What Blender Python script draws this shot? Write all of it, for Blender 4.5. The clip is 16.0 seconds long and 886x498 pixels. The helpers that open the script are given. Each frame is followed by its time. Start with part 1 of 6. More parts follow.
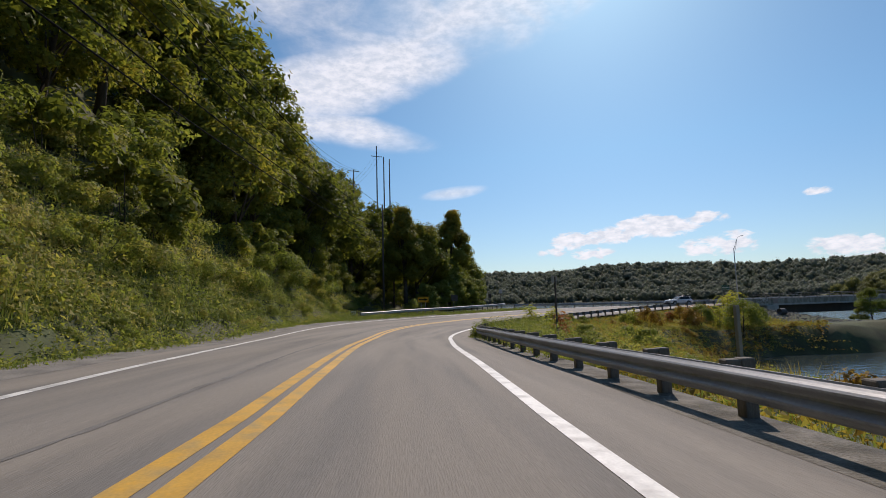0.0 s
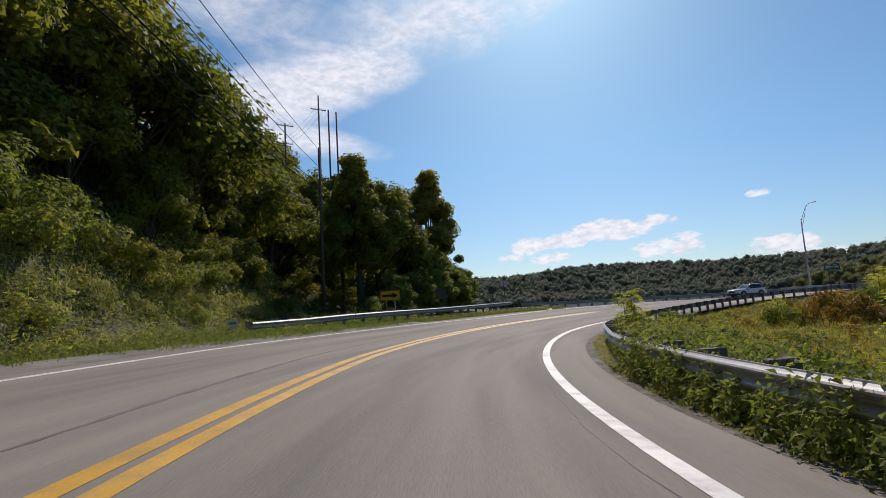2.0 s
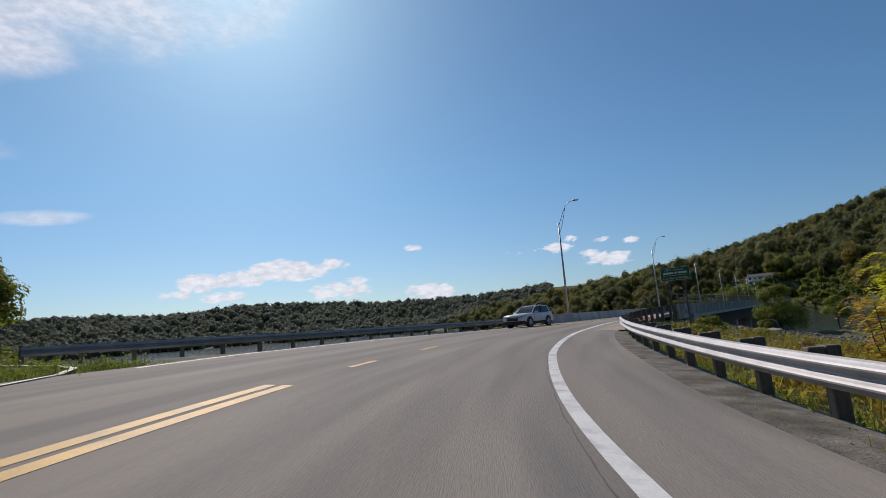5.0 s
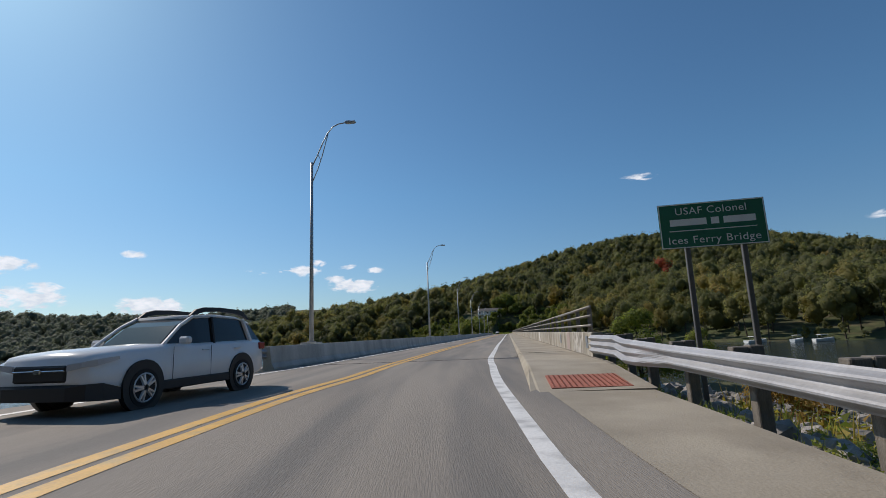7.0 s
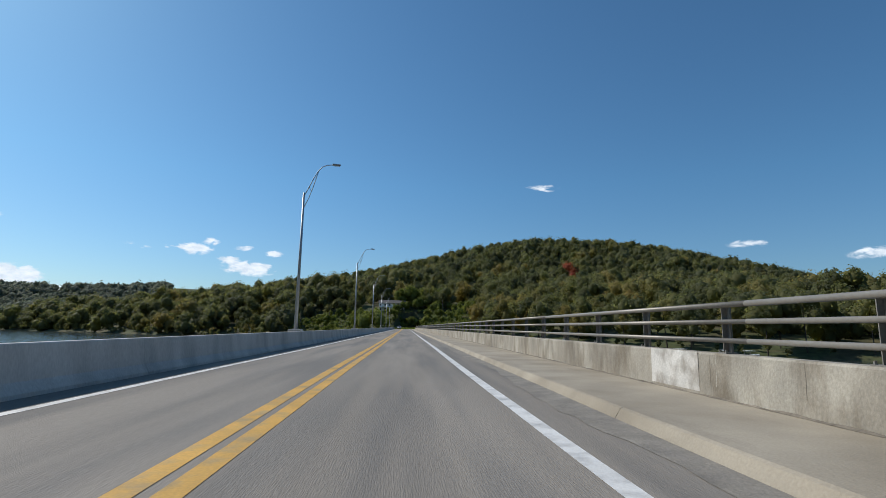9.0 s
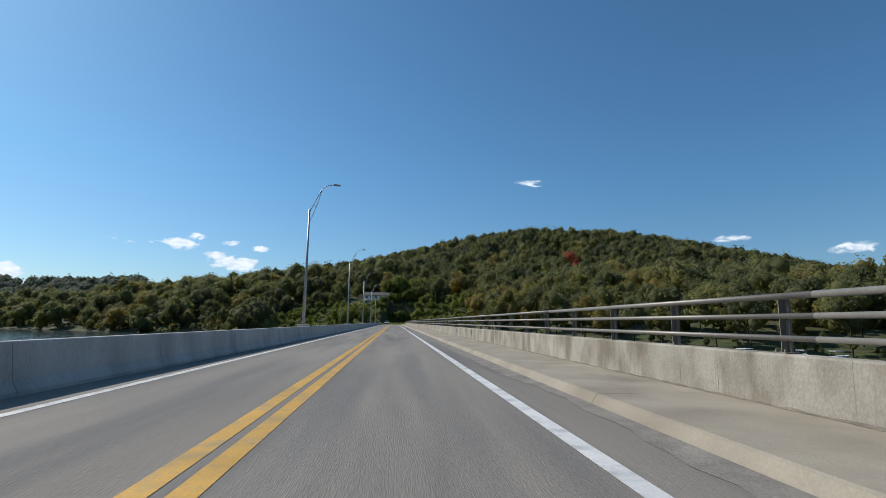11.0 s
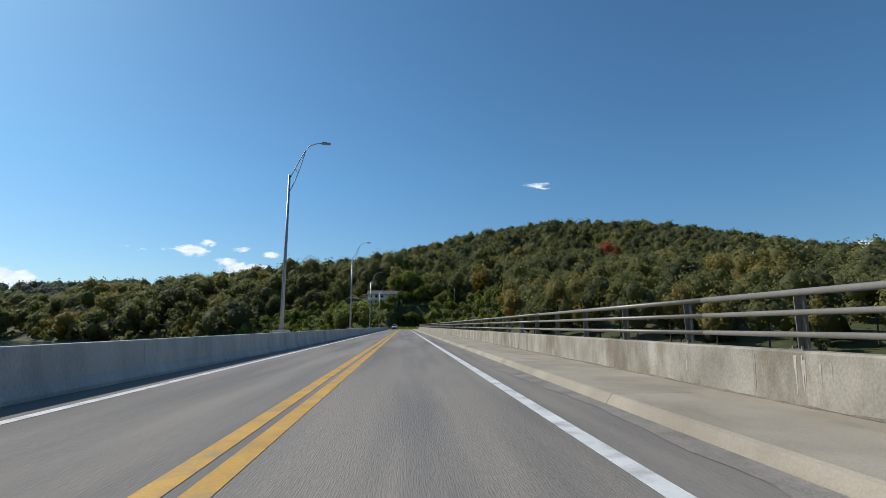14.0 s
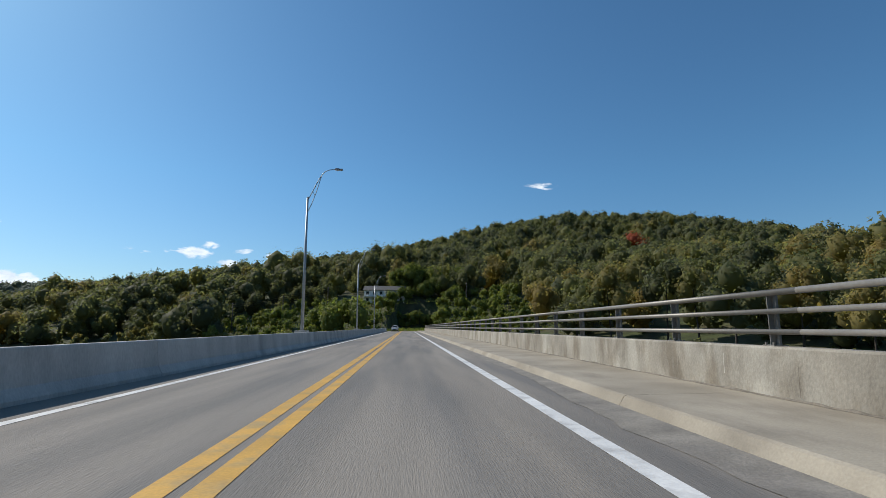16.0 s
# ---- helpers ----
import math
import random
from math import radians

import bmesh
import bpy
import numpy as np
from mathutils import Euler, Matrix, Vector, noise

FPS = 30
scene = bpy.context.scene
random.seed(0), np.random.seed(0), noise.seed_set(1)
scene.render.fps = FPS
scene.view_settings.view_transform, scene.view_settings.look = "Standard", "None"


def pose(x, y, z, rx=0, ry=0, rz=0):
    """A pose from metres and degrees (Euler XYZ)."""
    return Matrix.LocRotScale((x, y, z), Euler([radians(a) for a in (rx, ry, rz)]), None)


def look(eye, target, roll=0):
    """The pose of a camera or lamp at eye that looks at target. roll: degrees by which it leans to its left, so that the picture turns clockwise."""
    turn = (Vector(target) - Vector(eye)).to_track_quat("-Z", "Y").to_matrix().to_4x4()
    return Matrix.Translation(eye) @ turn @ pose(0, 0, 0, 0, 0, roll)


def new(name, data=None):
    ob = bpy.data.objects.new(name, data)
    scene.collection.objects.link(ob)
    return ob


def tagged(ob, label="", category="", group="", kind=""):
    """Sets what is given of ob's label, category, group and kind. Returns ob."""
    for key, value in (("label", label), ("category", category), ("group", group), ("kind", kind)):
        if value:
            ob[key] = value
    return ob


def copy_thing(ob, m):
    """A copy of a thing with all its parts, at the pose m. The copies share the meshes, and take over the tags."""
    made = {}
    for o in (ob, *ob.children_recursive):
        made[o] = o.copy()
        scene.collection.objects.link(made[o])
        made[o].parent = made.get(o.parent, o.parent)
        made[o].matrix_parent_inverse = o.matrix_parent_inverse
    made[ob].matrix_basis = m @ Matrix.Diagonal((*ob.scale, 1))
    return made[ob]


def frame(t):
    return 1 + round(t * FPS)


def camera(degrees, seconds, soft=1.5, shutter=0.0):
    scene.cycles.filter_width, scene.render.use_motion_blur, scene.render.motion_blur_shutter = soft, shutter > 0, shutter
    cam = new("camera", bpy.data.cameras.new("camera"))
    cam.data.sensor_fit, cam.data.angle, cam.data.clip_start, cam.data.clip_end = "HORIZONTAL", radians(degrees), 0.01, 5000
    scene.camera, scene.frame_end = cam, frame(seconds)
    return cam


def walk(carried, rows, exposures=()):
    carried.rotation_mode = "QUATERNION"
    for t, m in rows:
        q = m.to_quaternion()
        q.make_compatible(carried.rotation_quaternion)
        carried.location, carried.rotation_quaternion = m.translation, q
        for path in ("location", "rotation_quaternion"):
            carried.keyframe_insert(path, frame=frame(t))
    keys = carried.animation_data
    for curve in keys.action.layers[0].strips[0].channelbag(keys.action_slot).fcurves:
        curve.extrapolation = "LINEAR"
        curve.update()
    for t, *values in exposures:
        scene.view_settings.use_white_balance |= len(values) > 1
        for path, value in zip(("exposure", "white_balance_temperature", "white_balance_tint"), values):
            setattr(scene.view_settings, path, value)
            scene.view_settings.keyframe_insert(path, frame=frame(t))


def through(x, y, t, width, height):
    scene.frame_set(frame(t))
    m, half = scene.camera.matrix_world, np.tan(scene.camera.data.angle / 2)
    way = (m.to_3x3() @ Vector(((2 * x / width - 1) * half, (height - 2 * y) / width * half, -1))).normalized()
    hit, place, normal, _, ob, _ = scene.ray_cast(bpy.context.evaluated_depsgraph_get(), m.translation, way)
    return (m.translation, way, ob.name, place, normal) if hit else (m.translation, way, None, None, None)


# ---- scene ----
cam = camera(83.6, 16.0, 0.8)
PATH = [
    (0, (78.761, -63.878, 2.098), (69.070, -61.638, 3.128), -1.60),
    (0.5, (71.138, -62.715, 1.938), (61.409, -60.640, 2.958), -2.40),
    (1, (63.550, -61.521, 1.696), (53.813, -59.506, 2.761), -2.60),
    (1.5, (56.087, -60.300, 1.418), (46.438, -57.920, 2.528), -2.40),
    (2, (49.215, -58.794, 1.178), (39.747, -55.790, 2.333), -3.60),
    (2.5, (42.822, -56.601, 0.992), (33.660, -52.765, 2.152), -4.30),
    (3, (36.571, -53.772, 0.853), (27.829, -49.064, 2.043), -4.60),
    (3.5, (30.648, -50.282, 0.769), (22.410, -44.755, 2.029), -4.50),
    (4, (25.005, -46.126, 0.658), (17.427, -39.737, 1.983), -4.40),
    (4.5, (19.905, -41.420, 0.643), (13.156, -34.176, 2.048), -4.70),
    (4.7, (18.115, -39.349, 0.628), (11.731, -31.790, 2.083), -4.60),
    (5, (15.614, -36.037, 0.627), (9.819, -28.030, 2.144), -4.39),
    (5.5, (11.933, -29.979, 0.682), (7.227, -21.300, 2.270), -3.89),
    (6, (8.852, -23.400, 0.782), (5.320, -14.188, 2.416), -3.31),
    (6.4, (6.810, -17.882, 0.876), (4.235, -8.364, 2.537), -2.90),
    (6.8, (5.137, -12.237, 0.967), (3.492, -2.519, 2.657), -2.60),
    (7, (4.438, -9.373, 1.010), (3.243, 0.408, 2.715), -2.50),
    (7.5, (3.316, -2.107, 1.151), (2.811, 7.721, 2.927), -0.50),
    (8, (2.335, 5.518, 1.132), (2.420, 15.390, 2.722), 1.30),
    (8.5, (1.808, 13.299, 1.270), (2.323, 23.150, 2.909), 0.80),
    (9, (1.820, 21.236, 1.229), (2.520, 31.088, 2.794), 1.00),
    (9.6, (1.790, 31.170, 1.213), (2.638, 41.020, 2.717), 1.11),
    (10.2, (1.718, 41.504, 1.228), (2.637, 51.352, 2.700), 1.07),
    (10.8, (1.649, 51.995, 1.249), (2.587, 61.842, 2.716), 0.87),
    (11.5, (1.628, 64.104, 1.245), (2.553, 73.949, 2.735), 0.40),
    (12, (1.663, 72.606, 1.217), (2.563, 82.448, 2.742), -0.10),
    (12.5, (1.628, 81.335, 1.222), (2.488, 91.181, 2.742), 0.20),
    (13, (1.606, 90.100, 1.234), (2.426, 99.950, 2.749), 0.40),
    (13.5, (1.594, 98.791, 1.218), (2.379, 108.643, 2.743), 0.60),
    (14, (1.626, 107.562, 1.196), (2.381, 117.414, 2.736), 0.20),
    (14.5, (1.651, 116.344, 1.181), (2.381, 126.195, 2.741), 0.10),
    (15, (1.625, 125.247, 1.192), (2.350, 135.100, 2.742), 0.20),
    (15.5, (1.628, 133.882, 1.167), (2.333, 143.733, 2.737), 0.10),
    (16, (1.607, 142.563, 1.165), (2.317, 152.415, 2.725), 0.00),
]
walk(cam, [(t, look(eye, target, roll)) for t, eye, target, roll in PATH], [(0.0, -0.22, 6950, 19), (3.0, -0.25, 6900, 19), (4.7, -0.36, 6850, 18), (6.8, -0.28, 6800, 15), (9.0, -0.14, 6480, 10), (16.0, -0.07, 6480, 10)])

# ---- light ----
SUN_YAW, SUN_ELEV = 58.5, 41.0
sun_way = Vector((-math.sin(radians(SUN_YAW)) * math.cos(radians(SUN_ELEV)), math.cos(radians(SUN_YAW)) * math.cos(radians(SUN_ELEV)), math.sin(radians(SUN_ELEV))))
sun_data = bpy.data.lights.new("sun", "SUN")
sun_data.energy, sun_data.angle, sun_data.color = 4.0, radians(0.53), (1.0, 0.94, 0.85)
sun = new("sun", sun_data)
sun.matrix_world = look(sun_way * 100, (0, 0, 0))

world = bpy.data.worlds.new("world")
scene.world = world
world.use_nodes = True
wt = world.node_tree
wt.nodes.clear()


def wn(kind, **values):
    n = wt.nodes.new(kind)
    for key, value in values.items():
        n.inputs[key.replace("_", " ")].default_value = value
    return n


def wmath(op, a, b=None, clamp=False):
    n = wt.nodes.new("ShaderNodeMath")
    n.operation, n.use_clamp = op, clamp
    for i, v in enumerate((a, b)):
        if v is None:
            continue
        if isinstance(v, (int, float)):
            n.inputs[i].default_value = v
        else:
            wt.links.new(v, n.inputs[i])
    return n.outputs[0]


sky = wt.nodes.new("ShaderNodeTexSky")
sky.sky_type, sky.sun_disc = "NISHITA", False
sky.sun_elevation, sky.sun_rotation = radians(SUN_ELEV), radians(-SUN_YAW)
sky.air_density, sky.dust_density, sky.ozone_density, sky.altitude = 0.95, 0.75, 2.2, 300
# clouds: patches of noise on the dome, at yaw and elevation in degrees (yaw, elevation, half width, half height, density)
CLOUDS = [(62.0, 6.2, 3.2, 1.3, 1.0), (58.0, 6.6, 4.0, 1.2, 1.0), (53.5, 7.2, 5.6, 1.5, 1.25), (49.2, 7.7, 3.0, 0.8, 1.0), (60.3, 4.7, 2.8, 0.8, 0.9), (64.5, 5.0, 2.0, 0.6, 0.8),
          (48.0, 4.7, 4.2, 1.2, 1.05), (46.2, 5.6, 2.0, 0.7, 0.9), (37.7, 4.0, 3.4, 1.3, 1.1), (35.4, 2.6, 4.0, 0.9, 0.95), (39.4, 9.1, 1.6, 0.5, 0.8), (22.9, 7.6, 2.1, 0.8, 0.95), (21.4, 8.5, 1.1, 0.5, 0.65),
          (17.3, 5.9, 3.2, 1.0, 1.1), (19.4, 6.7, 1.7, 0.5, 0.8), (15.2, 7.65, 1.4, 0.45, 0.65), (18.0, 8.05, 1.7, 0.4, 0.55), (27.9, 7.6, 1.7, 0.4, 0.45), (24.8, 7.7, 1.7, 0.3, 0.45),
          (-15.7, 15.9, 2.2, 0.6, 0.62), (-36.2, 8.7, 2.2, 0.5, 0.55), (-45.6, 7.1, 2.2, 0.7, 0.65)]
coord = wt.nodes.new("ShaderNodeTexCoord")
sep = wt.nodes.new("ShaderNodeSeparateXYZ")
wt.links.new(coord.outputs["Generated"], sep.inputs[0])
yaw_d = wmath("MULTIPLY", wmath("ARCTAN2", wmath("MULTIPLY", sep.outputs[0], -1.0), sep.outputs[1]), 57.2958)
ele_d = wmath("MULTIPLY", wmath("ARCSINE", sep.outputs[2]), 57.2958)
total = None
for cy, ce, hw, hh, dens in CLOUDS:
    a = wmath("DIVIDE", wmath("SUBTRACT", yaw_d, float(cy)), float(hw))
    b = wmath("DIVIDE", wmath("SUBTRACT", ele_d, float(ce)), float(hh))
    r2 = wmath("ADD", wmath("MULTIPLY", a, a), wmath("MULTIPLY", b, b))
    m = wmath("MULTIPLY", wmath("SUBTRACT", 1.0, r2, True), float(dens))
    total = m if total is None else wmath("MAXIMUM", total, m)
mapping = wt.nodes.new("ShaderNodeMapping")
mapping.inputs["Scale"].default_value = (1, 1, 2.2)
wt.links.new(coord.outputs["Generated"], mapping.inputs[0])
cn = wn("ShaderNodeTexNoise", Scale=34.0, Detail=8.0, Roughness=0.58, Distortion=0.5)
wt.links.new(mapping.outputs[0], cn.inputs["Vector"])
puff = wmath("ADD", wmath("MULTIPLY", total, 1.15), wmath("MULTIPLY", wmath("SUBTRACT", cn.outputs["Fac"], 0.5), 3.4))
cover = wt.nodes.new("ShaderNodeMapRange")
cover.interpolation_type = "SMOOTHSTEP"
cover.inputs["From Min"].default_value, cover.inputs["From Max"].default_value = 0.22, 0.95
wt.links.new(puff, cover.inputs["Value"])
has = wt.nodes.new("ShaderNodeMath")
has.operation = "MULTIPLY"
wt.links.new(cover.outputs[0], has.inputs[0])
wt.links.new(wmath("MULTIPLY", total, 2.6, True), has.inputs[1])
# high wispy cloud: soft slanting bands (yaw, elevation, half width, half height, slope, density)
WISPS = [(88, 24.4, 19, 4.6, -0.26, 1.0), (89, 19.6, 13, 2.3, 0.16, 0.8), (72, 31.5, 27, 6.0, -0.2, 0.55), (96, 33, 16, 6.0, 0.0, 0.5), (75.6, 12.3, 4.6, 0.9, -0.1, 0.6)]
veil = None
for cy, ce, hw, hh, slope, dens in WISPS:
    dy = wmath("SUBTRACT", yaw_d, float(cy))
    a = wmath("DIVIDE", dy, float(hw))
    b = wmath("DIVIDE", wmath("SUBTRACT", wmath("SUBTRACT", ele_d, float(ce)), wmath("MULTIPLY", dy, float(slope))), float(hh))
    r2 = wmath("ADD", wmath("MULTIPLY", a, a), wmath("MULTIPLY", b, b))
    m = wmath("MULTIPLY", wmath("SUBTRACT", 1.0, r2, True), float(dens))
    veil = m if veil is None else wmath("MAXIMUM", veil, m)
wn_soft = wn("ShaderNodeTexNoise", Scale=7.0, Detail=7.0, Roughness=0.55, Distortion=0.6)
wt.links.new(mapping.outputs[0], wn_soft.inputs["Vector"])
haze = wmath("ADD", wmath("MULTIPLY", veil, 1.25), wmath("MULTIPLY", wmath("SUBTRACT", wn_soft.outputs["Fac"], 0.5), 1.3))
soft = wt.nodes.new("ShaderNodeMapRange")
soft.interpolation_type = "SMOOTHSTEP"
soft.inputs["From Min"].default_value, soft.inputs["From Max"].default_value = 0.02, 1.15
wt.links.new(haze, soft.inputs["Value"])
thin = wmath("MULTIPLY", wmath("MULTIPLY", soft.outputs[0], wmath("MULTIPLY", veil, 4.0, True)), 0.88)
mix = wt.nodes.new("ShaderNodeMix")
mix.data_type = "RGBA"
wt.links.new(wmath("MAXIMUM", wmath("MULTIPLY", has.outputs[0], 0.95), thin), mix.inputs["Factor"])
tone = wt.nodes.new("ShaderNodeMix")
tone.data_type, tone.blend_type = "RGBA", "MULTIPLY"
tone.inputs["Factor"].default_value = 1.0
tone.inputs["B"].default_value = (0.58, 0.95, 1.10, 1)
wt.links.new(sky.outputs[0], tone.inputs["A"])
low = wt.nodes.new("ShaderNodeMix")
low.data_type, low.blend_type = "RGBA", "MULTIPLY"
low.inputs["B"].default_value = (1.10, 0.85, 0.86, 1)
wt.links.new(wmath("SUBTRACT", 1.0, wmath("DIVIDE", ele_d, 16.0, True), True), low.inputs["Factor"])
wt.links.new(tone.outputs["Result"], low.inputs["A"])
wt.links.new(low.outputs["Result"], mix.inputs["A"])
cn2 = wn("ShaderNodeTexNoise", Scale=48.0, Detail=6.0, Roughness=0.6)
wt.links.new(mapping.outputs[0], cn2.inputs["Vector"])
body_tone = wt.nodes.new("ShaderNodeMix")
body_tone.data_type = "RGBA"
body_tone.inputs["A"].default_value, body_tone.inputs["B"].default_value = (7.2, 8.2, 9.3, 1), (9.6, 10.3, 11.2, 1)
thick = wt.nodes.new("ShaderNodeMapRange")
thick.inputs["From Min"].default_value, thick.inputs["From Max"].default_value = 0.38, 0.62
wt.links.new(cn2.outputs["Fac"], thick.inputs["Value"])
wt.links.new(thick.outputs[0], body_tone.inputs["Factor"])
wt.links.new(body_tone.outputs["Result"], mix.inputs["B"])
bg = wt.nodes.new("ShaderNodeBackground")
bg.inputs["Strength"].default_value = 0.108
wt.links.new(mix.outputs["Result"], bg.inputs["Color"])
wout = wt.nodes.new("ShaderNodeOutputWorld")
wt.links.new(bg.outputs[0], wout.inputs["Surface"])


# ---- materials ----
def material(name, colour, rough=0.8, metal=0.0, vary=0.25, scale=3.0, fine=60.0, bump=0.15, second=None, patch=0.0, patch_scale=0.5, coords="Object", stretch=(1, 1, 1), random_fac=0.0, spec=0.5, stain=None, stain_stretch=(1, 1, 1), stain_scale=1.0, stain_from=0.56):
    """A surface with variation at two scales, optional second colour in patches, optional stains, and fine relief."""
    mat = bpy.data.materials.new(name)
    mat.use_nodes = True
    nt = mat.node_tree
    p = nt.nodes["Principled BSDF"]
    p.inputs["Roughness"].default_value, p.inputs["Metallic"].default_value = rough, metal
    p.inputs["Specular IOR Level"].default_value = spec
    tc = nt.nodes.new("ShaderNodeTexCoord")
    mp = nt.nodes.new("ShaderNodeMapping")
    mp.inputs["Scale"].default_value = stretch
    nt.links.new(tc.outputs[coords], mp.inputs[0])

    def tex(s, detail=4.0):
        n = nt.nodes.new("ShaderNodeTexNoise")
        n.inputs["Scale"].default_value, n.inputs["Detail"].default_value = s, detail
        nt.links.new(mp.outputs[0], n.inputs["Vector"])
        return n.outputs["Fac"]

    def blend(fac, a, b, kind="MIX"):
        n = nt.nodes.new("ShaderNodeMix")
        n.data_type, n.blend_type = "RGBA", kind
        for sock, v in (("Factor", fac), ("A", a), ("B", b)):
            if isinstance(v, (int, float)):
                n.inputs[sock].default_value = v
            elif isinstance(v, tuple):
                n.inputs[sock].default_value = (*v, 1)
            else:
                nt.links.new(v, n.inputs[sock])
        return n.outputs["Result"]

    def span(v, lo, hi, a=0.0, b=1.0):
        n = nt.nodes.new("ShaderNodeMapRange")
        n.inputs["From Min"].default_value, n.inputs["From Max"].default_value = lo, hi
        n.inputs["To Min"].default_value, n.inputs["To Max"].default_value = a, b
        nt.links.new(v, n.inputs["Value"])
        return n.outputs[0]

    base = colour
    if second:
        base = blend(span(tex(patch_scale, 6.0), 0.5 - patch * 0.25, 0.72 - patch * 0.25), colour, second)
    if stain:
        mp2 = nt.nodes.new("ShaderNodeMapping")
        mp2.inputs["Scale"].default_value = stain_stretch
        nt.links.new(tc.outputs[coords], mp2.inputs[0])
        blot = nt.nodes.new("ShaderNodeTexNoise")
        blot.inputs["Scale"].default_value, blot.inputs["Detail"].default_value, blot.inputs["Roughness"].default_value = stain_scale, 7.0, 0.62
        nt.links.new(mp2.outputs[0], blot.inputs["Vector"])
        base = blend(span(blot.outputs["Fac"], stain_from, stain_from + 0.17, 0.0, 0.75), base, stain)
    dark, light = 1 - vary, 1 + vary
    broad = span(tex(scale), 0.3, 0.7, dark, light)
    grain = span(tex(fine, 2.0), 0.3, 0.7, 1 - vary * 0.6, 1 + vary * 0.6)
    mul = nt.nodes.new("ShaderNodeMath")
    mul.operation = "MULTIPLY"
    nt.links.new(broad, mul.inputs[0])
    nt.links.new(grain, mul.inputs[1])
    fac = mul.outputs[0]
    if random_fac:
        info = nt.nodes.new("ShaderNodeObjectInfo")
        m2 = nt.nodes.new("ShaderNodeMath")
        m2.operation = "MULTIPLY"
        nt.links.new(span(info.outputs["Random"], 0, 1, 1 - random_fac, 1 + random_fac), m2.inputs[0])
        nt.links.new(fac, m2.inputs[1])
        fac = m2.outputs[0]
    vm = nt.nodes.new("ShaderNodeVectorMath")
    vm.operation = "SCALE"
    if isinstance(base, tuple):
        vm.inputs[0].default_value = base
    else:
        nt.links.new(base, vm.inputs[0])
    nt.links.new(fac, vm.inputs["Scale"])
    nt.links.new(vm.outputs[0], p.inputs["Base Color"])
    if bump:
        bn = nt.nodes.new("ShaderNodeBump")
        bn.inputs["Strength"].default_value, bn.inputs["Distance"].default_value = bump, 0.02
        nt.links.new(tex(fine, 3.0), bn.inputs["Height"])
        nt.links.new(bn.outputs[0], p.inputs["Normal"])
    return mat


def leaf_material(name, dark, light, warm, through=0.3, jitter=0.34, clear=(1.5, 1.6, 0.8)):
    """Foliage: each leaf differs, each tree's own tint comes from the attribute 'tint'."""
    mat = bpy.data.materials.new(name)
    mat.use_nodes = True
    nt = mat.node_tree
    nt.nodes.clear()
    out = nt.nodes.new("ShaderNodeOutputMaterial")
    geo = nt.nodes.new("ShaderNodeNewGeometry")
    att = nt.nodes.new("ShaderNodeAttribute")
    att.attribute_name = "tint"
    info = nt.nodes.new("ShaderNodeObjectInfo")
    add = nt.nodes.new("ShaderNodeMath")
    add.operation = "MULTIPLY_ADD"
    add.inputs[1].default_value = jitter
    nt.links.new(geo.outputs["Random Per Island"], add.inputs[0])
    nt.links.new(att.outputs["Fac"], add.inputs[2])
    add2 = nt.nodes.new("ShaderNodeMath")
    add2.operation = "MULTIPLY_ADD"
    add2.inputs[1].default_value = 0.22
    nt.links.new(info.outputs["Random"], add2.inputs[0])
    nt.links.new(add.outputs[0], add2.inputs[2])
    ramp = nt.nodes.new("ShaderNodeValToRGB")
    el = ramp.color_ramp.elements
    el[0].position, el[0].color = 0.0, (*dark, 1)
    el[1].position, el[1].color = 0.62, (*light, 1)
    e = el.new(1.0)
    e.color = (*warm, 1)
    nt.links.new(add2.outputs[0], ramp.inputs["Fac"])
    d = nt.nodes.new("ShaderNodeBsdfPrincipled")
    d.inputs["Roughness"].default_value = 0.62
    d.inputs["Specular IOR Level"].default_value = 0.12
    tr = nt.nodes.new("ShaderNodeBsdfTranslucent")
    nt.links.new(ramp.outputs[0], d.inputs["Base Color"])
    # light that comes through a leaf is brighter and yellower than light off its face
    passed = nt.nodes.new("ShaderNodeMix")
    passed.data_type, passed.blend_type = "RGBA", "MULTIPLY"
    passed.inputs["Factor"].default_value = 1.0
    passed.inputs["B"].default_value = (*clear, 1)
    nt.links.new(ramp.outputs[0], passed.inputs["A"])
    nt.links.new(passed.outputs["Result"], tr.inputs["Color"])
    ms = nt.nodes.new("ShaderNodeMixShader")
    ms.inputs[0].default_value = through
    nt.links.new(d.outputs[0], ms.inputs[1])
    nt.links.new(tr.outputs[0], ms.inputs[2])
    nt.links.new(ms.outputs[0], out.inputs["Surface"])
    return mat


def plain(name, colour, rough=0.5, metal=0.0):
    return material(name, colour, rough, metal, vary=0.06, bump=0.0)


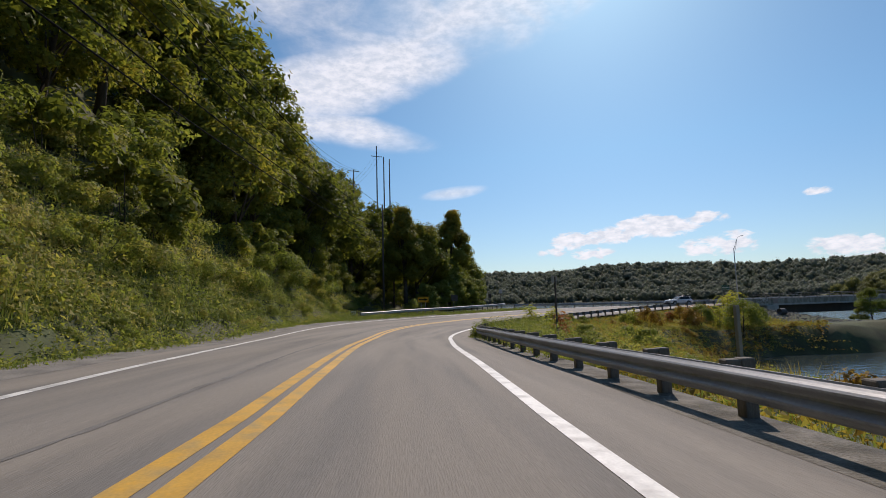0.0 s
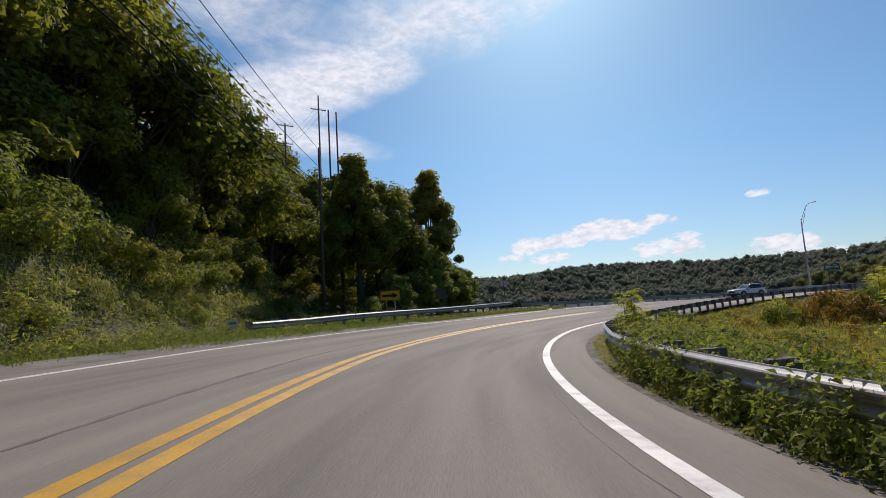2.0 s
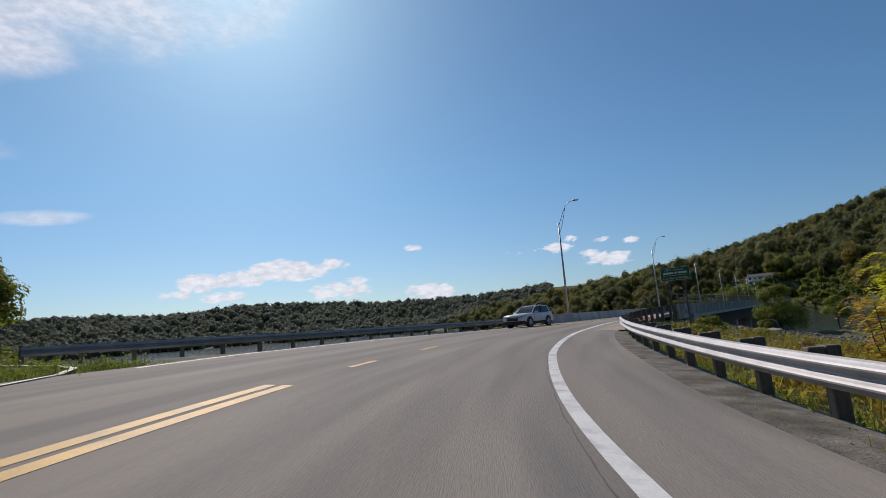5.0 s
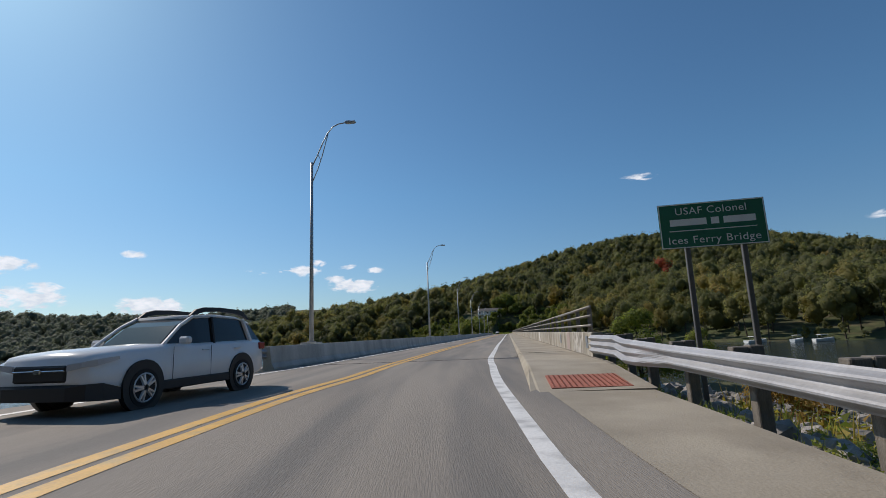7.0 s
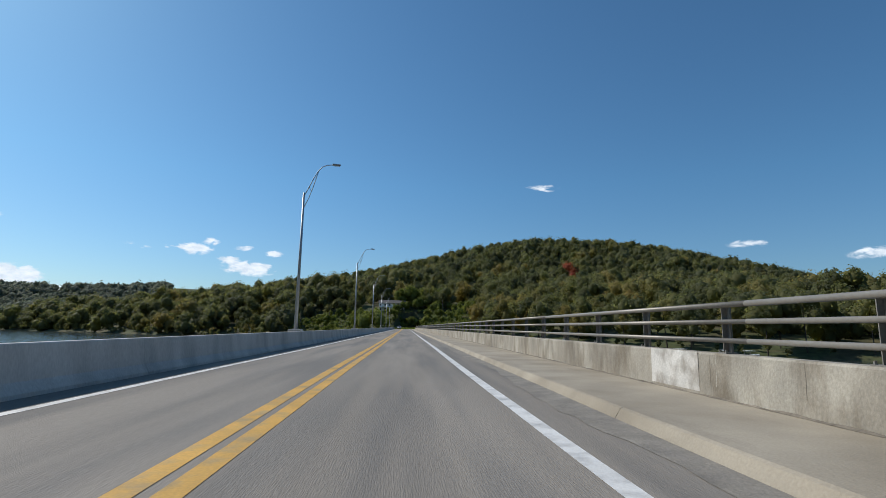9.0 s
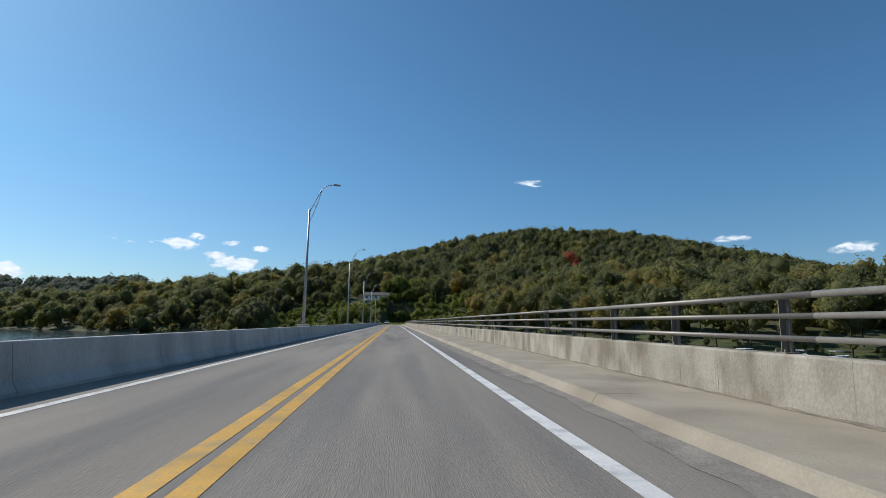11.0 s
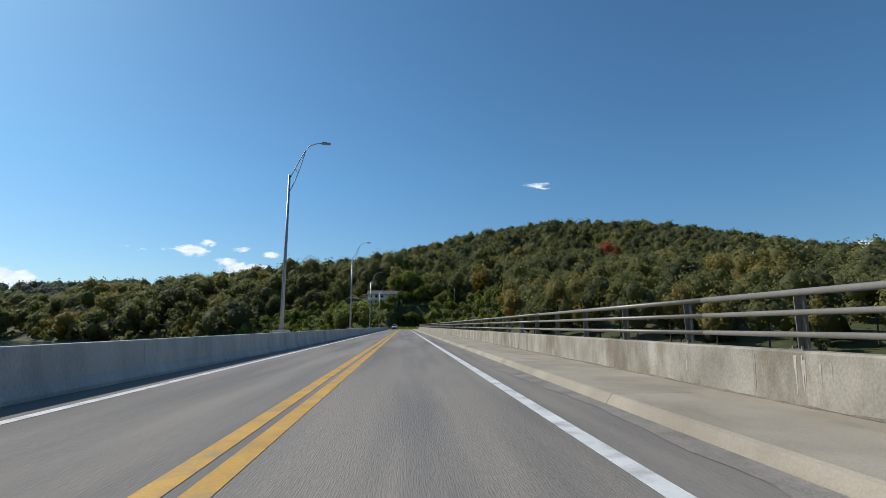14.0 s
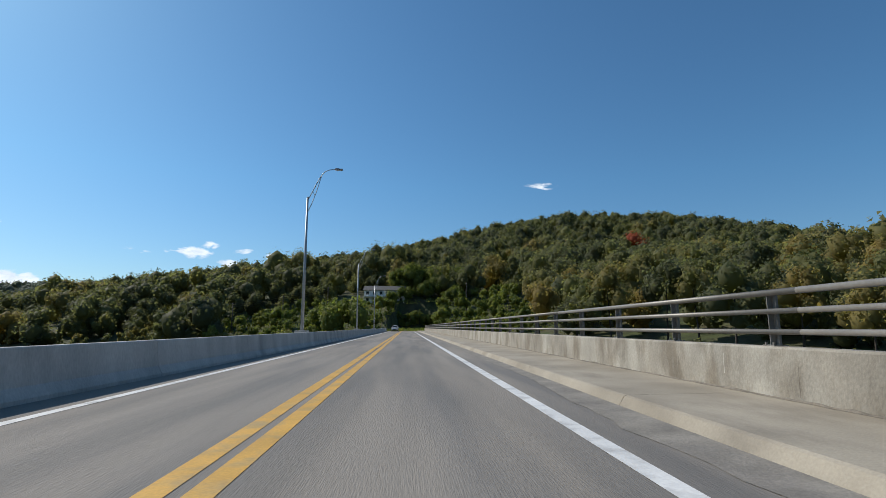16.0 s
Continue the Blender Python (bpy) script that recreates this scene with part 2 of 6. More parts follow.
M_ASPHALT = material("asphalt", (0.262, 0.234, 0.2), 0.85, vary=0.13, scale=0.6, fine=75, bump=0.4, second=(0.18, 0.168, 0.153), patch=0.3, patch_scale=1.1, coords="UV", stretch=(1.0, 0.07, 1), spec=0.3, stain=(0.195, 0.18, 0.16), stain_stretch=(1.3, 0.16, 1), stain_scale=0.55, stain_from=0.57)
M_SEAM = material("tar_seam", (0.085, 0.08, 0.075), 0.7, vary=0.2, scale=3, fine=30, bump=0.3)
M_WEAR = material("darker_asphalt_seam", (0.165, 0.155, 0.142), 0.85, vary=0.2, scale=1.5, fine=60, bump=0.4)
M_YELLOW = material("yellow_paint", (0.62, 0.34, 0.045), 0.6, vary=0.14, scale=1.2, fine=30, bump=0.1, second=(0.42, 0.28, 0.10), patch=0.1, patch_scale=2.5)
M_WHITE = material("white_paint", (0.72, 0.71, 0.68), 0.6, vary=0.1, scale=1.2, fine=30, bump=0.1, second=(0.45, 0.44, 0.42), patch=0.1, patch_scale=2.5)
M_CONCRETE = material("parapet_concrete", (0.40, 0.37, 0.31), 0.9, vary=0.19, scale=1.7, fine=30, bump=0.35, second=(0.30, 0.27, 0.22), patch=0.45, patch_scale=0.7, random_fac=0.015, stretch=(1, 1, 0.7), stain=(0.175, 0.142, 0.10), stain_stretch=(1, 1.0, 0.35), stain_scale=1.5, stain_from=0.46)
M_BARRIER = material("barrier_concrete", (0.47, 0.455, 0.42), 0.88, vary=0.16, scale=1.1, fine=28, bump=0.3, second=(0.34, 0.33, 0.305), patch=0.1, patch_scale=0.9, random_fac=0.05, stretch=(1, 1, 0.35))
M_WALKWAY = material("walkway_concrete", (0.36, 0.315, 0.245), 0.9, vary=0.11, scale=0.9, fine=35, bump=0.3, second=(0.29, 0.25, 0.19), patch=0.3, patch_scale=0.5, stain=(0.21, 0.18, 0.14), stain_stretch=(1, 0.35, 1), stain_scale=0.8, stain_from=0.56, random_fac=0.03)
M_GALV = material("galvanised_steel", (0.33, 0.335, 0.35), 0.55, 0.35, vary=0.13, scale=1.5, fine=22, bump=0.08)
M_RAILSTEEL = material("bridge_rail_steel", (0.255, 0.235, 0.205), 0.5, 0.35, vary=0.12, scale=1.5, fine=22, bump=0.06)
M_RAILPOST = material("weathered_rail_post_steel", (0.24, 0.225, 0.20), 0.6, 0.3, vary=0.2, scale=4, fine=25, bump=0.08)
M_POSTSTEEL = material("dark_steel_post", (0.13, 0.125, 0.12), 0.55, 0.4, vary=0.15, bump=0.06)
M_WOODPOST = material("weathered_post_timber", (0.17, 0.15, 0.125), 0.9, vary=0.3, scale=2, fine=25, bump=0.4, stretch=(6, 6, 0.7))
M_POLE = material("utility_pole_timber", (0.10, 0.085, 0.075), 0.9, vary=0.25, scale=1, fine=18, bump=0.4, stretch=(6, 6, 0.5))
M_LAMP = material("lamp_pole_aluminium", (0.42, 0.44, 0.46), 0.5, 0.6, vary=0.1, scale=1, fine=20, bump=0.04)
M_GREEN = material("sign_green_sheeting", (0.012, 0.13, 0.075), 0.45, vary=0.07, bump=0.0)
M_SIGNWHITE = plain("sign_white_sheeting", (0.72, 0.75, 0.74), 0.45)
M_SIGNYELLOW = material("sign_yellow_sheeting", (0.72, 0.36, 0.02), 0.5, vary=0.06, bump=0.0)
M_BLACK = plain("sign_black_film", (0.012, 0.012, 0.012), 0.5)
M_SIGNBACK = material("bare_aluminium_sign_back", (0.42, 0.40, 0.37), 0.6, 0.3, vary=0.1, bump=0.03)
M_DARKBACK = plain("dark_sign_back", (0.05, 0.05, 0.05), 0.6)
M_SOIL = material("hillside_soil", (0.085, 0.075, 0.035), 0.95, vary=0.35, scale=0.4, fine=6, bump=0.5, second=(0.055, 0.07, 0.022), patch=0.6, patch_scale=0.12)
M_GRAVEL = material("shoulder_gravel", (0.20, 0.185, 0.165), 0.95, vary=0.28, scale=1.2, fine=22, bump=0.9)
M_STONE = material("riprap_stone", (0.27, 0.25, 0.225), 0.9, vary=0.25, scale=1.0, fine=9, bump=0.5, random_fac=0.3)
M_EDGE = material("dirt_road_edge", (0.17, 0.155, 0.13), 0.95, vary=0.35, scale=2.5, fine=25, bump=1.0, second=(0.09, 0.08, 0.06), patch=0.4, patch_scale=1.8)
M_GIRDER = material("dark_weathered_girder", (0.06, 0.052, 0.045), 0.8, vary=0.2, scale=0.5, fine=10, bump=0.1)
M_CRACK = material("dirty_crack", (0.19, 0.165, 0.13), 0.95, vary=0.3, scale=3, fine=20, bump=0.3)
M_LIME = material("lime_streak", (0.46, 0.43, 0.375), 0.9, vary=0.2, scale=3, fine=20, bump=0.2)
M_SAND = material("gutter_sand", (0.245, 0.222, 0.188), 0.95, vary=0.2, scale=2, fine=30, bump=0.5, second=(0.21, 0.19, 0.165), patch=0.3, patch_scale=1.5)
M_RED = material("red_warning_pad", (0.36, 0.12, 0.075), 0.8, vary=0.12, scale=2, fine=30, bump=0.2)
M_PINK = material("pink_joint_cover", (0.36, 0.285, 0.255), 0.85, vary=0.08, scale=1.0, fine=30, bump=0.15)
M_JOINT = plain("joint_seal", (0.03, 0.028, 0.026), 0.8)
M_PLAQUE = material("grey_metal_plaque", (0.25, 0.27, 0.29), 0.5, 0.5, vary=0.12, bump=0.05)
M_SPALL = material("spalled_concrete", (0.50, 0.47, 0.42), 0.95, vary=0.25, scale=2.5, fine=18, bump=0.9, second=(0.20, 0.175, 0.14), patch=0.35, patch_scale=2.2)
M_PATCH = material("whitewashed_patch", (0.62, 0.60, 0.56), 0.9, vary=0.15, scale=2, fine=25, bump=0.3, second=(0.36, 0.33, 0.29), patch=0.2, patch_scale=3.0)
M_BARK = material("tree_bark", (0.075, 0.06, 0.045), 0.95, vary=0.3, scale=1.5, fine=12, bump=0.6, stretch=(5, 5, 1))
M_WIRE = material("black_cable", (0.016, 0.016, 0.016), 0.95, vary=0.06, bump=0.0, spec=0.05)
M_WATER = bpy.data.materials.new("lake_water")
M_WATER.use_nodes = True
_p = M_WATER.node_tree.nodes["Principled BSDF"]
_p.inputs["Base Color"].default_value, _p.inputs["Roughness"].default_value = (0.035, 0.05, 0.05, 1), 0.12
_n = M_WATER.node_tree.nodes.new("ShaderNodeTexNoise")
_n.inputs["Scale"].default_value, _n.inputs["Detail"].default_value = 0.9, 5.0
_t = M_WATER.node_tree.nodes.new("ShaderNodeTexCoord")
_b = M_WATER.node_tree.nodes.new("ShaderNodeBump")
_b.inputs["Strength"].default_value, _b.inputs["Distance"].default_value = 0.6, 0.12
M_WATER.node_tree.links.new(_t.outputs["Object"], _n.inputs["Vector"])
M_WATER.node_tree.links.new(_n.outputs["Fac"], _b.inputs["Height"])
M_WATER.node_tree.links.new(_b.outputs[0], _p.inputs["Normal"])
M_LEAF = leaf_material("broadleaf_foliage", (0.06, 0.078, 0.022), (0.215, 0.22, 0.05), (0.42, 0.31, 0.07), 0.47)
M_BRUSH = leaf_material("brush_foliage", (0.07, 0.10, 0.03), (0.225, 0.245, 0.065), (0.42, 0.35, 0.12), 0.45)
# far leaves, the dark end above all, lightened to stand in for veiling haze
M_FAR = leaf_material("hazed_far_foliage", (0.105, 0.115, 0.07), (0.205, 0.205, 0.088), (0.30, 0.235, 0.09), 0.55, 0.10, (1.5, 1.55, 1.0))
# ridge leaves pale and greyish: distance haze is put into their colour
M_RIDGE = leaf_material("hazed_ridge_foliage", (0.155, 0.18, 0.155), (0.205, 0.225, 0.17), (0.24, 0.235, 0.16), 0.6, 0.08, (1.3, 1.3, 1.1))
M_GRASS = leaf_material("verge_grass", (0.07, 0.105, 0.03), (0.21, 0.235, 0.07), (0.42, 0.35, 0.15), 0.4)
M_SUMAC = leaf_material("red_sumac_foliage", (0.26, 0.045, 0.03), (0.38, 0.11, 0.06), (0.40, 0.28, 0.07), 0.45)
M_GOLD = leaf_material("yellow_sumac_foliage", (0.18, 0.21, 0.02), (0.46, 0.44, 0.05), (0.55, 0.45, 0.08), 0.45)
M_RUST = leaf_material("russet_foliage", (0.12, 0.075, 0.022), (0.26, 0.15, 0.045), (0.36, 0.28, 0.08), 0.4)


# ---- mesh helpers ----
def part(name, bm, mat, parent=None, label="", smooth=False):
    me = bpy.data.meshes.new(name)
    bmesh.ops.recalc_face_normals(bm, faces=bm.faces)
    bm.to_mesh(me)
    bm.free()
    me.materials.append(mat)
    if smooth:
        me.polygons.foreach_set("use_smooth", [True] * len(me.polygons))
    ob = new(name, me)
    if parent:
        ob.parent = parent
    if label:
        ob["label"] = label
    return ob


def raw(name, verts, faces, mat, parent=None, tint=None, uv=None, smooth=False):
    """A mesh from arrays of vertices and of faces with one count of corners."""
    verts, faces = np.asarray(verts, dtype=np.float32), np.asarray(faces, dtype=np.int32)
    me = bpy.data.meshes.new(name)
    n, k = faces.shape
    me.vertices.add(len(verts))
    me.vertices.foreach_set("co", verts.ravel())
    me.loops.add(n * k)
    me.loops.foreach_set("vertex_index", faces.ravel())
    me.polygons.add(n)
    me.polygons.foreach_set("loop_start", np.arange(0, n * k, k, dtype=np.int32))
    if smooth:
        me.polygons.foreach_set("use_smooth", [True] * n)
    me.update(calc_edges=True)
    if tint is not None:
        a = me.attributes.new("tint", "FLOAT", "POINT")
        a.data.foreach_set("value", np.asarray(tint, dtype=np.float32))
    if uv is not None:
        layer = me.uv_layers.new(name="UVMap")
        layer.data.foreach_set("uv", np.asarray(uv, dtype=np.float32)[faces.ravel()].ravel())
    me.materials.append(mat)
    ob = new(name, me)
    if parent:
        ob.parent = parent
    return ob


def box(bm, sx, sy, sz, m=None, bevel=0.0):
    r = bmesh.ops.create_cube(bm, size=1.0, matrix=(m or Matrix()) @ Matrix.Diagonal((sx, sy, sz, 1)))
    if bevel:
        edges = list({e for v in r["verts"] for e in v.link_edges})
        bmesh.ops.bevel(bm, geom=edges, offset=bevel, segments=1, affect="EDGES")
    return bm


def at_z(x, y, z, rz=0):
    return pose(x, y, z, 0, 0, rz)


def rod(bm, a, b, r1, r2=None, seg=10):
    a, b = Vector(a), Vector(b)
    d = b - a
    m = Matrix.Translation((a + b) / 2) @ d.to_track_quat("Z", "Y").to_matrix().to_4x4()
    bmesh.ops.create_cone(bm, cap_ends=True, segments=seg, radius1=r1, radius2=r1 if r2 is None else r2, depth=d.length, matrix=m)
    return bm


def tube(bm, pts, radii, seg=8):
    """A tube along points, one mesh with closed ends."""
    pts = [Vector(p) for p in pts]
    rings = []
    for i, p in enumerate(pts):
        d = (pts[min(i + 1, len(pts) - 1)] - pts[max(i - 1, 0)]).normalized()
        q = d.to_track_quat("Z", "Y")
        r = radii[i] if isinstance(radii, (list, tuple)) else radii
        rings.append([bm.verts.new(p + q @ Vector((r * math.cos(2 * math.pi * k / seg), r * math.sin(2 * math.pi * k / seg), 0))) for k in range(seg)])
    for a, b in zip(rings, rings[1:]):
        for k in range(seg):
            bm.faces.new((a[k], a[(k + 1) % seg], b[(k + 1) % seg], b[k]))
    bm.faces.new(rings[0][::-1])
    bm.faces.new(rings[-1])
    return bm


def sweep(bm, frames, profile, close=True):
    """Sweeps a closed profile of (side, up) along frames of (point, side vector, up vector)."""
    profs = profile if isinstance(profile[0], list) else [profile] * len(frames)
    rings = [[bm.verts.new(Vector(p) + Vector(s) * a + Vector(u) * b) for a, b in pr] for (p, s, u), pr in zip(frames, profs)]
    n = len(profs[0])
    for a, b in zip(rings, rings[1:]):
        for k in range(n):
            bm.faces.new((a[k], a[(k + 1) % n], b[(k + 1) % n], b[k]))
    if close:
        bm.faces.new(rings[0][::-1])
        bm.faces.new(rings[-1])
    return bm


def empty(name, m, label, category, group="", kind=""):
    ob = new(name)
    ob.matrix_world = m
    return tagged(ob, label, category, group, kind)


# ---- the road's line ----
# stations on the driven line: x, y, height, bank in degrees
STATIONS = [(118.0, -70.3, 1.3, -1.7), (98.5, -67.0, 1.15, -1.7), (78.8, -63.9, 0.90, -1.7), (67.3, -62.1, 0.62, -2.5), (56.1, -60.3, 0.22, -2.5), (46.0, -57.8, -0.12, -4.0), (36.6, -53.8, -0.35, -4.6),
            (27.8, -48.3, -0.49, -4.5), (19.9, -41.4, -0.56, -4.6), (13.7, -33.1, -0.55, -4.2), (8.9, -23.4, -0.42, -3.3), (5.3, -12.9, -0.24, -2.2), (3.3, -2.1, -0.05, -0.5), (2.0, 9.4, 0.0, 0.0),
            (1.75, 21.2, 0.0, 0.0), (1.65, 34.0, 0.0, 0.0), (1.65, 48.0, 0.0, 0.0)]


def catmull(table, step):
    p = np.array(table, dtype=float)
    seg = np.hypot(*np.diff(p[:, :2], axis=0).T)
    s = np.concatenate([[0], np.cumsum(seg)])
    q = np.arange(0, s[-1], step)
    out = []
    for c in range(p.shape[1]):
        g = np.gradient(p[:, c], s)
        i = np.clip(np.searchsorted(s, q, side="right") - 1, 0, len(s) - 2)
        h = s[i + 1] - s[i]
        u = (q - s[i]) / h
        out.append((2 * u**3 - 3 * u**2 + 1) * p[i, c] + (u**3 - 2 * u**2 + u) * h * g[i] + (-2 * u**3 + 3 * u**2) * p[i + 1, c] + (u**3 - u**2) * h * g[i + 1])
    return q - s[2], np.stack(out, 1)


BRIDGE_END = 292.0
S, LINE = catmull(STATIONS, 1.0)
ys = np.arange(LINE[-1, 1] + 1.0, 420.0, 2.0)
S = np.concatenate([S, S[-1] + 1.0 + np.arange(len(ys)) * 2.0])
tail = np.stack([np.where(ys > 300, 1.65 + (np.maximum(ys - 300, 0) / 100) ** 2 * 26, 1.65), ys, np.maximum(ys - 300, 0) * 0.012, np.zeros_like(ys)], 1)
LINE = np.concatenate([LINE, tail])
HEAD = np.stack([np.gradient(LINE[:, 0]), np.gradient(LINE[:, 1])], 1)
HEAD /= np.linalg.norm(HEAD, axis=1)[:, None]


def s_of_y(y):
    return float(np.interp(y, LINE[100:, 1], S[100:]))


# sideways offsets along the line (metres right of it), at stations s
YELLOW = [(-40, -1.7), (6, -1.75), (14, -2), (20, -2.13), (27, -2.22), (30, -2.35), (36, -2.8), (44, -3.38), (50, -3.58), (57, -3.68), (65, -3.66), (72, -3.85), (80, -4.05), (96, -3.6), (105, -3.2), (110, -2.8), (114, -2.2), (122, -1.78), (140, -1.7), (160, -1.65), (520, -1.65)]
EDGE_R = [(-40, 1.64), (6, 1.64), (25, 1.98), (31, 1.95), (37, 1.8), (46, 1.6), (57, 1.4), (70, 1.27), (79, 1), (87, 0.8), (97, 0.85), (105, 1.05), (111, 1.35), (116, 1.65), (124, 1.85), (140, 1.9), (160, 1.95), (520, 1.95)]
EDGE_L = [(-40, -5.2), (6, -5.4), (14, -6), (22, -6.85), (30, -7.35), (38, -8.05), (44, -8.4), (52, -8.58), (60, -8.48), (65, -7.95), (70, -8.05), (75, -8.68), (80, -9.4), (87, -10), (97, -9), (106, -7.7), (114, -6.3), (121, -5.3), (140, -5.1), (160, -4.95), (520, -4.95)]
PAVE_R = [(-40, 3.3), (6, 3.3), (12, 3.5), (25, 3.4), (38, 2.95), (54, 2.95), (63, 3.2), (74, 3.1), (86, 3.1), (97, 2.8), (105, 3.0), (112, 3.15), (119, 3.1), (140, 3.25), (160, 3.3), (520, 3.3)]
RAIL_R = [(-40, 3.75), (6, 3.7), (13, 3.6), (24, 3.8), (31, 3.6), (38, 3.6), (46, 3.65), (50, 3.75), (54, 3.65), (62, 3.95), (70, 3.9), (78, 3.75), (86, 3.55), (97, 3.1), (104, 3.45), (110, 3.95), (116, 4.75)]
SHOULDER_L = [(-40, -7.2), (10, -7.0), (30, -8.6), (43, -9.2), (64, -9.0), (75, -9.9), (97, -10.0), (106, -8.7), (114, -7.2), (120, -5.95), (160, -5.9), (520, -5.9)]


def off(table, s):
    return np.interp(s, [a for a, _ in table], [b for _, b in table])


def on_road(s, o, lift=0.0):
    """A point of the road's surface at the station s, o metres right of the line."""
    s = np.asarray(s, dtype=float)
    x, y, z, bank = (np.interp(s, S, LINE[:, c]) for c in range(4))
    hx, hy = np.interp(s, S, HEAD[:, 0]), np.interp(s, S, HEAD[:, 1])
    return np.stack([x + o * hy, y - o * hx, z + o * np.tan(np.radians(bank)) + lift], -1)


def ribbon(name, s0, s1, left, right, mat, lift, step=1.0, cross=2, parent=None):
    """A strip of the road's surface between two offsets, which are tables or numbers."""
    q = np.arange(s0, s1 + step * 0.5, step)
    lo = off(left, q) if isinstance(left, list) else np.full(len(q), float(left))
    hi = off(right, q) if isinstance(right, list) else np.full(len(q), float(right))
    v, uv = [], []
    for k in range(cross):
        o = lo + (hi - lo) * k / (cross - 1)
        v.append(on_road(q, o, lift))
        uv.append(np.stack([o, q], -1))
    v, uv = np.stack(v, 1), np.stack(uv, 1)
    i, j = np.meshgrid(np.arange(len(q) - 1), np.arange(cross - 1), indexing="ij")
    a = (i * cross + j).ravel()
    f = np.stack([a, a + 1, a + cross + 1, a + cross], 1)
    return raw(name, v.reshape(-1, 3), f, mat, parent, uv=uv.reshape(-1, 2))


def shifted(table, d):
    return [(a, b + d) for a, b in table]


# ---- terrain ----
FOOT = np.array([(160, -92), (100, -79), (80, -73.5), (40, -68), (22, -63.5), (8, -60.5), (-2, -57), (-11, -50), (-20, -41.5), (-40, -37), (-90, -50)], dtype=float)
SHORE_S = np.array([(-600, -60), (-150, -4), (-96, -6), (-60, -17), (-14, -22), (-9.5, -8), (-8.5, 7.5), (7, 13), (17, 20), (27, 21), (30, 4), (27, -8), (31, -20), (44, -33), (60, -40), (82, -45), (112, -52), (400, -80)], dtype=float)
SHORE_N = np.array([(-700, 760), (-330, 430), (-150, 335), (-40, 296), (20, 282), (52, 222), (90, 176), (150, 130), (270, 90), (600, 60)], dtype=float)
WATER_Z = -6.0


def signed(poly, x, y):
    """Distance to a polyline, positive on the right of its direction."""
    best, sign = np.full(x.shape, 1e9), np.zeros(x.shape)
    for (ax, ay), (bx, by) in zip(poly[:-1], poly[1:]):
        dx, dy = bx - ax, by - ay
        u = np.clip(((x - ax) * dx + (y - ay) * dy) / (dx * dx + dy * dy), 0, 1)
        d = np.hypot(x - ax - u * dx, y - ay - u * dy)
        c = (x - ax) * dy - (y - ay) * dx
        near = d < best
        sign = np.where(near, np.sign(c), sign)
        best = np.where(near, d, best)
    return best * sign


def wobble(x, y, w, seed=0.0):
    return np.sin(x / w + seed) * np.cos(y / w * 1.13 + seed * 2) + 0.5 * np.sin((x + y) / w * 2.1 + seed * 3) * np.cos((x - y) / w * 1.7)


def nearest_line(x, y):
    n = int(np.searchsorted(S, 480))
    px, py = LINE[:n, 0], LINE[:n, 1]
    i = np.empty(x.shape, dtype=int)
    for a in range(0, len(x), 4000):
        i[a:a + 4000] = np.argmin((x[a:a + 4000, None] - px) ** 2 + (y[a:a + 4000, None] - py) ** 2, 1)
    o = (x - px[i]) * HEAD[i, 1] - (y - py[i]) * HEAD[i, 0]
    return S[i], o, np.hypot(x - px[i], y - py[i])


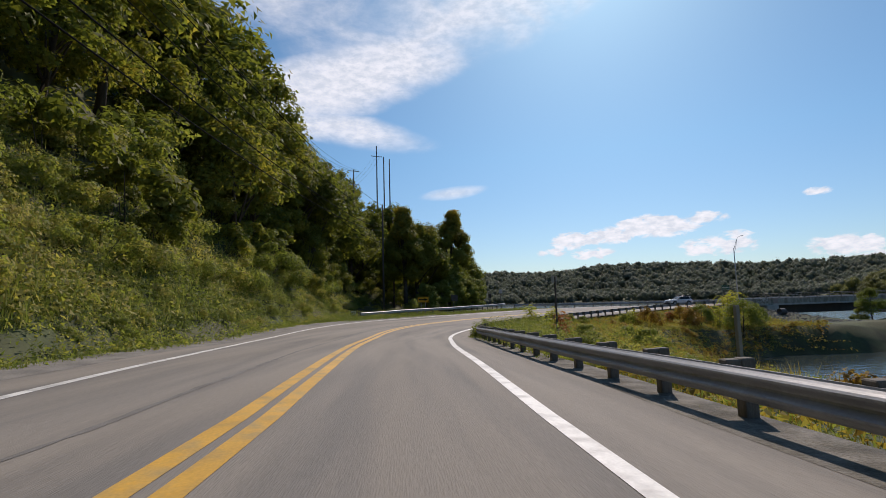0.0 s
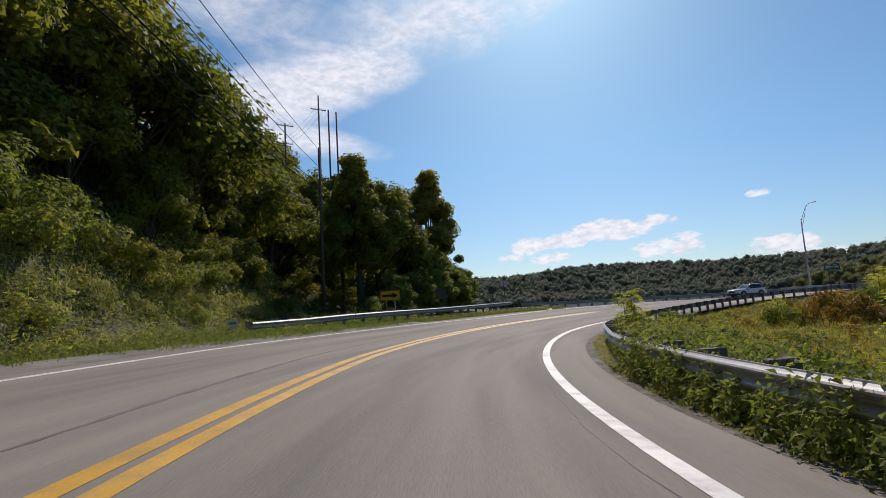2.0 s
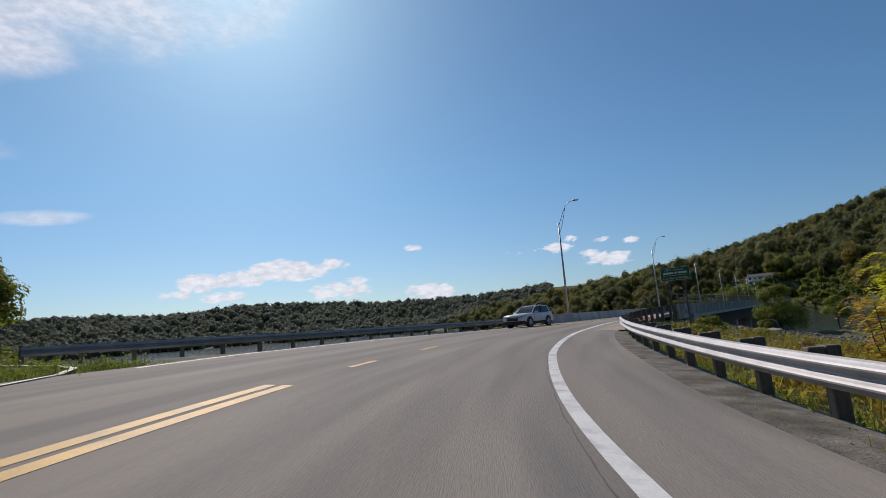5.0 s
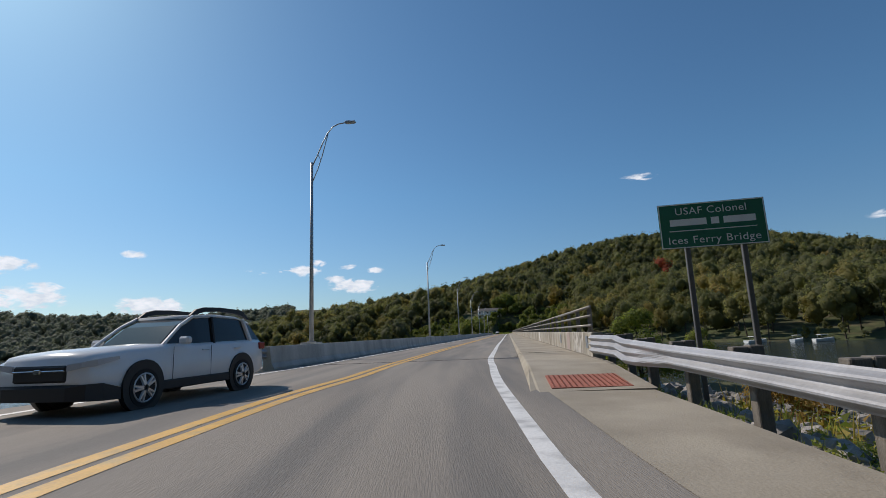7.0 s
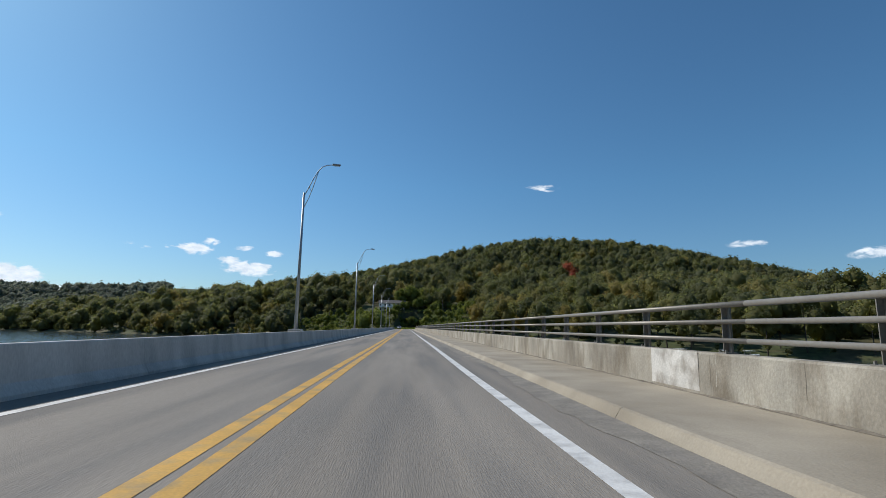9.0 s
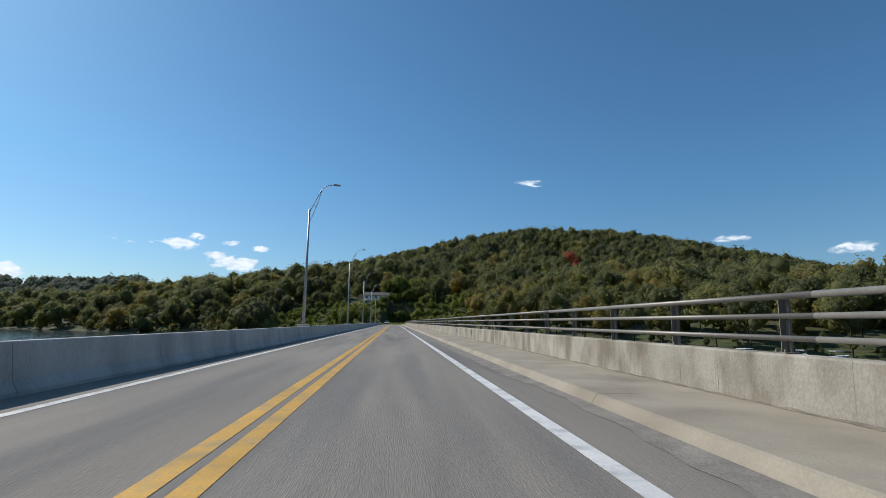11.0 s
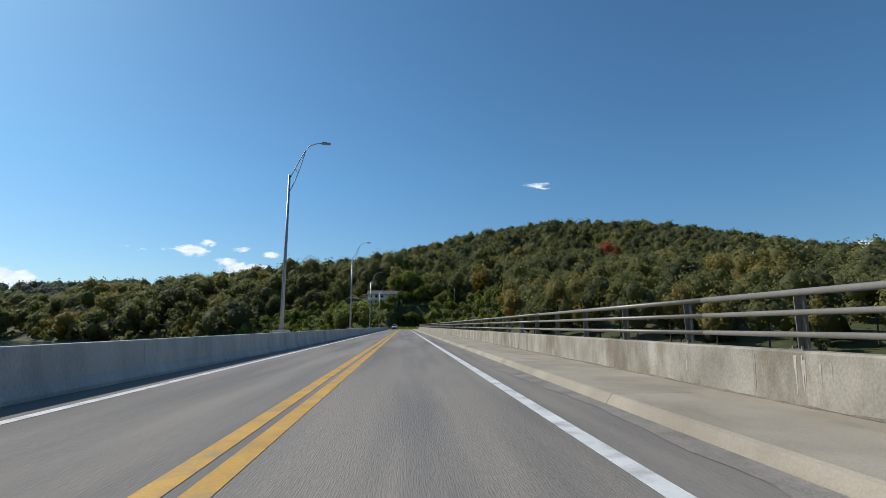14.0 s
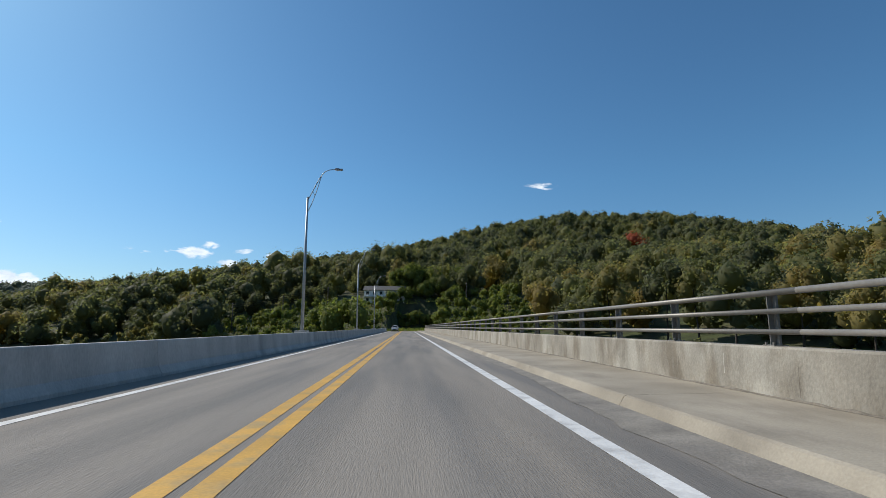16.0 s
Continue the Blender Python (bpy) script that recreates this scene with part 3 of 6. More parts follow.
def ground_z(x, y):
    x, y = np.asarray(x, dtype=float), np.asarray(y, dtype=float)
    s, o, dist = nearest_line(x, y)
    rz = on_road(s, np.clip(o, -11, 5))[:, 2]
    # south side
    land = signed(SHORE_S, x, y)
    right = rz - np.interp(s, [25, 35, 75, 85], [0.30, 0.2, 0.2, 0.30]) - np.interp(s, [25, 35, 70, 80, 100], [0.09, 0.05, 0.05, 0.09, 0.2]) * np.maximum(o - 4, 0)
    leftz = rz - 0.12 + 0.02 * np.maximum(-o - 10, 0)
    flat = np.where(o > 0, np.maximum(right, -2.6), leftz)
    flat = np.where(dist > 60, np.minimum(flat, 1.0), flat)
    hill = -signed(FOOT, x, y)
    hill = np.maximum(hill, 0)
    steep = np.interp(x, [-60, -13, 5, 30], [0.95, 0.7, 1.1, 1.25])
    rise = np.where(hill < 30, hill * steep, 30 * steep + (hill - 30) * 0.35) + np.minimum(hill * 0.12, 1.2) * wobble(x, y, 4.0)
    south = flat + rise
    south = np.minimum(south, WATER_Z - 1.0 + np.maximum(land, -3) * np.interp(x, [2, 8, 24, 32], [0.75, 1.05, 1.05, 0.75]) + np.maximum(hill, 0) * 3)
    # north side
    n = -signed(SHORE_N, x, y)
    peak = 86 * np.exp(-0.5 * (((x - 212) / 205) ** 2 + ((y - 650) / 155) ** 2))
    north = WATER_Z - 0.5 + np.where(n < 70, n * 0.235, 16.5 + np.minimum(n - 70, 300) * 0.02) + peak * np.clip(n / 140, 0, 1) + np.clip(n / 60, 0, 1) * 2.0 * wobble(x, y, 55.0)
    # far ridge across the lake
    r = np.hypot(x, y - 0)
    u = np.clip((r - 640) / 330, 0, 1)
    ridge = WATER_Z - 0.5 + (u * u * (3 - 2 * u)) * (52 + 9 * wobble(x, y, 130.0, 1.0))
    ridge = np.where(r > 640, ridge, -40.0)
    bed = WATER_Z - 3.0 + 7.0 * np.exp(-((x - 17) / 9) ** 2 - ((y - 26) / 7) ** 2)
    z = np.maximum(np.maximum(np.where(land > -3, south, bed), np.where(n > 0, north, bed)), np.maximum(ridge, bed))
    # the roadbed
    under = (o > off(SHOULDER_L, s) - 0.6) & (o < off(PAVE_R, s) + 0.5) & (s < 116) & (s > -42)
    z = np.where(under, np.minimum(z, on_road(s, o)[:, 2] - 0.16), z)
    far_road = (s > s_of_y(BRIDGE_END)) & (np.abs(o) < 9) & (y < 347)
    z = np.where(far_road, rz - 0.15, z)
    return z


# ---- the large structure ----
def axis(parts):
    out = []
    for a, b, step in parts:
        out.append(np.arange(a, b, step))
    return np.concatenate(out)


gx = axis([(-1700, -500, 60), (-500, -80, 14), (-80, -24, 3.5), (-24, 120, 1.6), (120, 420, 12), (420, 1700, 60), (1700, 1701, 1)])
gy = axis([(-1700, -200, 80), (-200, -104, 8), (-104, 16, 1.6), (16, 120, 8), (120, 460, 8), (460, 900, 14), (900, 1760, 60), (1760, 1761, 1)])
GX, GY = np.meshgrid(gx, gy, indexing="ij")
GZ = ground_z(GX.ravel(), GY.ravel())
_i, _j = np.meshgrid(np.arange(len(gx) - 1), np.arange(len(gy) - 1), indexing="ij")
_a = (_i * len(gy) + _j).ravel()
ground = raw("ground", np.stack([GX.ravel(), GY.ravel(), GZ], 1), np.stack([_a, _a + len(gy), _a + len(gy) + 1, _a + 1], 1), M_SOIL, smooth=True)
tagged(ground, "wooded hillside, grassy verges and lake shore ground", "ground", kind="structure")

water = raw("water", [(-1700, -1700, WATER_Z), (1700, -1700, WATER_Z), (1700, 1700, WATER_Z), (-1700, 1700, WATER_Z)], [(0, 1, 2, 3)], M_WATER)
tagged(water, "calm grey-blue lake water under the bridge", "lake", kind="structure")

S_BRIDGE = s_of_y(11.2)
road = ribbon("road", -38, s_of_y(345), SHOULDER_L, PAVE_R, M_ASPHALT, 0.0, 1.0, 9)
tagged(road, "worn light grey two-lane asphalt road, curving onto the bridge", "road", kind="structure")
gravel = ribbon("gravel_shoulder", -38, 62, shifted(SHOULDER_L, -1.1), shifted(SHOULDER_L, 0.25), M_GRAVEL, 0.004)
tagged(gravel, "strip of loose grey gravel beside the road", "gravel", kind="structure")
gravel_r = ribbon("gravel_shoulder", -38, 98, shifted(PAVE_R, -0.05), shifted(PAVE_R, 0.9), M_EDGE, 0.003)
tagged(gravel_r, "narrow weedy dirt edge under the guardrail", "gravel", kind="structure")

# side road that leaves to the left
side_line = [(-0.8, -29.6), (-6, -28.0), (-14, -28.0), (-30, -29), (-60, -33)]
bm = bmesh.new()
prev = None
for k, (x, y) in enumerate(side_line):
    x2, y2 = side_line[min(k + 1, len(side_line) - 1)]
    x1, y1 = side_line[max(k - 1, 0)]
    d = Vector((x2 - x1, y2 - y1)).normalized()
    zz = float(on_road(np.array([80.0]), np.array([-9.0]))[0, 2]) + 0.03 - 0.06 * k
    row = [bm.verts.new((x - d.y * w, y + d.x * w, zz)) for w in (-3.2, 3.4)]
    if prev:
        bm.faces.new((prev[0], prev[1], row[1], row[0]))
    prev = row
tagged(part("side_road", bm, M_ASPHALT), "grey side road joining at the stop sign", "road", kind="structure")

# painted lines
lines = empty("road_markings", Matrix(), "worn yellow and white painted road lines", "road marking", kind="structure")
for d in (-0.175, 0.175):
    for s0, s1 in ((-38, 80.5), (103.5, s_of_y(344))):
        ribbon("yellow_line", s0, s1, shifted(YELLOW, d - 0.115), shifted(YELLOW, d + 0.115), M_YELLOW, 0.005, 1.0, 2, lines)
ribbon("yellow_dash", 83.0, 84.6, shifted(YELLOW, -0.10), shifted(YELLOW, 0.10), M_YELLOW, 0.005, 0.4, 2, lines)
ribbon("yellow_dash", 88.5, 90.1, shifted(YELLOW, -0.10), shifted(YELLOW, 0.10), M_YELLOW, 0.005, 0.4, 2, lines)
ribbon("white_line", -38, s_of_y(344), shifted(EDGE_R, -0.11), shifted(EDGE_R, 0.11), M_WHITE, 0.005, 1.0, 2, lines)
ribbon("white_line", -38, 79.5, shifted(EDGE_L, -0.09), shifted(EDGE_L, 0.09), M_WHITE, 0.005, 1.0, 2, lines)
ribbon("white_line", 82.5, s_of_y(344), shifted(EDGE_L, -0.09), shifted(EDGE_L, 0.09), M_WHITE, 0.005, 1.0, 2, lines)
# the line that turns into the side road
bm = bmesh.new()
turn = [on_road(np.array([79.3]), np.array([-9.33]))[0]] + [on_road(np.array([a]), np.array([b]))[0] for a, b in ((81.0, -10.1), (82.2, -11.2), (82.9, -12.6), (82.6, -14.2), (82.2, -16.5))]
prev = None
for k, p in enumerate(turn):
    d = Vector(turn[min(k + 1, len(turn) - 1)]) - Vector(turn[max(k - 1, 0)])
    n = Vector((-d.y, d.x, 0)).normalized() * 0.09
    row = [bm.verts.new(Vector(p) + n + Vector((0, 0, 0.02))), bm.verts.new(Vector(p) - n + Vector((0, 0, 0.02)))]
    if prev:
        bm.faces.new((prev[0], prev[1], row[1], row[0]))
    prev = row
part("white_line", bm, M_WHITE, lines)

# cracks and seams in the asphalt
seams = empty("road_cracks", Matrix(), "dark cracks and worn seams in the asphalt", "crack", kind="structure")
seam_rng = random.Random(11)


def crack(s0, s1, table, shift, width, mat, wander=0.05, step=0.35):
    q = np.arange(s0, s1, step)
    drift = np.cumsum([seam_rng.uniform(-1, 1) for _ in q]) * wander * 0.3
    drift -= np.linspace(drift[0], drift[-1], len(q))
    mid = off(table, q) + shift + drift
    w = np.array([width * seam_rng.uniform(0.45, 1.3) for _ in q])
    a, b = on_road(q, mid - w / 2, 0.0045), on_road(q, mid + w / 2, 0.0045)
    v = np.stack([a, b], 1).reshape(-1, 3)
    i = np.arange(len(q) - 1) * 2
    raw("crack", v, np.stack([i, i + 1, i + 3, i + 2], 1), mat, seams)


crack(50, 66, EDGE_R, -0.16, 0.022, M_SEAM, 0.12)
crack(33, 44, EDGE_R, -0.30, 0.016, M_SEAM, 0.12)
crack(72, 88, EDGE_R, -0.22, 0.016, M_SEAM, 0.1)
crack(-10, 52, YELLOW, -1.45, 0.10, M_WEAR, 0.06)

# bridge
PAR_X, BAR_X, CURB_X = 6.85, -4.25, 4.76
JOINTS = [10.7, 51.8, 92.3, 132.7, 173.2, 213.8, 254.3]
deck = empty("bridge_deck", Matrix(), "long concrete deck bridge over the lake", "bridge", kind="structure")
bm = bmesh.new()
for a, b in zip(JOINTS, JOINTS[1:] + [BRIDGE_END]):
    box(bm, 14.0, b - a - 0.06, 0.28, at_z(0.45, (a + b) / 2, -0.19))
part("slab", bm, M_BARRIER, deck)
for x in (-5.2, -2.4, 0.4, 3.2, 6.2):
    part("girder", box(bmesh.new(), 0.45, BRIDGE_END - 11.5, 1.5, at_z(x, (BRIDGE_END + 11.5) / 2, -1.08)), M_GIRDER, deck)
for y in JOINTS[1:]:
    part("pier", box(box(bmesh.new(), 11.5, 1.3, 1.2, at_z(0.4, y, -2.45), 0.08), 8.0, 1.0, 7.5, at_z(0.4, y, -6.8), 0.1), M_BARRIER, deck)
part("abutment", box(bmesh.new(), 14.4, 2.4, 5.5, at_z(0.45, 10.6, -3.1), 0.05), M_BARRIER, deck)

# sidewalk with its kerb and ramp
walkway = empty("sidewalk", Matrix(), "tan concrete sidewalk with a low kerb along the bridge", "sidewalk", kind="structure")
edges = [-0.3, 3.4] + JOINTS + [BRIDGE_END]
for a, b in zip(edges, edges[1:]):
    n = 1 if b - a < 12 else 7
    for k in range(n):
        y0, y1 = a + (b - a) * k / n, a + (b - a) * (k + 1) / n
        z0 = -0.045 if a < 0 else 0.16
        bm = bmesh.new()
        frames = [((0, y0 + 0.006, 0), (1, 0, 0), (0, 0, 1)), ((0, y1 - 0.006, 0), (1, 0, 0), (0, 0, 1))]
        rings = []
        for (p, _, _), h in zip(frames, (z0, 0.16)):
            rings.append([bm.verts.new((x, p[1], z)) for x, z in ((CURB_X, -0.05), (CURB_X + 0.12, h - 0.02), (CURB_X + 0.16, h), (PAR_X + 0.05, h + 0.015), (PAR_X + 0.05, -0.05))])
        for i in range(5):
            bm.faces.new((rings[0][i], rings[0][(i + 1) % 5], rings[1][(i + 1) % 5], rings[1][i]))
        bm.faces.new(rings[0][::-1])
        bm.faces.new(rings[1])
        part("slab", bm, M_WALKWAY, walkway)
part("warning_pad", box(bmesh.new(), 1.42, 1.56, 0.02, pose(5.86, 0.75, 0.024, 3.17, 0, 0)), M_RED, walkway, "red tactile warning pad")
bm = bmesh.new()
for i in range(14):
    for j in range(15):
        bmesh.ops.create_cone(bm, cap_ends=True, segments=6, radius1=0.024, radius2=0.016, depth=0.014, matrix=pose(5.21 + i * 0.1, 0.05 + j * 0.1, 0.038 + (j * 0.1 - 0.70) * 0.0554))
part("dome_studs", bm, M_RED, walkway)
apron = ribbon("apron", 99.0, 109.6, shifted(EDGE_R, 0.75), shifted(RAIL_R, -0.1), M_WALKWAY, 0.006, 0.5, 3, walkway)
joint_line = empty("expansion_joints", Matrix(), "dark rubber expansion joints across the bridge deck", "expansion joint", kind="structure")
for y in JOINTS[:1]:
    part("joint", box(bmesh.new(), CURB_X - BAR_X, 0.05, 0.012, at_z((CURB_X + BAR_X) / 2, y, 0.004)), M_JOINT, joint_line)
    part("joint", box(bmesh.new(), PAR_X - CURB_X - 0.06, 0.04, 0.01, at_z((PAR_X + CURB_X) / 2, y, 0.172)), M_JOINT, joint_line)

# parapet of concrete panels
parapet = empty("parapet", Matrix(), "weathered tan concrete parapet of cast panels", "parapet", kind="structure")


def panel(name, y0, y1, mat, lean=0.0):
    bm = bmesh.new()
    prof = [(0, 0.02), (0.015, 0.86), (0.035, 0.89), (0.33, 0.89), (0.35, 0.86), (0.35, -0.3), (0, -0.3)]
    sweep(bm, [((PAR_X, y0 + 0.0015, 0), (1, 0, 0), (0, 0, 1)), ((PAR_X, y1 - 0.0015, 0), (1, 0, 0), (0, 0, 1))], prof)
    return part(name, bm, mat, parapet)


panel("panel", 5.9, 7.6, M_CONCRETE)
panel("panel", 7.6, 10.2, M_SPALL)
panel("panel", 10.2, 11.2, M_CONCRETE)
panel("joint_cover", 11.25, 12.2, M_PINK)
py_ = 12.2
while py_ < BRIDGE_END:
    y1 = min(py_ + 5.4, BRIDGE_END)
    panel("panel", py_, y1, M_CONCRETE)
    py_ = y1
for y, w in ((6.8, 0.42), (14.6, 0.45), (97.4, 0.42), (89.3, 0.4)):
    part("plaque", box(bmesh.new(), 0.02, w, 0.38, pose(PAR_X + 0.002, y, 0.60), 0.004), M_PLAQUE, parapet, "grey metal access plate")
part("whitewashed_patch", box(bmesh.new(), 0.006, 1.65, 0.66, pose(PAR_X + 0.006, 30.45, 0.56)), M_PATCH, parapet, "white painted-over patch")

# cracks, stains and grit along the parapet and kerb
crack_rng = random.Random(5)
for k in range(150):
    y = 13 + 235 * (k / 150) ** 1.5 + crack_rng.uniform(-1.2, 1.2)
    top, low, w = crack_rng.uniform(0.6, 0.87), crack_rng.uniform(0.2, 0.45), crack_rng.uniform(0.0025, 0.006) * (2.0 if k % 3 == 0 else 1.0)
    bm = bmesh.new()
    prev = None
    for i in range(6):
        u = i / 5
        yy = y + crack_rng.uniform(-0.006, 0.006)
        row = [bm.verts.new((PAR_X + 0.015 * (low + (top - low) * u) / 0.84 - 0.003, yy + s_ * w * (1.1 - u * 0.6), low + (top - low) * u)) for s_ in (-1, 1)]
        if prev:
            bm.faces.new((prev[0], prev[1], row[1], row[0]))
        prev = row
    part("stain" if k % 3 == 0 else "crack", bm, M_LIME if k % 3 == 0 else M_CRACK, parapet)
for y, wide, n_ in ((111.9, 0.35, 9), (113.7, 0.3, 7), (74.0, 0.4, 6), (38.5, 0.4, 5), (95.5, 0.3, 5)):
    bm = bmesh.new()
    for k in range(n_):
        yy, w = y + crack_rng.uniform(-wide, wide), crack_rng.uniform(0.006, 0.022)
        top, low = crack_rng.uniform(0.7, 0.85), crack_rng.uniform(0.3, 0.6)
        prev = None
        for i in range(5):
            u = i / 4
            z_ = top + (low - top) * u
            row = [bm.verts.new((PAR_X + 0.015 * z_ / 0.84 - 0.0035 - 0.0003 * k, yy + s_ * w * (1.0 - 0.85 * u) + crack_rng.uniform(-0.006, 0.006), z_)) for s_ in (-1, 1)]
            if prev:
                bm.faces.new((prev[0], prev[1], row[1], row[0]))
            prev = row
    part("stain", bm, M_LIME, parapet, "pale lime runs")
grit = empty("grit_line", Matrix(), "dark grit and small weeds at the foot of the parapet", "grit", kind="stuff")
bm = bmesh.new()
prev = None
for k in range(1100):
    y = 3.0 + k * 0.25
    a, b = crack_rng.uniform(0.0, 0.05), crack_rng.uniform(0.0, 0.03)
    row = [bm.verts.new((PAR_X - 0.012 - a, y, 0.178)), bm.verts.new((PAR_X + 0.004, y, 0.185 + b))]
    if prev:
        bm.faces.new((prev[0], prev[1], row[1], row[0]))
    prev = row
part("grit", bm, M_CRACK, grit)
bm = bmesh.new()
prev = None
for k in range(560):
    y = 11.4 + k * 0.5
    w = 0.40 + 0.18 * math.sin(y * 0.37) * math.sin(y * 0.11 + 1) + crack_rng.uniform(-0.06, 0.08)
    row = [bm.verts.new((CURB_X - max(w, 0.08), y, 0.006)), bm.verts.new((CURB_X + 0.004, y, 0.02))]
    if prev:
        bm.faces.new((prev[0], prev[1], row[1], row[0]))
    prev = row
tagged(part("gutter_sand", bm, M_SAND), "strip of tan sand washed against the kerb", "sand", kind="stuff")

# left barrier
barrier = empty("barrier", Matrix(), "grey concrete safety barrier along the bridge edge", "barrier", kind="structure")
JERSEY = [(0, -0.05), (0, 0.07), (-0.10, 0.25), (-0.17, 0.84), (-0.19, 0.86), (-0.40, 0.86), (-0.42, 0.84), (-0.45, -0.05)]
yb = 8.5
while yb < BRIDGE_END:
    y1 = min(yb + 5.06, BRIDGE_END)
    bm = bmesh.new()
    sweep(bm, [((BAR_X, yb + 0.006, 0), (1, 0, 0), (0, 0, 1)), ((BAR_X, y1 - 0.006, 0), (1, 0, 0), (0, 0, 1))], JERSEY)
    part("panel", bm, M_BARRIER, barrier)
    yb = y1

# steel railing on the parapet
railing = empty("bridge_railing", Matrix(), "brown painted three-rail steel railing on the parapet", "railing", kind="structure")
post_me = None
yy = 7.2
RAIL_X = PAR_X + 0.16
while yy < BRIDGE_END:
    if post_me is None:
        bm = bmesh.new()
        box(bm, 0.05, 0.13, 0.82, pose(0.10, 0, 0.41), 0.008)
        box(bm, 0.14, 0.012, 0.80, pose(0.06, 0, 0.40))
        box(bm, 0.22, 0.24, 0.02, pose(0.06, 0, 0.01))
        for a in (-0.08, 0.08):
            rod(bm, (-0.02, a, 0.02), (-0.02, a, 0.06), 0.018, seg=6)
        ob = part("post", bm, M_RAILPOST, railing)
        post_me = ob.data
    else:
        ob = new("post", post_me)
        ob.parent = railing
    ob.location = (RAIL_X, yy, 0.888)
    yy += 2.74
for z, r in ((1.10, 0.040), (1.40, 0.040), (1.675, 0.047)):
    a = 6.6
    while a < BRIDGE_END:
        b = min(a + 10.96, BRIDGE_END)
        bm = bmesh.new()
        prof = [(r * 0.95 * math.cos(2 * math.pi * k / 12), r * math.sin(2 * math.pi * k / 12)) for k in range(12)]
        sweep(bm, [((RAIL_X, a + 0.005, z), (1, 0, 0), (0, 0, 1)), ((RAIL_X, b - 0.005, z), (1, 0, 0), (0, 0, 1))], prof)
        part("rail", bm, M_RAILSTEEL, railing, smooth=True)
        a = b


# ---- guardrails ----
def w_profile(low, high, waves):
    """A corrugated beam's closed outline: (side towards traffic, height)."""
    front, n = [], waves * 6
    n = 18
    for k in range(n + 1):
        u = k / n
        front.append((0.042 * (1 - math.cos(2 * math.pi * u * waves)), low + (high - low) * u))
    return front + [(a - 0.012, b) for a, b in front[::-1]]


def guardrail(label, points, side, dark_posts=True, post_drop=0.0, segment=3.8, thrie_from=None, group="guardrails"):
    """points: surface points under the beam, one a 0.95 m; side: +1 if the traffic is on the left of the direction."""
    root = empty("guardrail", Matrix.Translation(points[0]), label, "guardrail", group)
    inv = Matrix.Translation(-Vector(points[0]))
    frames = []
    for k, p in enumerate(points):
        d = Vector(points[min(k + 1, len(points) - 1)]) - Vector(points[max(k - 1, 0)])
        n = Vector((-d.y, d.x, 0)).normalized() * side
        frames.append((Vector(p), n, Vector((0, 0, 1))))
    step = 4
    for k in range(0, len(frames) - 1, step):
        bm = bmesh.new()
        last = min(k + step, len(frames) - 1)
        prof = w_profile(0.40, 0.77, 2)
        if thrie_from is not None and k >= thrie_from:
            wide = w_profile(0.27, 0.80, 3)
            prof = [[(a + (c - a) * u, b + (d - b) * u) for (a, b), (c, d) in zip(prof, wide)] for u in (min(1.0, max(0.0, (i - thrie_from) / 2.5)) for i in range(k, last + 1))]
        fr = [(inv @ p, n, u) for p, n, u in frames[k:last + 1]]
        fr[-1] = (fr[-1][0] + (fr[-1][0] - fr[-2][0]).normalized() * 0.06 + fr[-1][1] * 0.004, fr[-1][1], fr[-1][2])
        sweep(bm, fr, prof)
        part("beam", bm, M_GALV, root)
    tall = None
    for k in range(0, len(frames), 2):
        p, n, _ = frames[k]
        ang = math.degrees(math.atan2(n.y, n.x))
        m = inv @ Matrix.Translation(p) @ pose(0, 0, 0, 0, 0, ang)
        if tall is None:
            bm = bmesh.new()
            box(bm, 0.17, 0.17, 1.6, pose(-0.30, 0, 0.03), 0.012)
            tall = part("post", bm, M_WOODPOST, root).data
            root.children[-1].matrix_basis = m
            bm = bmesh.new()
            block = part("offset_block", box(bm, 0.19, 0.15, 0.42, pose(-0.115, 0, 0.61), 0.012), M_WOODPOST, root)
            block.matrix_basis = m
            block = block.data
        else:
            for nm, me in (("post", tall), ("offset_block", block)):
                ob = new(nm, me)
                ob.parent, ob.matrix_basis = root, m
    return root


q = np.arange(-36, 115.6, 0.95)
pts = on_road(q, off(RAIL_R, q))
pts[:, 2] -= np.interp(q, [10, 30, 40], [0.15, 0.08, 0.0])
pts[-4:, 0], pts[-4:, 1] = [6.98, 6.95, 6.92, 6.86], [3.1, 4.05, 5.0, 5.92]
pts[-4:, 2] = 0.02
right_rail = guardrail("galvanised steel guardrail on dark timber posts along the curve", [tuple(p) for p in pts], 1, thrie_from=(len(q) - 8) // 4 * 4)


def along(poly, step, z):
    p = np.array(poly, dtype=float)
    d = np.concatenate([[0], np.cumsum(np.hypot(*np.diff(p[:, :2], axis=0).T))])
    k = np.arange(0, d[-1], step)
    return [(float(np.interp(a, d, p[:, 0])), float(np.interp(a, d, p[:, 1])), float(np.interp(a, d, p[:, 2])) if z is None else z) for a in k]


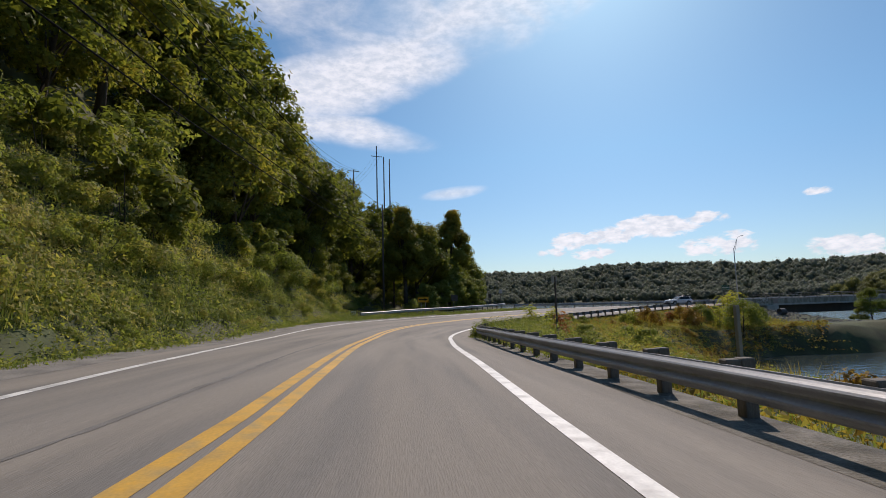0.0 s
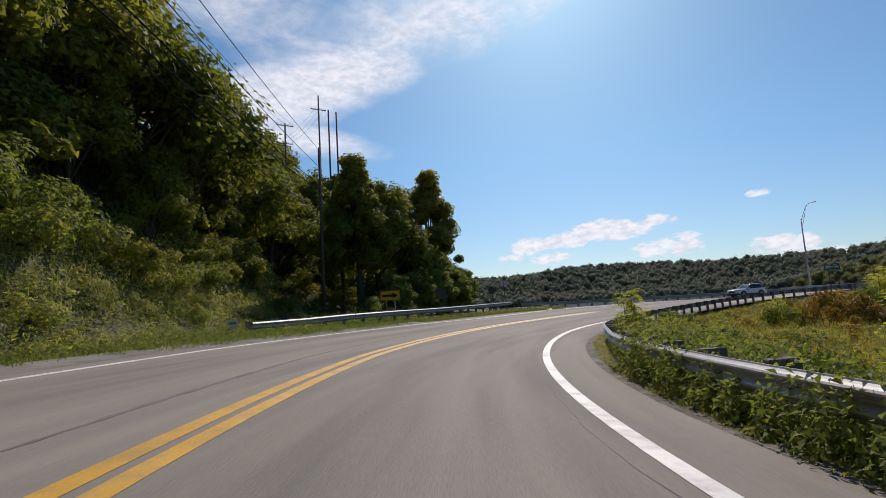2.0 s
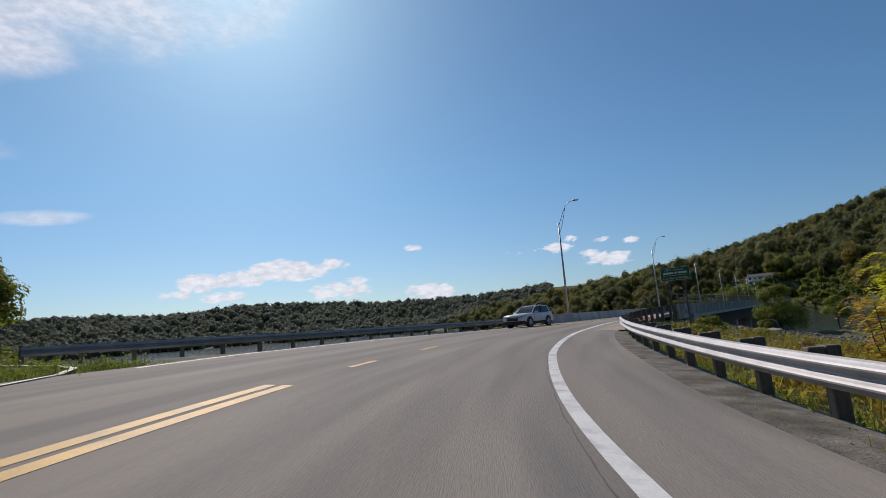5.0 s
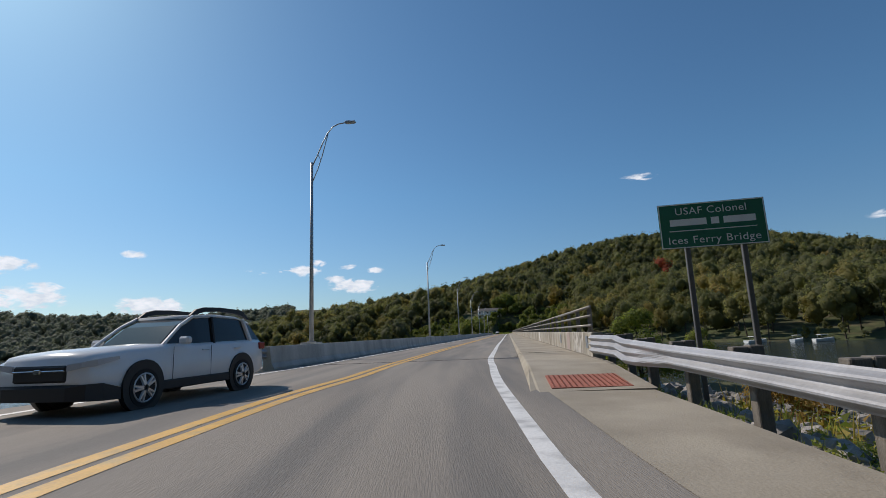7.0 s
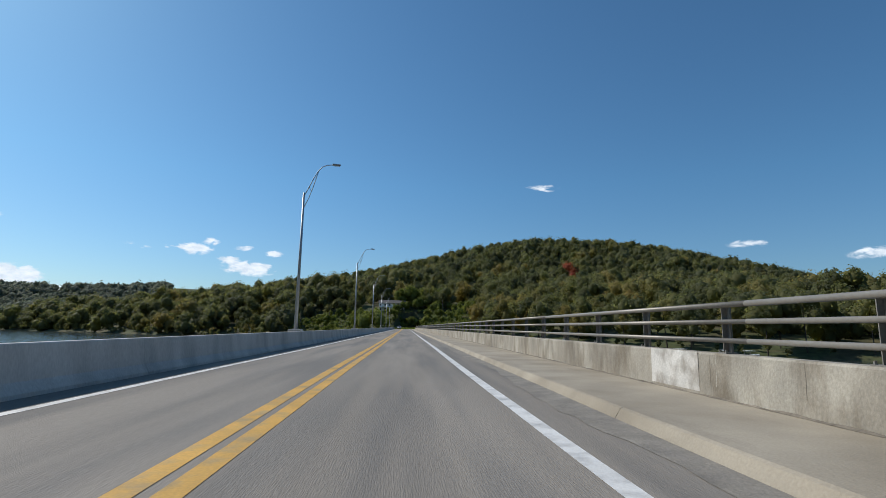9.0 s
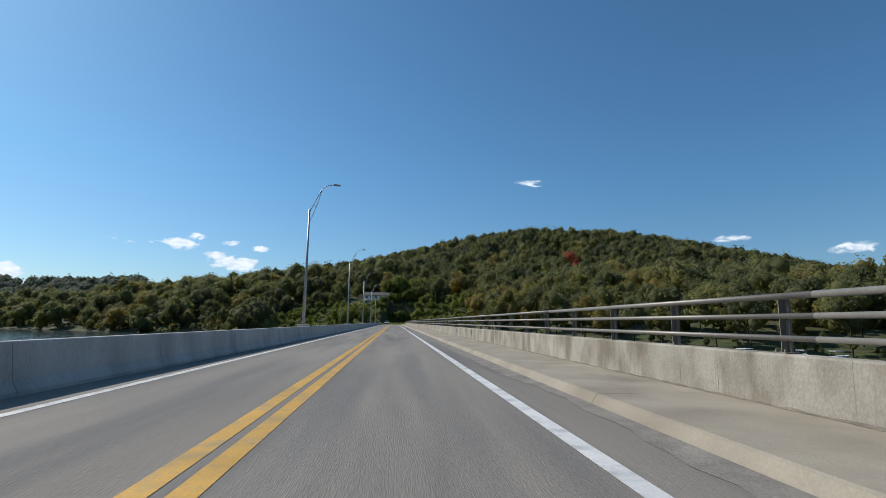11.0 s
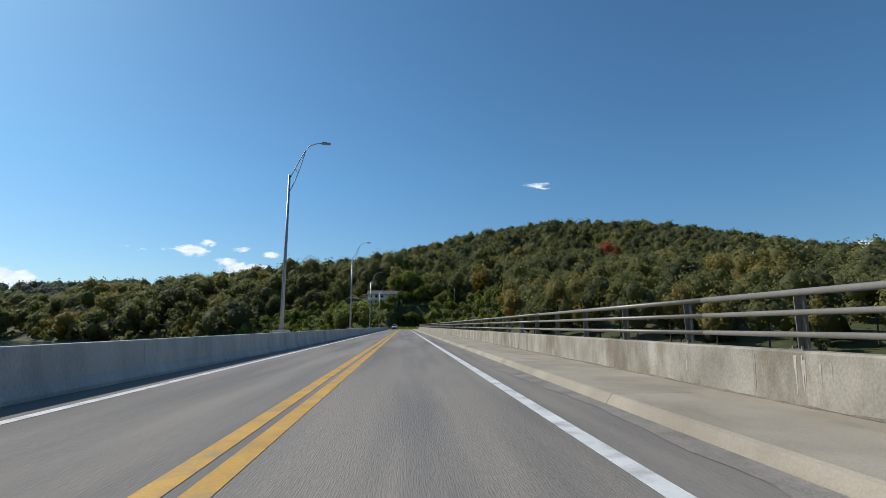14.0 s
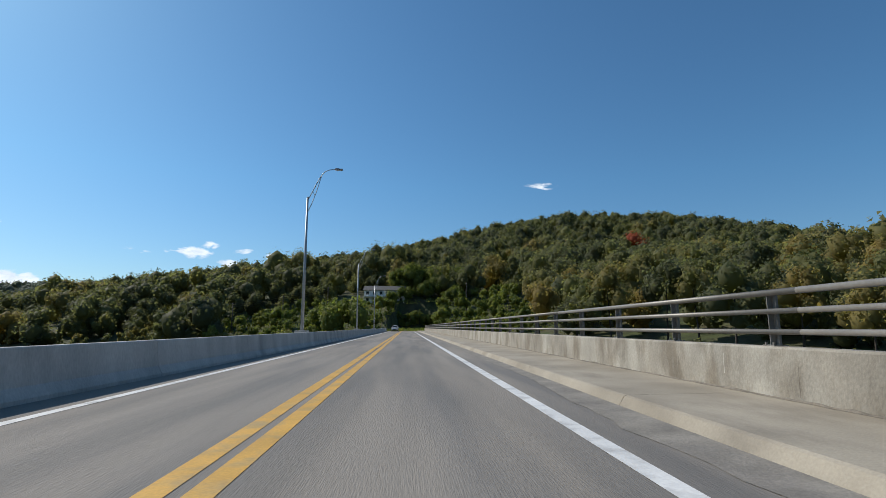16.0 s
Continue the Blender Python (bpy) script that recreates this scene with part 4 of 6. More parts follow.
left_poly = [(23.1, -60.5, 0.24), (20.4, -57.95, 0.26), (17.6, -55.2, 0.33), (13.8, -51.4, 0.36), (9.6, -47.4, 0.35), (4.0, -42.0, 0.40), (-1.2, -37.0, 0.46), (-5.4, -33.2, 0.52)]
left_rail = guardrail("weathered guardrail on timber posts before the dark thicket", along(left_poly, 0.95, None), -1)
outer_poly = [(-9.5, -30.0, 0.25), (-7.6, -24.5, 0.15), (-6.9, -18.0, 0.06), (-6.6, -10.0, 0.02), (-6.3, -2.0, -0.03), (-5.4, 4.5, 0.0), (-4.55, 8.6, 0.0)]
outer_rail = guardrail("dull guardrail above the lake edge before the bridge", along(outer_poly, 0.95, None), -1)


# ---- street lamps ----
def street_lamp(x, y):
    root = empty("street_lamp", at_z(x, y, 0), "tall aluminium street lamp with a curved truss arm", "street lamp", "street lamps")
    part("base", box(box(bmesh.new(), 0.9, 0.9, 1.15, pose(0, 0, 0.35), 0.03), 0.34, 0.34, 0.05, pose(0, 0, 0.95)), M_BARRIER, root, "concrete pedestal")
    part("pole", rod(bmesh.new(), (0, 0, 0.97), (0, 0, 11.05), 0.125, 0.075, 14), M_LAMP, root, smooth=True)
    part("hand_hole_cover", box(bmesh.new(), 0.012, 0.12, 0.3, pose(0.118, 0, 1.5), 0.004), M_LAMP, root)
    upper = [(0.05, 0, 10.85), (0.28, 0, 11.35), (0.62, 0, 12.1), (0.95, 0, 12.75), (1.25, 0, 13.1), (1.6, 0, 13.25), (2.05, 0, 13.3)]
    lower = [(0.07, 0, 9.95), (0.35, 0, 10.6), (0.62, 0, 11.4), (0.82, 0, 12.15), (0.98, 0, 12.72)]
    part("arm", tube(bmesh.new(), upper, 0.034), M_LAMP, root, smooth=True)
    part("brace", tube(bmesh.new(), lower, 0.028), M_LAMP, root, smooth=True)
    part("strut", rod(bmesh.new(), (0.36, 0, 11.5), (0.55, 0, 11.15), 0.02, seg=6), M_LAMP, root)
    bm = bmesh.new()
    box(bm, 0.62, 0.26, 0.10, pose(2.3, 0, 13.29), 0.03)
    box(bm, 0.30, 0.18, 0.05, pose(2.18, 0, 13.36), 0.015)
    part("lamp_head", bm, M_LAMP, root)
    part("lens", box(bmesh.new(), 0.40, 0.20, 0.02, pose(2.34, 0, 13.232)), plain("lamp_lens", (0.5, 0.5, 0.46), 0.25), root)
    return root


lamp = street_lamp(-6.1, 16.65)
for y in (58.0, 99.35, 139.9, 180.2, 220.8, 261.3):
    copy_thing(lamp, at_z(-6.1, y, 0))


# ---- signs ----
def lettering(name, text, size, mat, m, parent, width=None):
    cu = bpy.data.curves.new(name, "FONT")
    cu.body, cu.size, cu.align_x, cu.align_y, cu.extrude = text, size, "CENTER", "CENTER", 0.002
    cu.space_character = 1.08
    tmp = bpy.data.objects.new("tmp", cu)
    scene.collection.objects.link(tmp)
    me = bpy.data.meshes.new_from_object(tmp.evaluated_get(bpy.context.evaluated_depsgraph_get()))
    bpy.data.objects.remove(tmp)
    me.materials.clear()
    me.materials.append(mat)
    ob = new(name, me)
    ob.parent = parent
    w = max(v.co.x for v in me.vertices) - min(v.co.x for v in me.vertices)
    ob.matrix_basis = m @ Matrix.Diagonal(((width / w) if width else 1, 1, 1, 1))
    return ob


def upright(x, z, dy=0.0):
    """On a board that faces its own -y."""
    return pose(x, dy, z, 90, 0, 0)


bsign = empty("bridge_sign", at_z(8.45, 0.52, 0, -4.5), "green bridge name sign with white border on two posts", "road sign")
part("board", box(bmesh.new(), 1.90, 0.012, 0.88, pose(0, 0, 2.89), 0.003), M_GREEN, bsign)
bm = bmesh.new()
for dx, dz, w, h in ((0, 0.425, 1.88, 0.018), (0, -0.425, 1.88, 0.018), (0.931, 0, 0.018, 0.85), (-0.931, 0, 0.018, 0.85)):
    box(bm, w, 0.004, h, pose(dx, -0.009, 2.89 + dz))
part("border", bm, M_SIGNWHITE, bsign)
part("divider", box(bmesh.new(), 1.55, 0.004, 0.018, pose(0, -0.009, 2.79)), M_SIGNWHITE, bsign)
lettering("lettering", "USAF Colonel", 0.20, M_SIGNWHITE, upright(0, 3.17, -0.01), bsign, 1.26)
lettering("lettering", "Ices Ferry Bridge", 0.20, M_SIGNWHITE, upright(0, 2.60, -0.01), bsign, 1.62)
for cx, w in ((-0.42, 0.66), (0.06, 0.14), (0.49, 0.56)):
    part("letter_bar", box(bmesh.new(), w, 0.004, 0.13, pose(cx, -0.009, 2.955)), M_SIGNWHITE, bsign)
for dx in (-0.48, 0.52):
    part("post", box(bmesh.new(), 0.09, 0.09, 5.6, pose(dx, 0.055, 0.45), 0.008), M_POSTSTEEL, bsign, "weathered grey post")

arrow = empty("arrow_sign", at_z(12.17, -51.45, 0, 65.0), "yellow one-direction arrow sign on two square posts", "road sign")
part("board", box(bmesh.new(), 1.52, 0.01, 0.74, pose(0, 0, 2.26), 0.003), M_SIGNYELLOW, arrow)
bm = bmesh.new()
for dx, dz, w, h in ((0, 0.345, 1.47, 0.022), (0, -0.345, 1.47, 0.022), (0.725, 0, 0.022, 0.70), (-0.725, 0, 0.022, 0.70)):
    box(bm, w, 0.004, h, pose(dx, -0.008, 2.26 + dz))
part("border", bm, M_BLACK, arrow)
bm = bmesh.new()
outline = [(-0.62, 0.085), (0.20, 0.085), (0.14, 0.24), (0.63, 0), (0.14, -0.24), (0.20, -0.085), (-0.62, -0.085)]
vs = [bm.verts.new((x, -0.009, 2.26 + z)) for x, z in outline]
bm.faces.new(vs)
bmesh.ops.solidify(bm, geom=list(bm.faces), thickness=0.003)
part("arrow", bm, M_BLACK, arrow)
for dx in (-0.32, 0.32):
    part("post", box(bmesh.new(), 0.07, 0.07, 2.4, pose(dx, 0.042, 1.25), 0.006), M_GALV, arrow)

stop = empty("stop_sign", at_z(-4.95, -34.3, 0.3, 75.0), "bare grey back of an octagonal sign on a leaning post", "road sign")
bm = bmesh.new()
bmesh.ops.create_cone(bm, cap_ends=True, segments=8, radius1=0.405, radius2=0.405, depth=0.012, matrix=pose(0, 0, 3.1, 90, 0, 22.5) @ pose(0, 0, 0, 0, 0, 22.5))
part("plate", bm, M_SIGNBACK, stop)
part("post", box(bmesh.new(), 0.06, 0.06, 3.6, pose(0, -0.04, 1.6, 0, -3, 0), 0.005), M_WOODPOST, stop)


def dark_board(x, y, z, w, h, rz, label):
    root = empty("sign_board", at_z(x, y, 0, rz), label, "road sign", "dark sign backs")
    part("plate", box(bmesh.new(), w, 0.02, h, pose(0, 0, z), 0.004), M_DARKBACK, root)
    part("post", box(bmesh.new(), 0.07, 0.07, z + 0.6, pose(-w * 0.2, 0.05, (z - 0.2) / 2), 0.005), M_POSTSTEEL, root)
    part("post", box(bmesh.new(), 0.07, 0.07, z + 0.6, pose(w * 0.2, 0.05, (z - 0.2) / 2), 0.005), M_POSTSTEEL, root)
    return root


dark_board(5.2, -45.3, 2.4, 1.0, 1.0, 75, "dark back of a square sign before the thicket")
dark_board(-1.6, -37.4, 2.65, 0.5, 0.75, 68, "dark back of a small sign by the guardrail")
pole_sign = empty("signpost", at_z(54.2, -52.1, 0.3), "small sign seen edge-on atop a round dark post", "road sign")
part("post", rod(bmesh.new(), (0, 0, -1.8), (0, 0, 2.9), 0.055, 0.05, 10), M_POLE, pole_sign)
part("plate", box(bmesh.new(), 0.30, 0.02, 0.38, pose(0, -0.06, 2.75, 0, 0, 70), 0.003), M_SIGNBACK, pole_sign)
marker = empty("delineator_post", at_z(68.9, -54.6, -0.3), "pale wooden marker post beyond the guardrail", "marker post")
part("post", box(bmesh.new(), 0.10, 0.10, 2.4, pose(0, 0, 0.9), 0.01), material("pale_timber", (0.34, 0.31, 0.26), 0.9, vary=0.2), marker)


for x_, y_, h_, w_, l_ in ((22.5, -37.9, 1.25, 0.09, "slim grey delineator post beside the guardrail"), (21.6, -34.6, 1.35, 0.16, "weathered grey timber marker post behind the guardrail")):
    stake = empty("marker_post", at_z(x_, y_, float(ground_z(np.array([x_]), np.array([y_]))[0])), l_, "marker post", "marker posts")
    part("post", box(bmesh.new(), w_, w_ * 0.6, h_ + 0.4, pose(0, 0, h_ / 2 - 0.2), 0.01), M_WOODPOST, stake)


YARD = (23.8, -61.35, 0.47)


# ---- utility poles and wires ----
def utility_pole(x, y, base, top, arms, label="dark timber utility pole with crossarms"):
    root = empty("utility_pole", at_z(x, y, base, 12), label, "utility pole", "utility poles")
    h = top - base
    part("pole", rod(bmesh.new(), (0, 0, -1.0), (0, 0, h), 0.19, 0.12, 10), M_POLE, root, smooth=True)
    for z, w in arms:
        part("crossarm", box(bmesh.new(), 0.10, w, 0.12, pose(-0.16, 0, h - z), 0.01), M_POLE, root)
        for d in (-0.46, -0.2, 0.2, 0.46):
            part("insulator", rod(bmesh.new(), (-0.16, d * w, h - z + 0.06), (-0.16, d * w, h - z + 0.26), 0.05, 0.03, 8), M_SIGNBACK, root)
    return root


def gz(x, y):
    return float(ground_z(np.array([float(x)]), np.array([float(y)]))[0])


for x, y, top, arms in ((-33.3, -53.1, 38.0, [(2.4, 2.6)]), (-31.5, -50.4, 34.5, []), (-32.3, -51.6, 35.2, []), (-28.5, -58.6, 31.0, [(0.3, 2.6), (3.2, 2.4)]), (0.0, -55.5, 17.7, []), (-8.6, -52.75, 17.2, []), (116, -84, 20.0, [(0.4, 2.6)])):
    utility_pole(x, y, gz(x, y), top, arms)


def cable(a, b, sag, r=0.018):
    a, b = Vector(a), Vector(b)
    pts = [a.lerp(b, k / 24) - Vector((0, 0, sag * 4 * (k / 24) * (1 - k / 24))) for k in range(25)]
    root = part("cable", tube(bmesh.new(), pts, r, 5), M_WIRE)
    return tagged(root, "black overhead cable strung between utility poles", "cable", "overhead cables")


yard = empty("yard_sign", at_z(YARD[0], YARD[1], YARD[2], 60), "small white yard sign in the verge grass", "yard sign")
part("board", box(bmesh.new(), 0.6, 0.01, 0.45, pose(0, 0, 0.5), 0.002), M_SIGNWHITE, yard)
part("printed_band", box(bmesh.new(), 0.46, 0.004, 0.10, pose(0, -0.007, 0.55)), M_PLAQUE, yard)
for dx in (-0.2, 0.2):
    part("stake", rod(bmesh.new(), (dx, 0.01, -0.2), (dx, 0.01, 0.3), 0.006, seg=5), M_GALV, yard)

fence = empty("fence_panel", at_z(20.5, 20.5, gz(20.5, 20.5), -25), "leaning chain-link fence panel on the shore", "fence")
part("frame", tube(tube(tube(bmesh.new(), [(-0.9, 0, 0), (-0.9, 0, 1.3)], 0.025, 6), [(0.9, 0, 0), (0.9, 0, 1.3)], 0.025, 6), [(-0.9, 0, 1.3), (0.9, 0, 1.3)], 0.025, 6), M_GALV, fence)
bm = bmesh.new()
for k in range(-13, 18):
    for sgn in (-1, 1):
        a = -0.9 + k * 0.11
        x0, x1 = (a, a + 1.25) if sgn > 0 else (a + 1.25, a)
        u0, u1 = (max(-0.9, min(x0, x1)) - x0) / (x1 - x0), (min(0.9, max(x0, x1)) - x0) / (x1 - x0)
        if max(-0.9, min(x0, x1)) < min(0.9, max(x0, x1)):
            rod(bm, (x0 + (x1 - x0) * u0, 0, 0.05 + 1.25 * u0), (x0 + (x1 - x0) * u1, 0, 0.05 + 1.25 * u1), 0.004, seg=3)
part("wire_mesh", bm, M_GALV, fence)
barrel = empty("culvert_pipe", at_z(13.0, 6.6, gz(13.0, 6.6) + 0.45), "dark round pipe end lying behind the guardrail", "pipe")
bm = bmesh.new()
sweep(bm, [((math.cos(a) * 0.45, 0, math.sin(a) * 0.45), (math.cos(a), 0, math.sin(a)), (0, 1, 0)) for a in (2 * math.pi * k / 24 for k in range(25))], [(0, -0.5), (0.06, -0.5), (0.06, 0.5), (0, 0.5)], False)
part("pipe", bm, M_DARKBACK, barrel)

for k in range(3):
    cable((-28.5, -59.6 + k, 30.9), (116, -85 + k, 19.8), 6.5)
    cable((-28.5, -59.4 + k * 0.9, 28.0), (-33.3, -53.8 + k * 0.8, 35.7), 0.6, 0.014)
for k, z in enumerate((18.0, 16.2, 14.4, 13.9)):
    cable((0.0, -55.5, z - 0.5), (116, -84, 17.5 - 0.9 * k), 3.4 + 0.3 * k, 0.022 if k < 2 else 0.03)
cable((0.0, -55.5, 11.5), (26, -66, 14.0), 1.0, 0.03)


# ---- vegetation ----
rng = np.random.default_rng(7)


def unit(n):
    v = rng.normal(size=(n, 3))
    return v / np.linalg.norm(v, axis=1)[:, None]


def leaves(centres, normals, size, tint, corners=3, long=1.5):
    """Leaf blades: centres (n, 3), facing about normals, size (n), as diamonds or triangles."""
    n = len(centres)
    nrm = normals / (np.linalg.norm(normals, axis=1)[:, None] + 1e-9)
    a = np.cross(nrm, unit(n))
    a /= np.linalg.norm(a, axis=1)[:, None] + 1e-9
    b = np.cross(nrm, a)
    s = np.asarray(size)[:, None]
    if corners == 4:
        v = np.stack([centres - a * s * 0.5 * long, centres + b * s * 0.42 + nrm * s * 0.1, centres + a * s * 0.5 * long, centres - b * s * 0.42 + nrm * s * 0.1], 1)
    else:
        v = np.stack([centres - a * s * 0.45 * long, centres + a * s * 0.3 * long + b * s * 0.3, centres + a * s * 0.1 * long - b * s * 0.55], 1)
    f = np.arange(n * corners).reshape(n, corners)
    return v.reshape(-1, 3), f, np.repeat(tint, corners)


def crown_points(height, width, base, clumps, per, lumpy=0.28, shape=1.0, clump=(0.13, 0.24)):
    """Leaf places for a crown: clumps on an uneven shell, each a small cloud of leaves."""
    d = unit(clumps)
    d[:, 2] = np.abs(d[:, 2]) * 1.25 - 0.45
    rad = 0.58 + lumpy * rng.random(clumps) + 0.12 * rng.random(clumps)
    mid = base + (height - base) * 0.48
    c = d * rad[:, None] * np.array([width / 2, width / 2, (height - base) * 0.56]) + np.array([0, 0, mid])
    c[:, :2] *= np.clip(1.25 - shape * 0.5 * np.clip((c[:, 2:3] - base) / (height - base), 0, 1), 0.35, 1.3)
    cr = width * rng.uniform(*clump, clumps)
    pts, nrm = [], []
    for k in range(clumps):
        u = unit(per)
        r = cr[k] * rng.random(per) ** 0.4
        p = c[k] + u * r[:, None] * np.array([1, 1, 0.75])
        pts.append(p)
        nrm.append(u * 0.9 + np.array([0, 0, 0.5]) + unit(per) * 0.5)
    return np.concatenate(pts), np.concatenate(nrm), c


def tree(name, label, height, width, base, mat, clumps=34, per=150, size=0.30, tint=0.15, spread=0.25, shape=1.0, category="tree", group="hillside trees", clump=(0.13, 0.24), turning=0.0):
    root = empty(name, Matrix(), label, category, group)
    pts, nrm, c = crown_points(height, width, base, clumps, per, shape=shape, clump=clump)
    t = tint + spread * (rng.random(clumps).repeat(per) - 0.4) + turning * np.clip(pts[:, 2] / height * 2 - 1, 0, 1)
    v, f, tt = leaves(pts, nrm, size * rng.uniform(0.6, 1.3, len(pts)), t)
    raw("crown", v, f, mat, root, tint=np.clip(tt, 0, 1))
    bm = bmesh.new()
    bend = rng.uniform(-0.25, 0.25, (6, 2)) * width * 0.06
    trunk = [(bend[k, 0], bend[k, 1], -1.0 + (height * 0.85 + 1.0) * k / 5) for k in range(6)]
    r0 = 0.022 * height
    tube(bm, trunk, [r0 * (1 - 0.17 * k) for k in range(6)], 8)
    part("trunk", bm, M_BARK, root, smooth=True)
    picks = rng.choice(clumps, min(7, clumps), replace=False)
    for k in picks:
        z = base * 0.8 + rng.random() * (height - base) * 0.45
        z = min(z, c[k][2] - 0.2)
        start = Vector((0, 0, max(z, 0.3)))
        end = Vector(c[k])
        midp = start.lerp(end, 0.5) + Vector((0, 0, 0.25))
        part("limb", tube(bmesh.new(), [start, midp, end], [r0 * 0.38, r0 * 0.24, r0 * 0.08], 5), M_BARK, root, smooth=True)
    return root


def shrub(name, label, height, width, mat, clumps=12, per=110, size=0.17, tint=0.15, spread=0.3, group="roadside shrubs", long=1.5):
    root = empty(name, Matrix(), label, "shrub", group)
    pts, nrm, c = crown_points(height, width, 0.0, clumps, per, shape=0.3)
    pts[:, 2] = np.maximum(pts[:, 2], 0.02)
    t = tint + spread * (rng.random(clumps).repeat(per) - 0.4)
    v, f, tt = leaves(pts, nrm, size * rng.uniform(0.6, 1.3, len(pts)), t, long=long)
    raw("leaves", v, f, mat, root, tint=np.clip(tt, 0, 1))
    for k in range(0, clumps, 4):
        e = Vector(c[k])
        part("stem", tube(bmesh.new(), [Vector((e.x * 0.1, e.y * 0.1, -0.3)), Vector((e.x * 0.5, e.y * 0.5, e.z * 0.45)), e], [0.03, 0.02, 0.008], 5), M_BARK, root, smooth=True)
    return root


def put(kinds, x, y, s, tilt=0.0, sink=0.2, zs=1.0):
    src = kinds[int(rng.integers(len(kinds)))]
    m = pose(x, y, gz(x, y) - sink, rng.uniform(-tilt, tilt), rng.uniform(-tilt, tilt), rng.uniform(0, 360)) @ Matrix.Diagonal((s, s, s * zs, 1))
    if "placed" not in src:
        src["placed"] = 1
        src.matrix_basis = m
        return src
    ob = copy_thing(src, Matrix())
    ob.matrix_basis = m
    return ob


BROAD = [tree("tree", "tall broadleaf tree in dense green leaf on the slope", 13.5, 8.5, 1.0, M_LEAF, 44, 145, 0.36, 0.10),
         tree("tree", "green hillside tree with a lopsided crown", 11.5, 7.0, 0.6, M_LEAF, 40, 145, 0.33, 0.18),
         tree("tree", "hillside tree turning yellow-green at its top", 14.5, 7.5, 1.6, M_LEAF, 42, 145, 0.36, 0.28),
         tree("tree", "slender dark green tree wrapped in vines", 12.0, 5.0, 0.4, M_LEAF, 36, 145, 0.32, 0.06, shape=0.5)]
BACK = [tree("tree", "green tree high on the hillside", 13.5, 8.5, 1.0, M_LEAF, 40, 66, 0.50, 0.12),
        tree("tree", "olive green tree high on the hillside", 13.0, 7.0, 1.2, M_LEAF, 38, 66, 0.48, 0.24)]
TIP = [tree("tree", "tall fine-leaved tree, its top just turning red-brown", 17.0, 7.0, 1.0, M_LEAF, 100, 280, 0.29, 0.16, shape=1.25, clump=(0.08, 0.17), turning=0.4),
       tree("tree", "tall full tree with dense fine green leaves", 14.5, 9.5, 0.6, M_LEAF, 105, 270, 0.28, 0.2, clump=(0.08, 0.17), turning=0.2),
       tree("small_tree", "young sunlit green tree at the edge of the thicket", 6.5, 5.0, 0.2, M_BRUSH, 80, 210, 0.18, 0.2, shape=0.6, clump=(0.09, 0.16))]
BRUSH = [shrub("shrub", "dense green roadside brush on the steep bank", 3.2, 4.2, M_BRUSH, 16, 170, 0.19, 0.12),
         shrub("shrub", "sunlit yellow-green brush on the steep bank", 2.6, 3.8, M_BRUSH, 16, 170, 0.17, 0.38),
         shrub("shrub", "vine-covered mound of dark leaves", 4.0, 3.6, M_LEAF, 16, 170, 0.20, 0.14),
         shrub("shrub", "dry olive and tan weeds on the bank", 2.0, 3.4, M_GRASS, 16, 170, 0.13, 0.5)]

templates = BROAD + BACK + TIP + BRUSH
BRUSH_B = [shrub("shrub", "dense green brush higher on the bank", 3.2, 4.2, M_BRUSH, 14, 80, 0.27, 0.12), shrub("shrub", "olive brush higher on the bank", 3.4, 3.8, M_LEAF, 14, 80, 0.28, 0.2)]
templates += BRUSH_B
for x, y, k, s in ((-13.6, -41.3, 0, 1.22), (-7.0, -49.0, 1, 1.25), (-19.5, -40.0, 1, 0.62), (-9.5, -43.5, 1, 0.7), (-2.5, -51.5, 0, 1.12), (-14.0, -36.6, 2, 1.05), (-9.5, -39.4, 2, 1.0), (-6.0, -42.4, 2, 0.95), (-2.4, -45.6, 2, 0.9), (-11.6, -37.6, 2, 0.8), (1.6, -49.0, 2, 0.8)):
    put([TIP[k]], x, y, s, 2)
for x, y, s in ((-60.0, -32.8, 1.65), (-52.0, -37.5, 1.75), (-76.0, -25.0, 1.6), (-93.0, -17.0, 1.6), (-84.0, -20.0, 1.5), (-68.0, -30.0, 1.6), (-44.0, -38.5, 1.3), (-36.0, -39.0, 1.15), (-28.0, -39.5, 1.1)):
    put(BROAD[:2], x, y, s, 3)
for x, y, s in ((-56.0, -28.6, 1.9), (-66.0, -23.5, 1.9), (-75.0, -19.0, 1.9), (-84.0, -15.0, 2.0), (-92.0, -12.0, 1.9), (-48.0, -33.0, 1.8), (-38.0, -35.0, 1.6), (-30.0, -36.0, 1.5)):
    put([BRUSH[0]], x, y, s, 4)
for x, y, s in ((-10.4, -38.4, 0.9), (-7.5, -40.7, 0.85), (-4.5, -43.6, 0.8), (-1.0, -46.6, 0.8), (2.5, -49.2, 0.8), (-13.4, -37.4, 1.0), (6.0, -51.6, 0.75)):
    put([BRUSH[0]], x, y, s, 4)


for x, y, s in ((14.0, -68.0, 1.3), (9.0, -66.0, 1.25), (18.5, -70.5, 1.2)):
    put(BROAD[:3], x, y, s, 3)


def past_tip(x, y, r):
    """True where a plant of radius r would stand beyond the thicket's edge by the side road."""
    return -32 < x < 16 and y + r > -46.1 + (25 - x) * 0.30


# trees up the hillside, in rows behind the hill's foot
foot_s = np.concatenate([[0], np.cumsum(np.hypot(*np.diff(FOOT, axis=0).T))])


